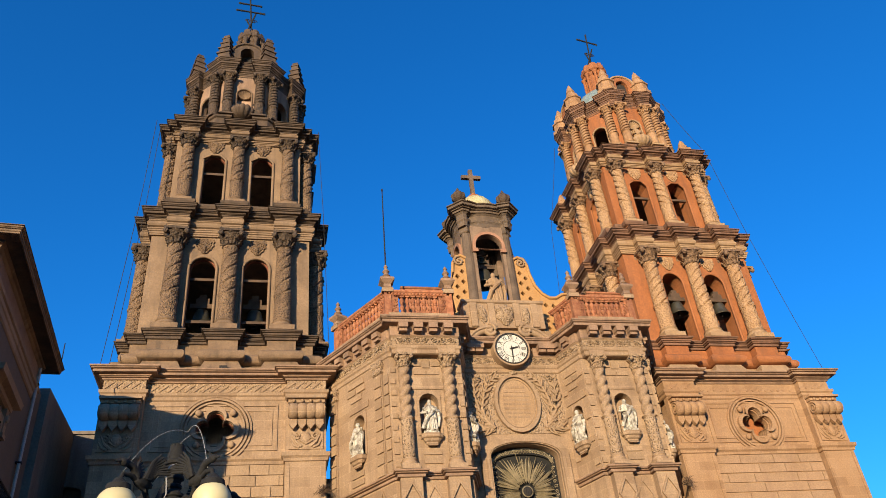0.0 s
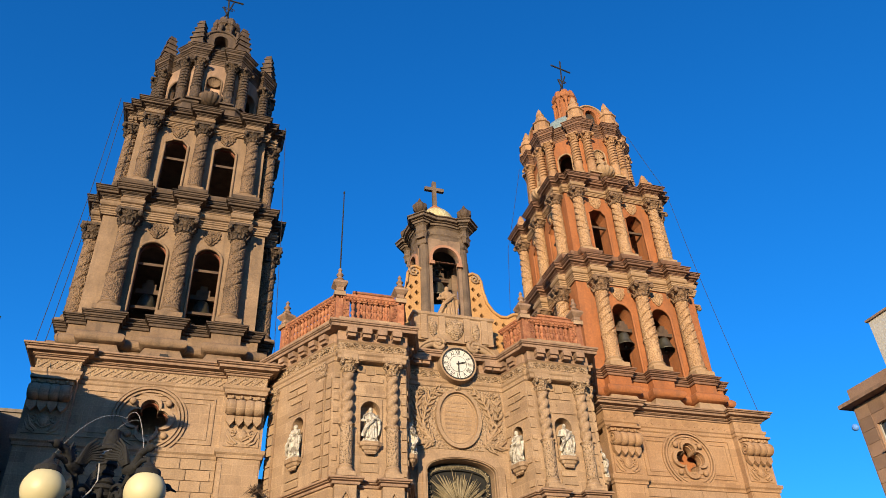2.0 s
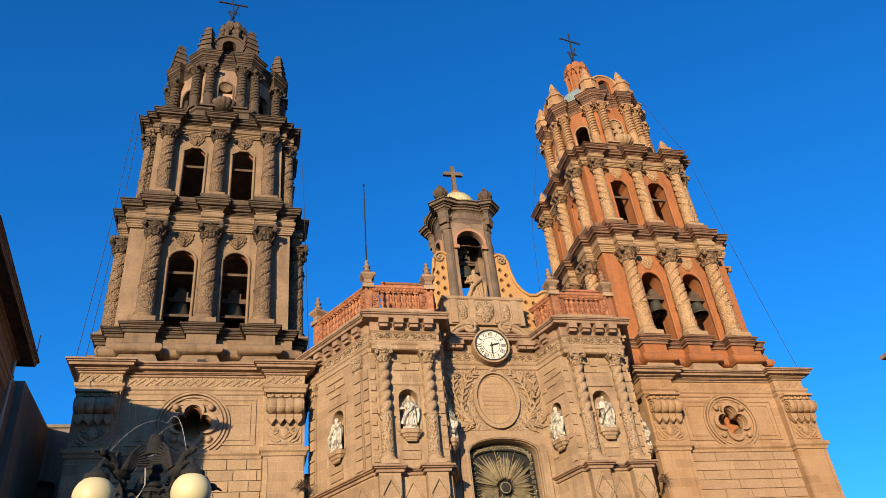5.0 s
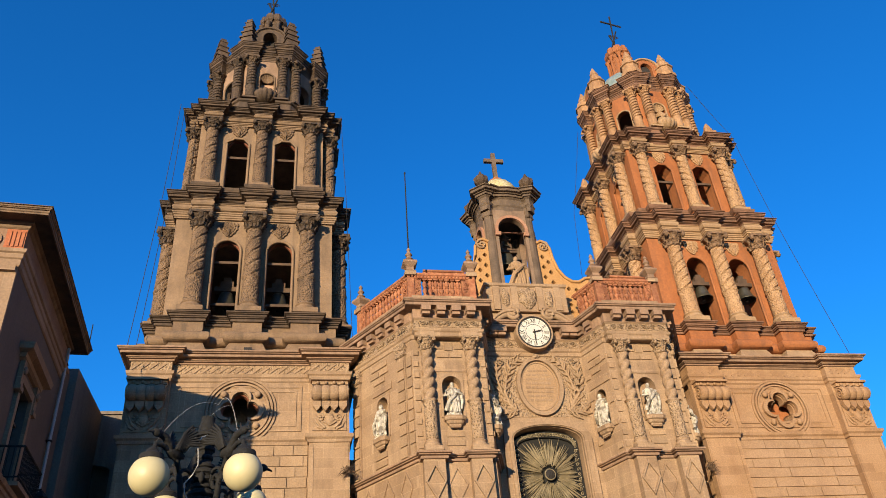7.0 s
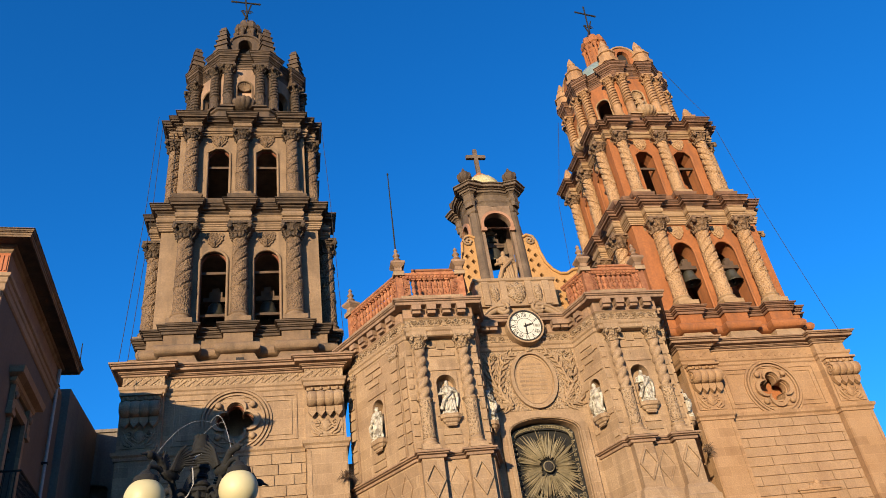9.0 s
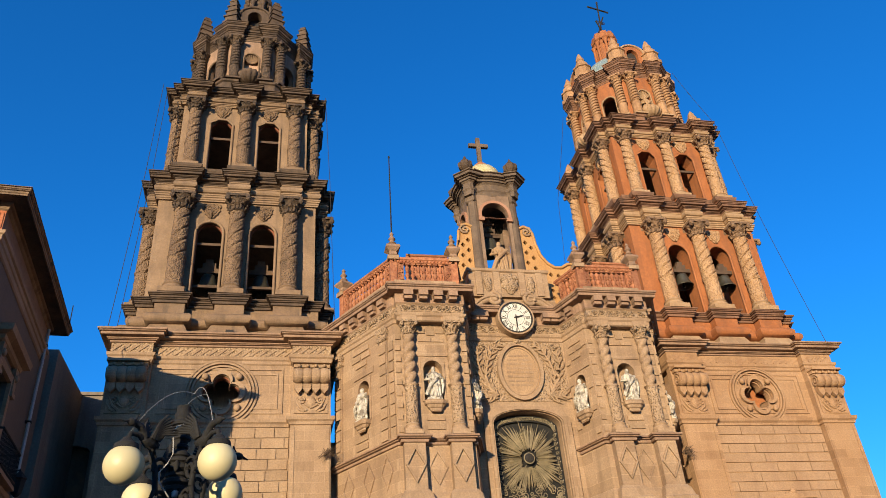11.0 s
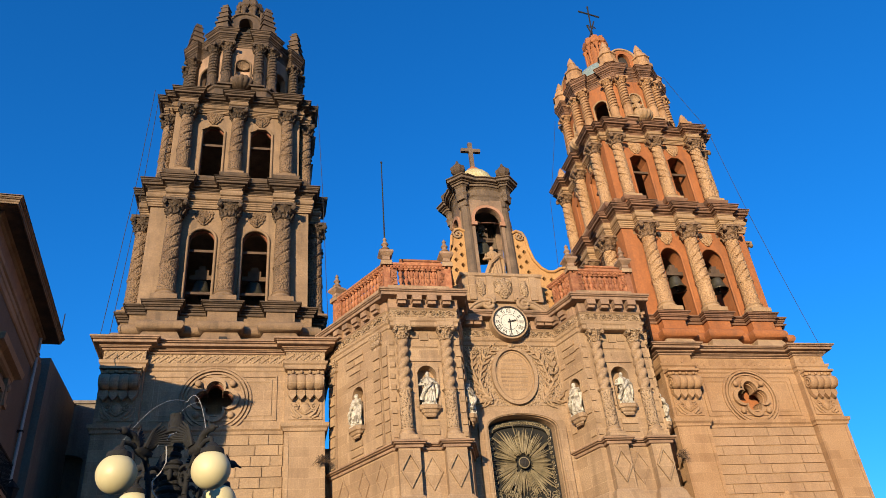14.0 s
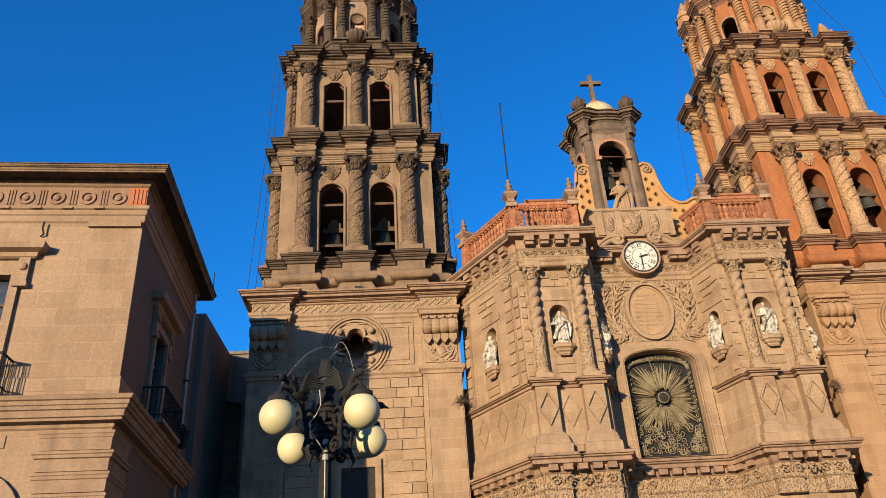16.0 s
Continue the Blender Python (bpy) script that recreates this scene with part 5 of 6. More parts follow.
# broken scrolled gable over the clock
for s in (-1, 1):
    path = [(s * (2.25 - 1.45 * k), 30.2, 17.3 + 1.05 * (k ** 0.8) + 0.25 * math.sin(math.pi * k)) for k in [i / 14 for i in range(15)]]
    part("gable_scroll", tube(path, 0.16, 8), CANTERA, church, smooth=50)
    part("gable_scroll", tube([(x, 30.05, z + 0.12) for x, _, z in path], 0.07, 8), CANTERA, church, smooth=50)
    part("gable_volute", tube([(p[0], 30.1, p[2]) for p in spiral(s * 0.88, 18.35, 0.34, 1.6, math.pi / 2, s, 26)], 0.1, 8), CANTERA, church, smooth=50)

# ---- parapet, pierced scroll walls and bell turret ----
part("parapet", box(-1.95, 1.95, 30.25, 31.0, 18.55, 19.9), CANTERA, church)
part("parapet_cap", band([(-1.95, 30.25), (1.95, 30.25), (1.95, 31.0), (-1.95, 31.0)], [(0.0, 19.85), (0.08, 19.9), (0.1, 20.02), (0.0, 20.06)]), CANTERA, church)
for x in (-1.5, -0.62, 0.62, 1.5):
    part("parapet_pilaster", box(x - 0.16, x + 0.16, 30.17, 30.247, 18.6, 19.86), CANTERA, church)
part("parapet_shield", join(ball((0, 30.2, 19.25), 0.42, 0.14, 0.5, 10, 0.35, 2), ball((-0.25, 30.16, 19.5), 0.18, 0.12, 0.14, 8), ball((0.25, 30.16, 19.5), 0.18, 0.12, 0.14, 8)), CARVED, church, smooth=60)
for x in (-1.06, 1.06):
    part("parapet_relief", ball((x, 30.22, 19.25), 0.2, 0.08, 0.42, 10, 0.5, x), CARVED, church, smooth=60)


def diamond(x, z, r):
    return [(x, z - r), (x + r * 0.8, z), (x, z + r), (x - r * 0.8, z)]


for s in (-1, 1):
    low = [(s * 1.2, 18.3), (s * 4.2, 18.3), (s * 4.2, 20.0), (s * 1.2, 20.0)]
    holes = [diamond(s * (1.5 + 0.36 * i), z + 0.0, 0.13) for i in range(7) for z in (18.75, 19.15, 19.55)]
    part("pierced_wall", plate(low, holes, 0.3, Matrix.Translation((0, 31.25, 0))), OCHRE, church)
    up = [(1.2, 20.003), (4.3, 20.003), (4.42, 20.45), (4.3, 20.9), (3.95, 21.12), (3.55, 21.08), (3.2, 20.86), (2.85, 20.86), (2.5, 21.1), (2.2, 21.55), (2.02, 22.2), (1.95, 22.8), (1.8, 23.15), (1.5, 23.25), (1.25, 23.1)]
    holes = [diamond(s * x, z, 0.15) for x, z in ((1.5, 20.5), (1.5, 21.1), (1.5, 21.7), (1.5, 22.3), (1.86, 20.8), (1.83, 21.4), (1.78, 22.0), (2.22, 20.5), (2.6, 20.45), (3.0, 20.4))]
    part("scroll_wall", plate([(s * x, z) for x, z in up], holes, 0.3, Matrix.Translation((0, 31.25, 0))), OCHRE, church, "ochre plaster scroll wall pierced by diamonds")
    part("scroll_edge", tube([(s * x, 31.22, z) for x, z in up[1:]], 0.08, 8), OCHRE, church, smooth=60)
    for x, z, r in ((3.85, 20.55, 0.42), (1.62, 22.9, 0.28)):
        part("scroll_volute", tube([(p[0], 31.2, p[2]) for p in spiral(s * x, z, r, 1.5, math.pi / 2, -s, 22)], 0.06, 8), CANTERA, church, smooth=60)

TURRET_WALL = material("brown_turret_wall", (0.135, 0.086, 0.055), (0.215, 0.142, 0.092), 1.0, 14, 0.4, streak=0.5, stain=(0.06, 0.04, 0.028))
TURRET_RING = material("pink_arch_stone", (0.26, 0.125, 0.072), (0.33, 0.18, 0.11), 1.2, 14, 0.3, streak=0.3, stain=(0.14, 0.07, 0.045))
turret = thing("bell_turret", (0, 32.3, 20), "small brown stone bell turret with a yellow tiled dome", "bell turret")
TY = 32.35
for k in range(8):
    m = Matrix.Translation((0, TY, 0)) @ pose(0, 0, 0, 0, 0, 45 * k) @ Matrix.Translation((0, -1.3, 0))
    if k % 2 == 0:
        w, h = 0.86, arch(0, 0.7, 20.02, 23.75, 0.7)
        part("turret_wall", plate([(-w, 20.0), (w, 20.0), (w, 25.0), (-w, 25.0)], [h], 0.3, m), TURRET_WALL, turret)
        part("arch_band", ring_plate([(-0.86, 23.5), (0.86, 23.5)] + [(0.86 * math.cos(math.pi * i / 14), 23.75 + 0.86 * math.sin(math.pi * i / 14)) for i in range(15)], [(-0.705, 23.51), (0.705, 23.51)] + [(0.705 * math.cos(math.pi * i / 14), 23.75 + 0.705 * math.sin(math.pi * i / 14)) for i in range(15)], 0.12, m @ Matrix.Translation((0, -0.12, 0))), TURRET_RING, turret, smooth=40)
        for s in (-1, 1):
            part("impost", moved(box(s * 0.74 - 0.14, s * 0.74 + 0.14, -0.14, -0.01, 23.35, 23.55), m), TURRET_RING, turret)
    else:
        geo = turned([(0.36, 20.0), (0.36, 20.25), (0.30, 20.35), (0.28, 22.5), (0.26, 24.6)], 24, lambda r, a, z: r * (1 - 0.05 * (0.5 + 0.5 * math.cos(12 * a))))
        mm = m @ Matrix.Translation((0, -0.16, 0))
        c = part("turret_column", moved(geo, mm), TURRET_BROWN, turret, smooth=35)
        part("capital", moved(band([(-0.25, -0.25), (0.25, -0.25), (0.25, 0.25), (-0.25, 0.25)], [(-0.02, 24.6), (0.03, 24.66), (0.0, 24.8), (0.0, 25.2), (0.06, 25.3), (0.06, 25.5)]), mm), TURRET_BROWN, c)
        urn = turned([(0.16, 26.35), (0.22, 26.4), (0.1, 26.5), (0.09, 26.58), (0.24, 26.66), (0.36, 26.82), (0.4, 26.98), (0.36, 27.1), (0.26, 27.18), (0.16, 27.22), (0.2, 27.28), (0.1, 27.36), (0.07, 27.5), (0.02, 27.6)], 32, lambda r, a, z: r * (1 + 0.08 * math.cos(8 * a)))
        part("urn", moved(urn, mm @ Matrix.Translation((0, -0.3, 0)) @ Matrix.Translation((0, 0, 26.35)) @ Matrix.Scale(0.98, 4) @ Matrix.Translation((0, 0, -26.35))), SOOT, turret, smooth=50)


def turret_plan():
    out = []
    for k in range(4):
        rot = pose(0, 0, 0, 0, 0, 90 * k)
        for u, v in ((-0.85, -1.3), (-0.4, -1.4), (0, -1.44), (0.4, -1.4), (0.85, -1.3), (0.9, -1.5), (1.2, -1.6), (1.6, -1.2), (1.5, -0.9), (1.3, -0.85)):
            p = rot @ Vector((u, v, 0))
            out.append((p.x, TY + p.y))
    return out


part("turret_entablature", band(turret_plan(), [(-0.12, 24.95), (-0.1, 25.2), (-0.04, 25.3), (-0.1, 25.36), (-0.1, 25.7), (0.0, 25.8)]), TURRET_BROWN, turret)
part("turret_cornice", band(turret_plan(), steps(25.8, 26.0, 0.0, 0.14, 2) + steps(26.02, 26.26, 0.22, 0.34, 2) + [(0.0, 26.34)]), TURRET_BROWN, turret)
rows = [(1.12, 26.3), (1.12, 26.5)] + [(0.26 + 0.84 * math.cos(radians(t)), 26.5 + 1.3 * math.sin(radians(t))) for t in range(8, 91, 8)]
part("dome", moved(turned(rows, 32, lambda r, a, z: r * (1 + 0.02 * math.cos(16 * a))), Matrix.Translation((0, TY, 0))), YELLOW_TILE, turret, "dome of glazed yellow tiles", smooth=40)
part("dome_cap", moved(turned([(0.3, 27.75), (0.4, 27.8), (0.38, 27.95), (0.2, 28.0), (0.14, 28.2)], 20), Matrix.Translation((0, TY, 0))), ORANGE, turret, smooth=40)
crx = thing("stone_cross", (0, TY, 28.1), "plain brown stone cross on the yellow dome", "cross")
part("upright", box(-0.11, 0.11, TY - 0.1, TY + 0.1, 28.1, 29.95), TURRET_BROWN, crx)
part("cross_arm", box(-0.56, 0.56, TY - 0.098, TY + 0.098, 29.3, 29.52), TURRET_BROWN, crx)
for z, r in ((22.25, 0.58), (23.5, 0.3)):
    bell(0, TY + 0.1, z, r)
single("statue", data_of("statue", figure(1.95, 7, 0.4, 1), CREAM, 50), None, "cream stone robed figure standing in the bell turret", "statue", "niche statues", at=pose(-0.05, 30.95, 20.1))

# ---- balustrades ----
def post_finial(x, y, rot):
    geo = join(turned([(0.26, 19.62), (0.34, 19.66), (0.24, 19.7), (0.22, 19.87), (0.34, 19.95), (0.46, 20.05), (0.44, 20.15), (0.16, 20.3)], 4),
               turned([(0.12, 20.28), (0.2, 20.34), (0.12, 20.42), (0.1, 20.5), (0.17, 20.58), (0.1, 20.68), (0.06, 20.78), (0.1, 20.84), (0.02, 20.98)], 12))
    return moved(geo, Matrix.Translation((x, y, 0)) @ pose(0, 0, 0, 0, 0, rot + 45))


balus_m = data_of("baluster", join(box(-0.1, 0.1, -0.1, 0.1, 18.2, 18.27), turned([(0.06, 18.26), (0.085, 18.31), (0.05, 18.36), (0.105, 18.48), (0.11, 18.54), (0.055, 18.64), (0.09, 18.68), (0.055, 18.72), (0.105, 18.82), (0.1, 18.9), (0.05, 19.0), (0.08, 19.03)], 10), box(-0.1, 0.1, -0.1, 0.1, 19.03, 19.1)), BRICK_RED, 40)
bead_m = data_of("rail_bead", ball((0, 0, 0), 0.045, n=6), BRICK_RED, 60)
panel_m = data_of("panel_relief", join(tube(spiral(-0.02, 18.5, 0.12, 1.3, 1.2, 1, 16), 0.03, 5), tube(spiral(0.02, 18.84, 0.12, 1.3, 4.3, 1, 16), 0.03, 5), tube([(-0.12, 0, 18.32), (0.1, 0, 18.62), (-0.1, 0, 18.98)], 0.03, 5)), BRICK_RED, 60)
for s in (-1, 1):
    rail = thing("balustrade", (s * 4.4, 29.1, 17.7), "red painted stone balustrade with urn finials along the bay", "balustrade", "bay balustrades")
    corners = [(-7.62, 32.35), (-5.76, 28.92), (-3.0, 28.92), (-2.5, 30.4)]
    corners = corners if s < 0 else [(-x, y) for x, y in reversed(corners)]
    segs = list(zip(corners, corners[1:]))
    for p, q in segs:
        p, q = Vector(p), Vector(q)
        d = q - p
        n = max(2, int(d.length / 0.235))
        rot = math.degrees(math.atan2(d.y, d.x))
        m = Matrix.Translation((*((p + q) / 2), 0)) @ pose(0, 0, 0, 0, 0, rot)
        h = d.length / 2
        part("bottom_rail", moved(box(-h, h, -0.16, 0.16, 17.9, 18.4), m), CANTERA, rail)
        part("top_rail", moved(band([(-h, -0.12), (h, -0.12), (h, 0.12), (-h, 0.12)], [(0.0, 19.3), (0.03, 19.33), (0.03, 19.41), (0.08, 19.45), (0.08, 19.54), (0.0, 19.58)]), m), BRICK_RED, rail)
        for i in range(n):
            o = p + d * ((i + 0.5) / n)
            if 0.3 < (o - p).length < d.length - 0.3:
                part("baluster", balus_m, None, rail, at=pose(o.x, o.y, 0.2))
        for e in (-1, 1):
            panel = part("rail_panel", moved(box(e * (h - 0.3) - 0.16, e * (h - 0.3) + 0.16, -0.1, 0.1, 18.4, 19.3), m), BRICK_RED, rail)
            part("panel_relief", panel_m, None, panel, at=m @ Matrix.Translation((e * (h - 0.3), -0.11, 0.2)))
        for i in range(int(d.length / 0.16)):
            part("rail_bead", bead_m, None, rail, at=m @ pose(-h + 0.08 + 0.16 * i, -0.15, 19.38))
    for i, (x, y) in enumerate(corners):
        rot = 0 if i in (1, 2) else 30
        if i != (3 if s < 0 else 0):
            part("post", moved(box(-0.15, 0.15, -0.15, 0.15, 17.9, 19.42), Matrix.Translation((x, y, 0)) @ pose(0, 0, 0, 0, 0, rot)), BRICK_RED, rail)
            part("post_cap", moved(box(-0.25, 0.25, -0.25, 0.25, 19.42, 19.62), Matrix.Translation((x, y, 0)) @ pose(0, 0, 0, 0, 0, rot)), CANTERA, rail)
            part("post_finial", post_finial(x, y, rot), LEDGE, rail, smooth=35)
for s in (-1, 1):
    x0, x1 = (-4.75, -2.7) if s < 0 else (4.8, 6.9)
    part("terrace_wall", box(x0, x1, 31.02, 31.2, 17.6, 21.1), BRICK_RED, church, "red plaster wall behind the balustrade")
    part("terrace_wall_cap", moved(tube([(x0, 31.02, 21.1), (x1, 31.02, 21.1)], 0.07, 8), Matrix()), BRICK_RED, church, smooth=50)
mast = thing("lightning_rod", (-5.76, 28.92, 20.9), "thin dark metal rod above the balustrade finial", "lightning rod")
part("rod", tube([(-5.76, 28.92, 20.9), (-5.72, 28.92, 25.3)], 0.035, 6, 0.025), IRON, mast)
part("rod_tip", ball((-5.72, 28.92, 25.35), 0.05, 0.05, 0.09, 6), IRON, mast)

# ---- corner building beside the dark tower ----
house = thing("corner_house", (-19, 21, 0), "tan two-storey stone corner house with a deep cornice", "building")
HM = Matrix.Translation((-18.78, 21.0, 0)) @ pose(0, 0, 0, 0, 0, 4)


def hp(geo, name, mat, label="", smooth=None, parent=None):
    return part(name, moved(geo, HM), mat, parent or house, label, smooth)


def house_plan(front=0.0):
    return [(-16, -front), (0 + front, -front), (0 + front, 8.3), (-16, 8.3)]


# front wall with one window, side wall with one
hp(box(-0.5, 0.0, 0.0, 0.1, 0, 16.0), "corner_facing", TAN_HOUSE)
hp(plate([(-16, 0), (-0.503, 0), (-0.503, 16.0), (-16, 16.0)], [[(-4.55, 8.9), (-3.5, 8.9), (-3.5, 12.6), (-4.55, 12.6)]], 0.5), "wall", TAN_HOUSE)
side_m = HM @ pose(0, 0, 0, 0, 0, 90)
part("wall", plate([(0.103, 0), (8.3, 0), (8.3, 16.0), (0.103, 16.0)], [[(2.95, 8.9), (4.45, 8.9), (4.45, 12.1), (2.95, 12.1)]], 0.497, side_m), HOUSE_SIDE_SHADED, house)
hp(box(-16, -0.5, 7.8, 8.3, 0, 16.0), "back_wall", TAN_HOUSE)
hp(box(-0.6, -0.002, 8.303, 9.5, 0, 15.3), "rear_wall", HOUSE_SIDE_SHADED)
hp(box(-15.9, -0.5, 0.6, 7.7, 15.6, 15.9), "roof", DULL_WALL)
hp(box(-15.9, -0.51, 3.0, 3.3, 6, 15.5), "inner_wall", BLACK)
P = house_plan
hp(band(P(), [(0.02, 14.45), (0.06, 14.5), (0.06, 14.68), (0.1, 14.72), (0.1, 14.86), (0.16, 14.9), (0.18, 15.0), (0.02, 15.02)]), "architrave", TAN_HOUSE)
hp(band(P(), [(0.03, 15.02), (0.03, 15.78)]), "frieze", HOUSE_FRIEZE)
hp(band(P(), [(0.04, 15.76), (0.08, 15.8), (0.1, 15.88), (0.16, 15.9), (0.18, 16.0), (0.6, 16.01), (0.6, 15.95), (0.64, 15.95), (0.64, 16.0), (0.66, 16.01)] + steps(16.01, 16.22, 0.64, 0.75, 4) + [(0.5, 16.28), (0.3, 16.36)]), "cornice", GREY)
# near-black sheet that paints in the shade under the eave
hp(band(P(), [(0.19, 15.985), (0.59, 15.99), (0.59, 16.006), (0.19, 16.006)]), "soffit", SOOT, "dark soffit with its shade put into the colour")
hp(box(-15.5, 0.1, 0.4, 8.0, 16.3, 16.42), "roof_edge", HOUSE_RED)
# medallions and grooves of the frieze
for i in range(12):
    u = -0.85 - i * 0.93
    hp(ring_plate(oval(u, 15.36, 0.25, 0.25, 20), oval(u, 15.36, 0.17, 0.17, 20), 0.05, Matrix.Translation((0, -0.08, 0))), "medallion", HOUSE_FRIEZE)
    hp(ball((u, -0.06, 15.36), 0.11, 0.05, 0.11, 8), "medallion_boss", HOUSE_FRIEZE, smooth=60)
    for k in range(3):
        hp(box(u - 0.56 + k * 0.09, u - 0.51 + k * 0.09, -0.06, -0.031, 15.1, 15.64), "groove_bar", HOUSE_FRIEZE)
hp(box(-1.6, -0.02, -0.12, -0.003, 14.28, 14.46), "corner_band", TAN_HOUSE)
hp(box(-0.52, 0.028, -0.05, -0.031, 15.06, 15.74), "repainted_panel", HOUSE_RED, "end of the frieze repainted orange-red")
for k in range(4):
    hp(box(-0.44 + k * 0.12, -0.37 + k * 0.12, -0.08, -0.05, 15.12, 15.66), "groove_bar", HOUSE_RED)
for i in range(12):
    hp(box(-1.5 - i * 0.93, -1.2 - i * 0.93, -0.2, -0.1, 14.88, 14.96), "frieze_drop", TAN_HOUSE)
# front window, its hood and balcony
hw = thing("house_window", tuple(HM @ Vector((-4.02, 0, 9))), "tall house window under a stone hood with an iron balcony", "window", "house windows")


def dress_window(m, parent, half, z0, z1, deep):
    part("window_frame", ring_plate([(-half - 0.25, z0), (half + 0.25, z0), (half + 0.25, z1 + 0.25), (-half - 0.25, z1 + 0.25)], [(-half, z0 + 0.01), (half, z0 + 0.01), (half, z1), (-half, z1)], 0.12, m @ Matrix.Translation((0, -0.12, 0))), TAN_HOUSE, parent)
    part("hood", moved(band([(-half - 0.55, -0.1), (half + 0.55, -0.1), (half + 0.55, -0.01), (-half - 0.55, -0.01)], [(0.0, z1 + 0.55), (0.08, z1 + 0.6), (0.1, z1 + 0.72), (0.3, z1 + 0.78), (0.34, z1 + 0.98), (0.1, z1 + 1.06)]), m), TAN_HOUSE, parent)
    for s in (-1, 1):
        part("hood_bracket", moved(join(box(s * (half + 0.3) - 0.16, s * (half + 0.3) + 0.16, -0.16, -0.01, z1 - 0.35, z1 + 0.56), ball((s * (half + 0.3), -0.18, z1 + 0.25), 0.13, 0.08, 0.13, 8), box(s * (half + 0.3) - 0.2, s * (half + 0.3) + 0.2, -0.2, -0.01, z1 - 0.4, z1 - 0.25)), m), TAN_HOUSE, parent)
    part("pane", moved(box(-half, half, 0.25, 0.28, z0, z1), m), PANE, parent)
    part("shutter_bar", moved(join(box(-0.04, 0.04, 0.18, 0.24, z0, z1), box(-half, half, 0.18, 0.24, z1 - 0.9, z1 - 0.82)), m), WOOD, parent)
    bw = half + 0.55
    part("balcony_floor", moved(box(-bw, bw, -0.75, -0.13, z0 - 0.12, z0), m), TAN_HOUSE, parent)
    part("hand_rail", moved(tube([(-bw, -0.02, z0 + 1.0), (-bw, -0.72, z0 + 1.0), (bw, -0.72, z0 + 1.0), (bw, -0.02, z0 + 1.0)], 0.035, 6), m), IRON, parent)
    part("foot_rail", moved(tube([(-bw, -0.02, z0 + 0.12), (-bw, -0.72, z0 + 0.12), (bw, -0.72, z0 + 0.12), (bw, -0.02, z0 + 0.12)], 0.025, 6), m), IRON, parent)
    n = int(bw * 2 / 0.13)
    bar = data_of("railing_bar", tube([(0, 0, z0), (0, 0, z0 + 1.0)], 0.014, 5), IRON)
    for i in range(n + 1):
        part("railing_bar", bar, None, parent, at=m @ pose(-bw + 2 * bw * i / n, -0.72, 0))
    for s in (-1, 1):
        for i in range(5):
            part("railing_bar", bar, None, parent, at=m @ pose(s * bw, -0.6 + 0.14 * i, 0))


dress_window(HM @ Matrix.Translation((-4.02, 0, 0)), hw, 0.52, 8.9, 12.6, 0.5)
hw2 = thing("house_window", tuple(HM @ Vector((0, 3.8, 9))), "shaded house window with a stone hood and iron balcony", "window", "house windows")
dress_window(side_m @ Matrix.Translation((3.7, 0, 0)), hw2, 0.75, 8.9, 12.1, 0.5)
# storey ledge, rusticated corner below it
hp(band(P(), [(0.05, 9.0), (0.04, 9.4), (0.0, 9.44)]), "wall_plinth", TAN_HOUSE)
hp(band(P(), [(0.02, 7.92), (0.06, 7.96), (0.06, 8.06), (0.3, 8.08), (0.3, 8.15), (0.36, 8.17), (0.38, 8.34), (0.44, 8.36), (0.46, 8.45), (0.5, 8.47), (0.5, 8.58), (0.56, 8.6), (0.6, 8.7), (0.56, 8.73), (0.06, 8.8), (0.04, 9.0)]), "storey_ledge", HOUSE_LEDGE)
for z, o in ((7.86, 0.1), (7.3, 0.16), (6.75, 0.12), (6.2, 0.1)):
    hp(band([(-1.75, -0.03), (0.03, -0.03), (0.03, 1.6), (-1.75, 1.6)], [(0.03, z - 0.52), (0.05, z - 0.2), (o * 0.7, z - 0.18), (o * 0.8, z - 0.1), (o, z - 0.08), (o, z - 0.01), (0.03, z)]), "corner_band", HOUSE_LEDGE)
hp(ring_plate([(-4.9, 0.1), (-1.9, 0.1)] + [(-3.4 + 1.5 * math.cos(math.pi * i / 14), 5.4 + 1.5 * math.sin(math.pi * i / 14)) for i in range(15)], [(-4.6, 0.11), (-2.2, 0.11)] + [(-3.4 + 1.2 * math.cos(math.pi * i / 14), 5.4 + 1.2 * math.sin(math.pi * i / 14)) for i in range(15)], 0.2, Matrix.Translation((0, -0.15, 0))), "door_arch", TAN_HOUSE)
for u in (-1.5, -3.0):
    hp(box(u - 0.3, u + 0.3, -0.03, -0.003, 7.45, 7.8), "wall_block", TAN_HOUSE)
pipe = thing("drain_pipe", tuple(HM @ Vector((0.1, 8.0, 7))), "thin pale drain pipe down the shaded house side", "pipe")
part("pipe", moved(tube([(0.12, 7.9, 15.7), (0.1, 7.9, 4.0)], 0.06, 8), HM), WHITE_CABLE, pipe)
for z in (6, 9, 12, 15):
    part("pipe_clamp", moved(box(0.0, 0.2, 7.82, 7.98, z, z + 0.06), HM), IRON, pipe)
rod = thing("roof_rod", tuple(HM @ Vector((0.7, 8.0, 16.2))), "short metal rod on the house cornice", "rod")
part("rod", moved(tube([(0.75, 8.1, 16.1), (0.75, 8.1, 16.9)], 0.02, 5), HM), IRON, rod)
hook = thing("wall_hook", tuple(HM @ Vector((-2.9, 0, 14))), "bent iron hook on the house front", "hook")
part("hook", moved(tube([(-2.95, -0.05, 13.95), (-2.85, -0.1, 14.0), (-2.9, -0.15, 14.2), (-2.88, -0.15, 14.42)], 0.03, 5), HM), IRON, hook)
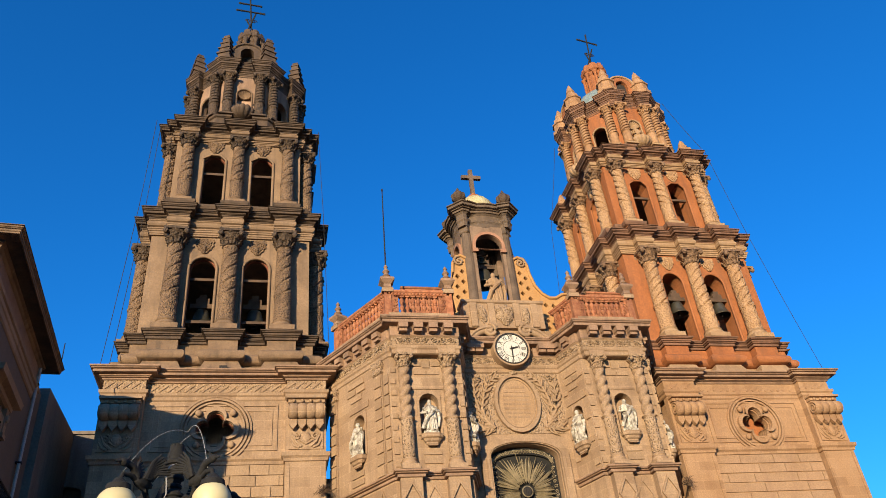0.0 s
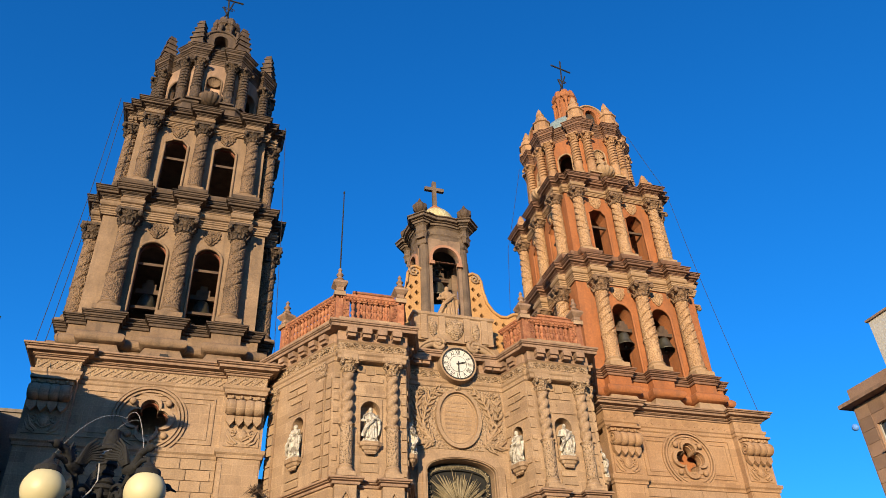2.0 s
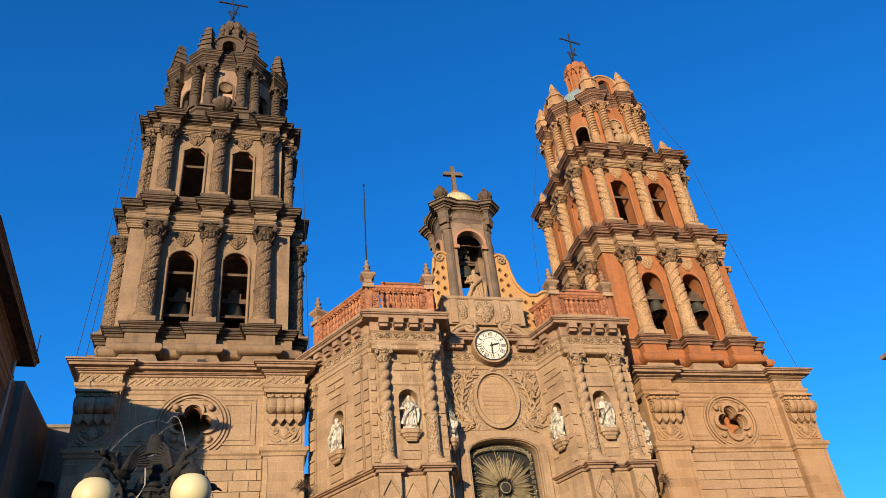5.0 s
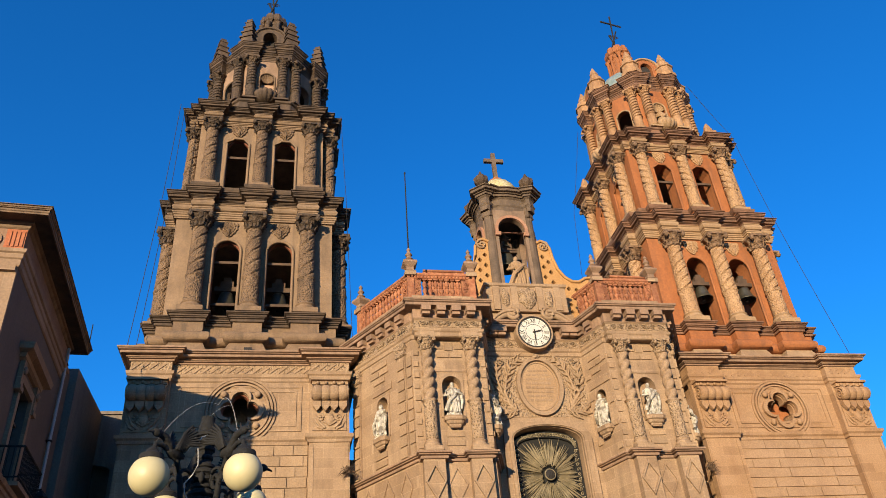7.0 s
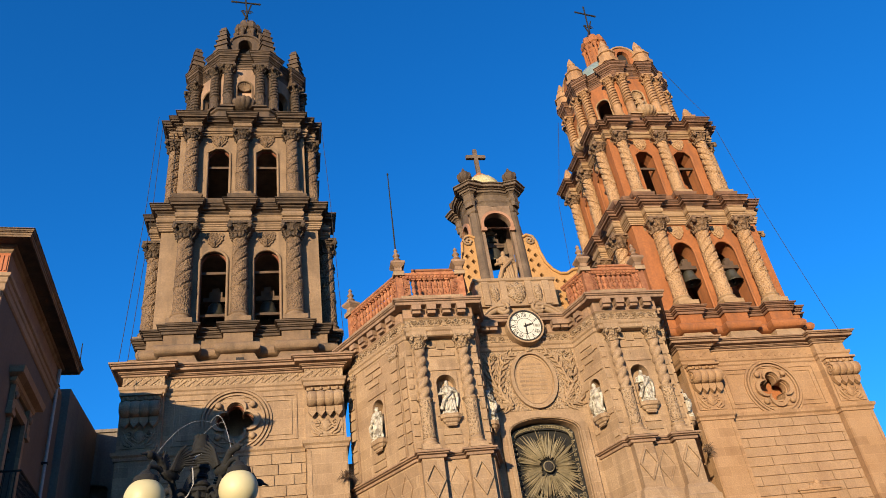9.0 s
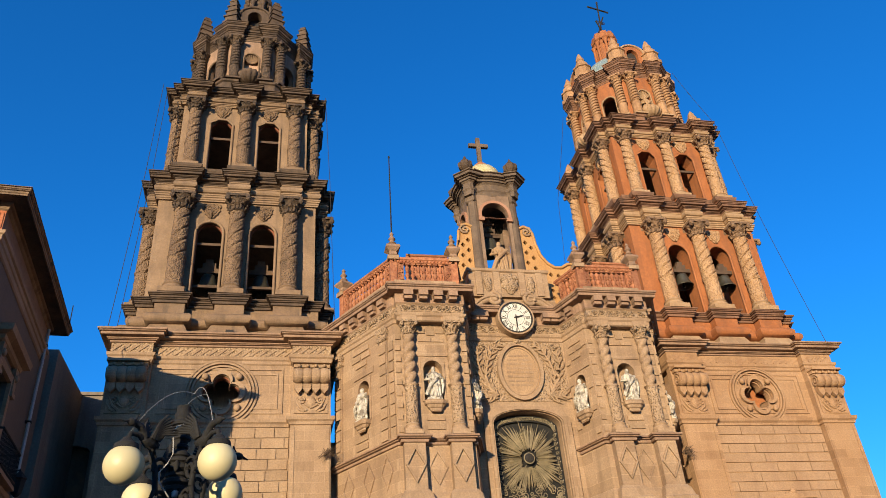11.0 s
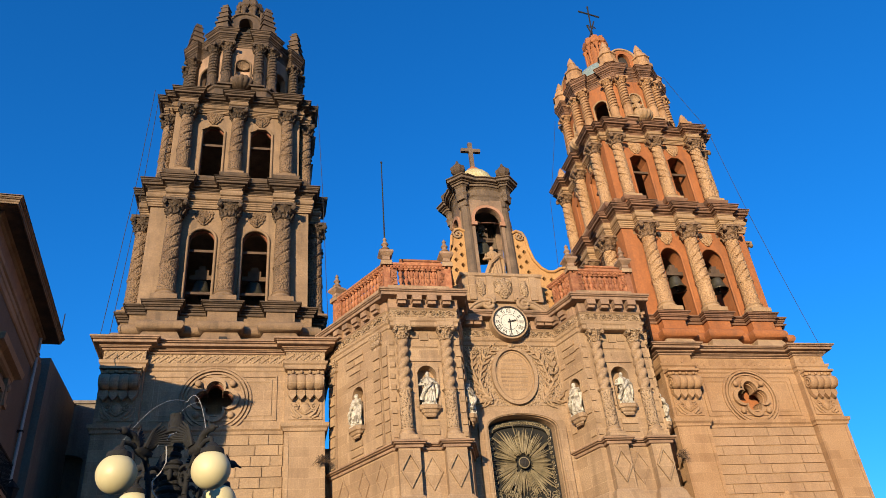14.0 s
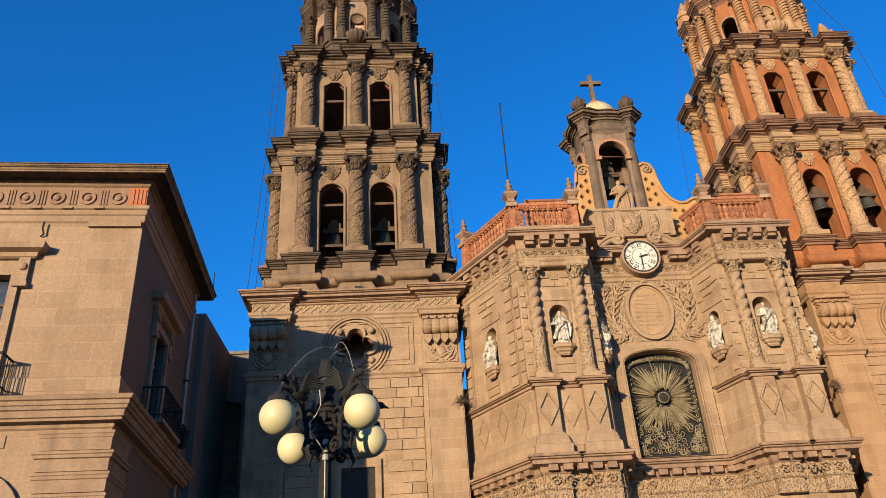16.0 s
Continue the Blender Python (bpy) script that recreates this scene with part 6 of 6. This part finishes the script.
hl = thing("wall_lantern", tuple(HM @ Vector((0.3, 7.2, 9.6))), "small dark lantern bracketed to the shaded house side", "lantern")
part("lantern_body", moved(turned([(0.06, 9.2), (0.16, 9.3), (0.22, 9.75), (0.26, 9.8), (0.05, 10.05)], 6), HM @ Matrix.Translation((0.35, 7.2, 0))), IRON, hl)
part("lantern_arm", moved(tube([(0, 7.2, 10.0), (0.35, 7.2, 10.1)], 0.03, 6), HM), IRON, hl)

# dark wall that closes the gap to the church
link = thing("link_building", (-19.5, 36, 0), "plain dark stone building closing the gap beside the tower", "building")
part("wall", plate([(-24, 0), (-17.2, 0), (-17.2, 15.85), (-24, 15.85)], [arch(-19.4, 0.85, 9.6, 13.2, 0.25)], 0.5, Matrix.Translation((0, 36.0, 0))), DULL_WALL, link)
part("blind_door", box(-20.3, -18.5, 36.35, 36.45, 9.5, 13.6), WOOD, link)
part("wall_cap", box(-24, -17.2, 35.9, 36.6, 15.853, 16.0), DULL_WALL, link)
part("door_surround", ring_plate(arch(-19.4, 1.05, 9.55, 13.25, 0.4), arch(-19.4, 0.86, 9.56, 13.2, 0.26), 0.1, Matrix.Translation((0, 35.9, 0))), DULL_WALL, link)
part("side_wall", plate([(0, 0), (5.0, 0), (5.0, 15.85), (0, 15.85)], [], 0.4, pose(-19.3, 31.0, 0, 0, 0, 90)), DULL_WALL, link)
part("band", box(-24, -17.2, 35.88, 35.99, 9.2, 9.4), DULL_WALL, link)

# ---- office block across the square ----
block = thing("office_block", (34, 20, 0), "brown stone-clad office block with square windows", "building")
KX = 30.9
win_z = (1.0, 4.4, 7.8, 11.2, 14.6, 17.9)
cols = [36.65 - 4.1 * i for i in range(9)]
part("wall", plate([(-38.0, 0), (-2.0, 0), (-2.0, 21.3), (-38.0, 21.3)], [[(-y, z), (-y + 1.75, z), (-y + 1.75, z + 1.75), (-y, z + 1.75)] for y in cols for z in win_z], 0.4, pose(KX, 0, 0, 0, 0, -90)), BROWN_HOUSE, block)
part("end_wall", box(KX + 0.01, KX + 16, 37.6, 38.0, 0, 21.3), BROWN_HOUSE, block)
part("back_wall", box(KX + 2.5, KX + 16, 2, 37.59, 0, 21.2), BROWN_HOUSE, block)
part("eave", box(KX - 0.75, KX + 16, 2, 38.5, 21.3, 21.55), LEDGE, block)
part("parapet", box(KX - 0.1, KX + 0.2, 2, 37.9, 21.55, 22.5), BROWN_HOUSE, block)
part("penthouse", box(33, 44, 20, 36.05, 21.56, 27.1), WHITE_WALL, block, "white rendered rooftop room")
part("penthouse_edge", box(32.85, 44.1, 19.9, 36.2, 27.1, 27.25), LEDGE, block)
for y in cols[:4]:
    for z in win_z[3:]:
        w = part("window", box(KX + 0.3, KX + 0.33, y - 1.75, y, z, z + 1.75), PANE, block, "dark square window with pale metal bars")
        part("window_frame", join(box(KX + 0.2, KX + 0.3, y - 1.75, y - 1.68, z, z + 1.75), box(KX + 0.2, KX + 0.3, y - 0.07, y, z, z + 1.75), box(KX + 0.2, KX + 0.3, y - 1.05, y - 0.98, z, z + 1.75), box(KX + 0.2, KX + 0.3, y - 1.67, y - 0.08, z + 0.6, z + 0.66)), WHITE_CABLE, w)
        part("sill", box(KX - 0.18, KX - 0.003, y - 1.85, y + 0.1, z - 0.12, z), LEDGE, w)
clad = data_of("cladding_panel", box(-0.03, 0.0, -0.56, 0.56, -0.4, 0.4), BROWN_HOUSE)
for i in range(7):
    for j in range(9):
        y, z = 37.35 - i * 1.17, 14.0 + j * 0.84
        if not any(yy - 1.75 - 0.56 < y < yy + 0.56 and zz - 0.4 < z < zz + 2.15 for yy in cols for zz in win_z):
            part("cladding_panel", clad, None, block, at=pose(KX - 0.003, y, z))
# pale day moon, far beyond the block
single("moon", ball((1039.4, 965.1, 466.3), 5.8, n=20), MOON, "pale daytime moon low in the blue sky", "moon", kind="structure", smooth=60)

# ---- street lamp in the square ----
LX, LY = -11.6, 8.25
lamp = thing("street_lamp", (LX, LY, 0), "ornate black iron street lamp with four cream globes", "street lamp")
lt = Matrix.Translation((LX, LY, 0))
part("base", moved(turned([(0.34, 0), (0.34, 0.12), (0.26, 0.2), (0.22, 0.6), (0.26, 0.7), (0.12, 0.9)], 16), lt), IRON, lamp, smooth=40)
part("pole", moved(turned([(0.085, 0.85), (0.066, 3.66)], 20, lambda r, a, z: r * (1 - 0.07 * (0.5 + 0.5 * math.cos(10 * a)))), lt), IRON, lamp, smooth=40)
head_rows = [(0.07, 3.6)]
for z, r in ((3.62, 0.11), (3.69, 0.13), (3.76, 0.1), (3.83, 0.125), (3.9, 0.14), (3.97, 0.12), (4.04, 0.145), (4.11, 0.15), (4.18, 0.11), (4.27, 0.085), (4.36, 0.1), (4.44, 0.115)):
    head_rows += [(r * 0.8, z), (r, z + 0.012), (r, z + 0.04), (r * 0.8, z + 0.055)]
head_rows += [(0.1, 4.5), (0.06, 4.53)]
part("lamp_head", moved(turned(head_rows, 20), lt), IRON, lamp, smooth=40)
part("finial_cup", moved(turned([(0.06, 4.52), (0.1, 4.53), (0.105, 4.56), (0.085, 4.58), (0.09, 4.64), (0.07, 4.7), (0.075, 4.74), (0.05, 4.75), (0.045, 4.6)], 10), lt), IRON, lamp, smooth=40)
for k in range(8):
    a = radians(45 * k)
    for z, r in ((4.06, 0.14), (3.84, 0.09)):
        part("head_leaf", moved(ball((r * math.cos(a), r * math.sin(a), z), 0.03, 0.03, 0.06, 6), lt), IRON, lamp, smooth=60)
GLOBES = ((-0.42, -0.62, 3.93), (0.43, -0.62, 3.95), (-0.43, 0.62, 3.93), (0.466, 0.34, 3.9))
for i, (gx, gy, gz) in enumerate(GLOBES):
    rot = math.degrees(math.atan2(gy, gx))
    ln = math.hypot(gx, gy)
    m = lt @ pose(0, 0, gz, 0, 0, rot)
    arm = part("arm", moved(tube([(0.09, 0, -0.16), (0.2, 0, -0.24), (0.3, 0, -0.12), (0.33, 0, 0.08), (0.42, 0, 0.24), (ln - 0.14, 0, 0.33), (ln - 0.03, 0, 0.32), (ln, 0, 0.22)], 0.032, 8, 0.022), m), IRON, lamp, smooth=60)
    part("arm_scroll", moved(tube(spiral(0.26, 0.06, 0.13, 1.5, 2.4, -1, 22), 0.02, 6), m), IRON, arm, smooth=60)
    part("arm_scroll", moved(tube(spiral(0.2, -0.22, 0.09, 1.4, 0.5, 1, 18), 0.02, 6), m), IRON, arm, smooth=60)
    part("arm_leaf", moved(tube([(0.3, 0, -0.14), (0.36, 0, -0.26), (0.3, 0, -0.36)], 0.028, 6, 0.012), m), IRON, arm, smooth=60)
    beast = [ball((0.44, 0, 0.3), 0.13, 0.055, 0.065, 10, 0.3, i), tube([(0.52, 0, 0.33), (0.6, 0, 0.42), (0.69, 0, 0.43)], 0.045, 8, 0.032), ball((0.72, 0, 0.43), 0.06, 0.035, 0.042, 8), tube([(0.76, 0, 0.43), (0.84, 0, 0.41)], 0.018, 6, 0.008), tube([(0.68, 0, 0.46), (0.64, 0, 0.53)], 0.016, 5, 0.006)]
    body = part("winged_ornament", moved(join(*beast), m), IRON, lamp, "cast iron winged creature on the lamp arm", smooth=60)
    for s in (-1, 1):
        for f in range(8):
            b = radians(96 + 8 * f)
            n = 0.27 - 0.012 * f
            feather = tube([(0.47 - 0.012 * f, s * 0.05, 0.32), (0.45 + 0.55 * n * math.cos(b), s * 0.1, 0.33 + 0.62 * n * math.sin(b)), (0.43 + n * math.cos(b + 0.12), s * (0.13 + 0.006 * f), 0.33 + 0.95 * n * math.sin(b + 0.12))], 0.024, 5, 0.01)
            part("wing_feather", moved(feather, m), IRON, body, smooth=60)
    part("globe_cap", moved(turned([(0.03, 0.27), (0.05, 0.25), (0.07, 0.22), (0.11, 0.2), (0.12, 0.15), (0.11, 0.14)], 18), lt @ Matrix.Translation((gx, gy, gz))), IRON, lamp, smooth=40)
    part("globe", moved(ball((0, 0, 0), 0.186, n=24), lt @ Matrix.Translation((gx, gy, gz))), GLOBE, lamp, "cream plastic globe", smooth=60)
wire = thing("white_cable", (LX, LY - 0.2, 3.4), "loose white cable wound about the lamp and arching above it", "cable")
part("cable", tube([(LX + 0.01, LY - 0.1, 2.2), (LX + 0.01, LY - 0.12, 3.66), (LX - 0.03, LY - 0.26, 3.72), (LX - 0.12, LY - 0.34, 3.84), (LX - 0.13, LY - 0.36, 3.93), (LX - 0.06, LY - 0.36, 4.02), (LX - 0.02, LY - 0.35, 4.12), (LX - 0.03, LY - 0.32, 4.22), (LX - 0.05, LY - 0.28, 4.36), (LX - 0.03, LY - 0.2, 4.45), (LX + 0.02, LY - 0.13, 4.5)], 0.007, 6), WHITE_CABLE, wire)


def arc(p, q, up, n=14):
    p, q = Vector(p), Vector(q)
    return [tuple(p.lerp(q, i / n) + Vector((0, 0, up * 4 * (i / n) * (1 - i / n)))) for i in range(n + 1)]


part("cable", tube(arc((LX - 0.42, LY - 0.5, 4.3), (LX + 0.1, LY - 0.1, 4.85), 0.16), 0.002, 5), WHITE_CABLE, wire)
part("cable", tube(arc((LX - 0.2, LY + 0.2, 4.45), (LX + 0.2, LY + 0.3, 5.0), 0.14), 0.0015, 5), WHITE_CABLE, wire)
part("cable", tube(arc((LX + 0.1, LY - 0.1, 4.85), (LX + 0.36, LY - 0.5, 4.32), 0.22), 0.0025, 5), WHITE_CABLE, wire)
part("cable_joint", join(*[turned([(0.03, z), (0.034, z + 0.01), (0.034, z + 0.05), (0.03, z + 0.06)], 10) for z in (0, 0.08, 0.16)]), WHITE_CABLE, wire, at=pose(LX + 0.01, LY - 0.09, 3.6))

# ---- hanging wires of the towers ----
def wire_run(pts, label):
    single("wire", tube([p for a, b in zip(pts, pts[1:]) for p in arc(a, b, -0.12 * (Vector(a) - Vector(b)).length / 6, 6)[:-1]] + [pts[-1]], 0.015, 5), BLACK, label, "cable", "tower wires")


wire_run([(-17.4, 33.3, 33.1), (-17.55, 33.1, 26.8), (-17.9, 32.3, 17.3)], "dark wire hanging down the corner of the dark tower")
wire_run([(-17.2, 33.6, 33.1), (-17.3, 33.4, 26.9), (-17.6, 32.6, 17.3)], "dark wire hanging down the corner of the dark tower")
wire_run([(-8.5, 33.4, 33.1), (-8.25, 33.1, 26.8), (-8.0, 32.6, 17.3)], "dark wire hanging down the inner corner of the dark tower")
wire_run([(15.6, 34.6, 39.3), (16.55, 33.3, 33.6), (17.0, 32.9, 26.8), (17.4, 31.7, 17.3)], "dark wire hanging from the orange tower's top")
wire_run([(9.4, 40.0, 39.4), (8.5, 41.6, 33.0), (8.3, 42.1, 27.0), (8.2, 42.2, 18)], "dark wire hanging down the inner corner of the orange tower")

# dry tufts that grow from the joints
for x, y, z, n in ((-8.35, 31.9, 11.6, 30), (7.95, 31.9, 11.5, 36)):
    blades = [tube([(x, y, z), (x + rng.uniform(-0.25, 0.25), y - rng.uniform(0.05, 0.3), z + rng.uniform(-0.05, 0.3)), (x + rng.uniform(-0.5, 0.5), y - rng.uniform(0.1, 0.45), z + rng.uniform(-0.25, 0.35))], 0.018, 4, 0.006) for _ in range(n)]
    single("dry_plant", join(*blades), WOOD, "tuft of dry weeds growing from a stone joint", "plant", "wall weeds")

# ---- stone courses of the tower feet, laid last ----
def courses(tower, cx, long):
    rows = [(6.2 + 0.452 * i) for i in range(15)]
    meshes = {}
    rr = random.Random(11 if long else 3)
    for j, z in enumerate(rows):
        x = -2.92 - (0 if j % 2 else (0.9 if long else 0.42))
        while x < 2.9:
            w = round((rr.choice((1.4, 1.8, 2.3)) if long else rr.choice((0.8, 0.95, 1.05))), 2)
            a, b = max(x, -2.92), min(x + w, 2.92)
            x += w
            if long and z < 9.1 and a < 1.2 and b > -0.73:
                a, b = (a, -0.73) if a < -0.73 else (1.2, b)
            q = round(b - a, 2)
            if q < 0.15 or (not long and a < 0.98 and b > -0.98 and z < 9.4):
                continue
            if q not in meshes:
                meshes[q] = data_of("stone", box(-q / 2 + 0.015, q / 2 - 0.015, -0.05, 0.0, 0.02 if not long else 0.04, 0.44), FOOT_PIECE if long else CANTERA_PIECE)
            part("stone", meshes[q], None, tower, at=pose(cx + (a + b) / 2, 32.347 - rr.uniform(0, 0.012), z))


courses(TOWER_DARK, -12.9, False)
courses(TOWER_ORANGE, 12.9, True)
# small door in the foot of the dark tower
door = thing("door_1", (-12.8, 32.3, 6), "dark wooden door in a carved stone frame", "door", kind="structure")
part("door_frame", ring_plate([(-13.75, 4), (-11.85, 4), (-11.85, 9.5), (-13.75, 9.5)], [(-13.5, 4.01), (-12.1, 4.01), (-12.1, 9.15), (-13.5, 9.15)], 0.14, Matrix.Translation((0, 32.2, 0))), CANTERA, door)
part("door_black_panel", box(-13.5, -12.1, 32.3, 32.346, 4, 9.15), BLACK, door)
part("door_crest", join(ball((-12.8, 32.2, 9.75), 0.7, 0.12, 0.2, 10, 0.4), ball((-12.8, 32.2, 9.95), 0.25, 0.12, 0.25, 8)), CARVED, door, smooth=60)

# deep doorway in the foot of the orange tower
door = thing("door_2", (13.135, 32.4, 4), "dark doorway with a deep stone reveal and crested hood", "door", kind="structure")
part("door_frame", ring_plate([(12.18, 4), (14.09, 4), (14.09, 9.34), (12.18, 9.34)], [(12.42, 4.01), (13.85, 4.01), (13.85, 9.06), (12.42, 9.06)], 0.1, Matrix.Translation((0, 32.247, 0))), FOOT_ORANGE, door)
# black panel added for the unlit dark inside the doorway
part("door_black_panel", box(12.43, 13.84, 32.84, 32.89, 4, 9.05), BLACK, door)
part("door_hood", band([(12.15, 32.25), (14.12, 32.25), (14.12, 32.345), (12.15, 32.345)], [(0.0, 9.35), (0.04, 9.38), (0.05, 9.45), (0.12, 9.47), (0.12, 9.55), (0.0, 9.58)]), FOOT_ORANGE, door)
part("door_crest", join(ball((13.135, 32.22, 9.6), 0.34, 0.1, 0.2, 10), ball((13.135, 32.2, 9.78), 0.18, 0.1, 0.16, 8), ball((12.8, 32.22, 9.58), 0.16, 0.08, 0.12, 8), ball((13.47, 32.22, 9.58), 0.16, 0.08, 0.12, 8)), FOOT_ORANGE, door, smooth=60)
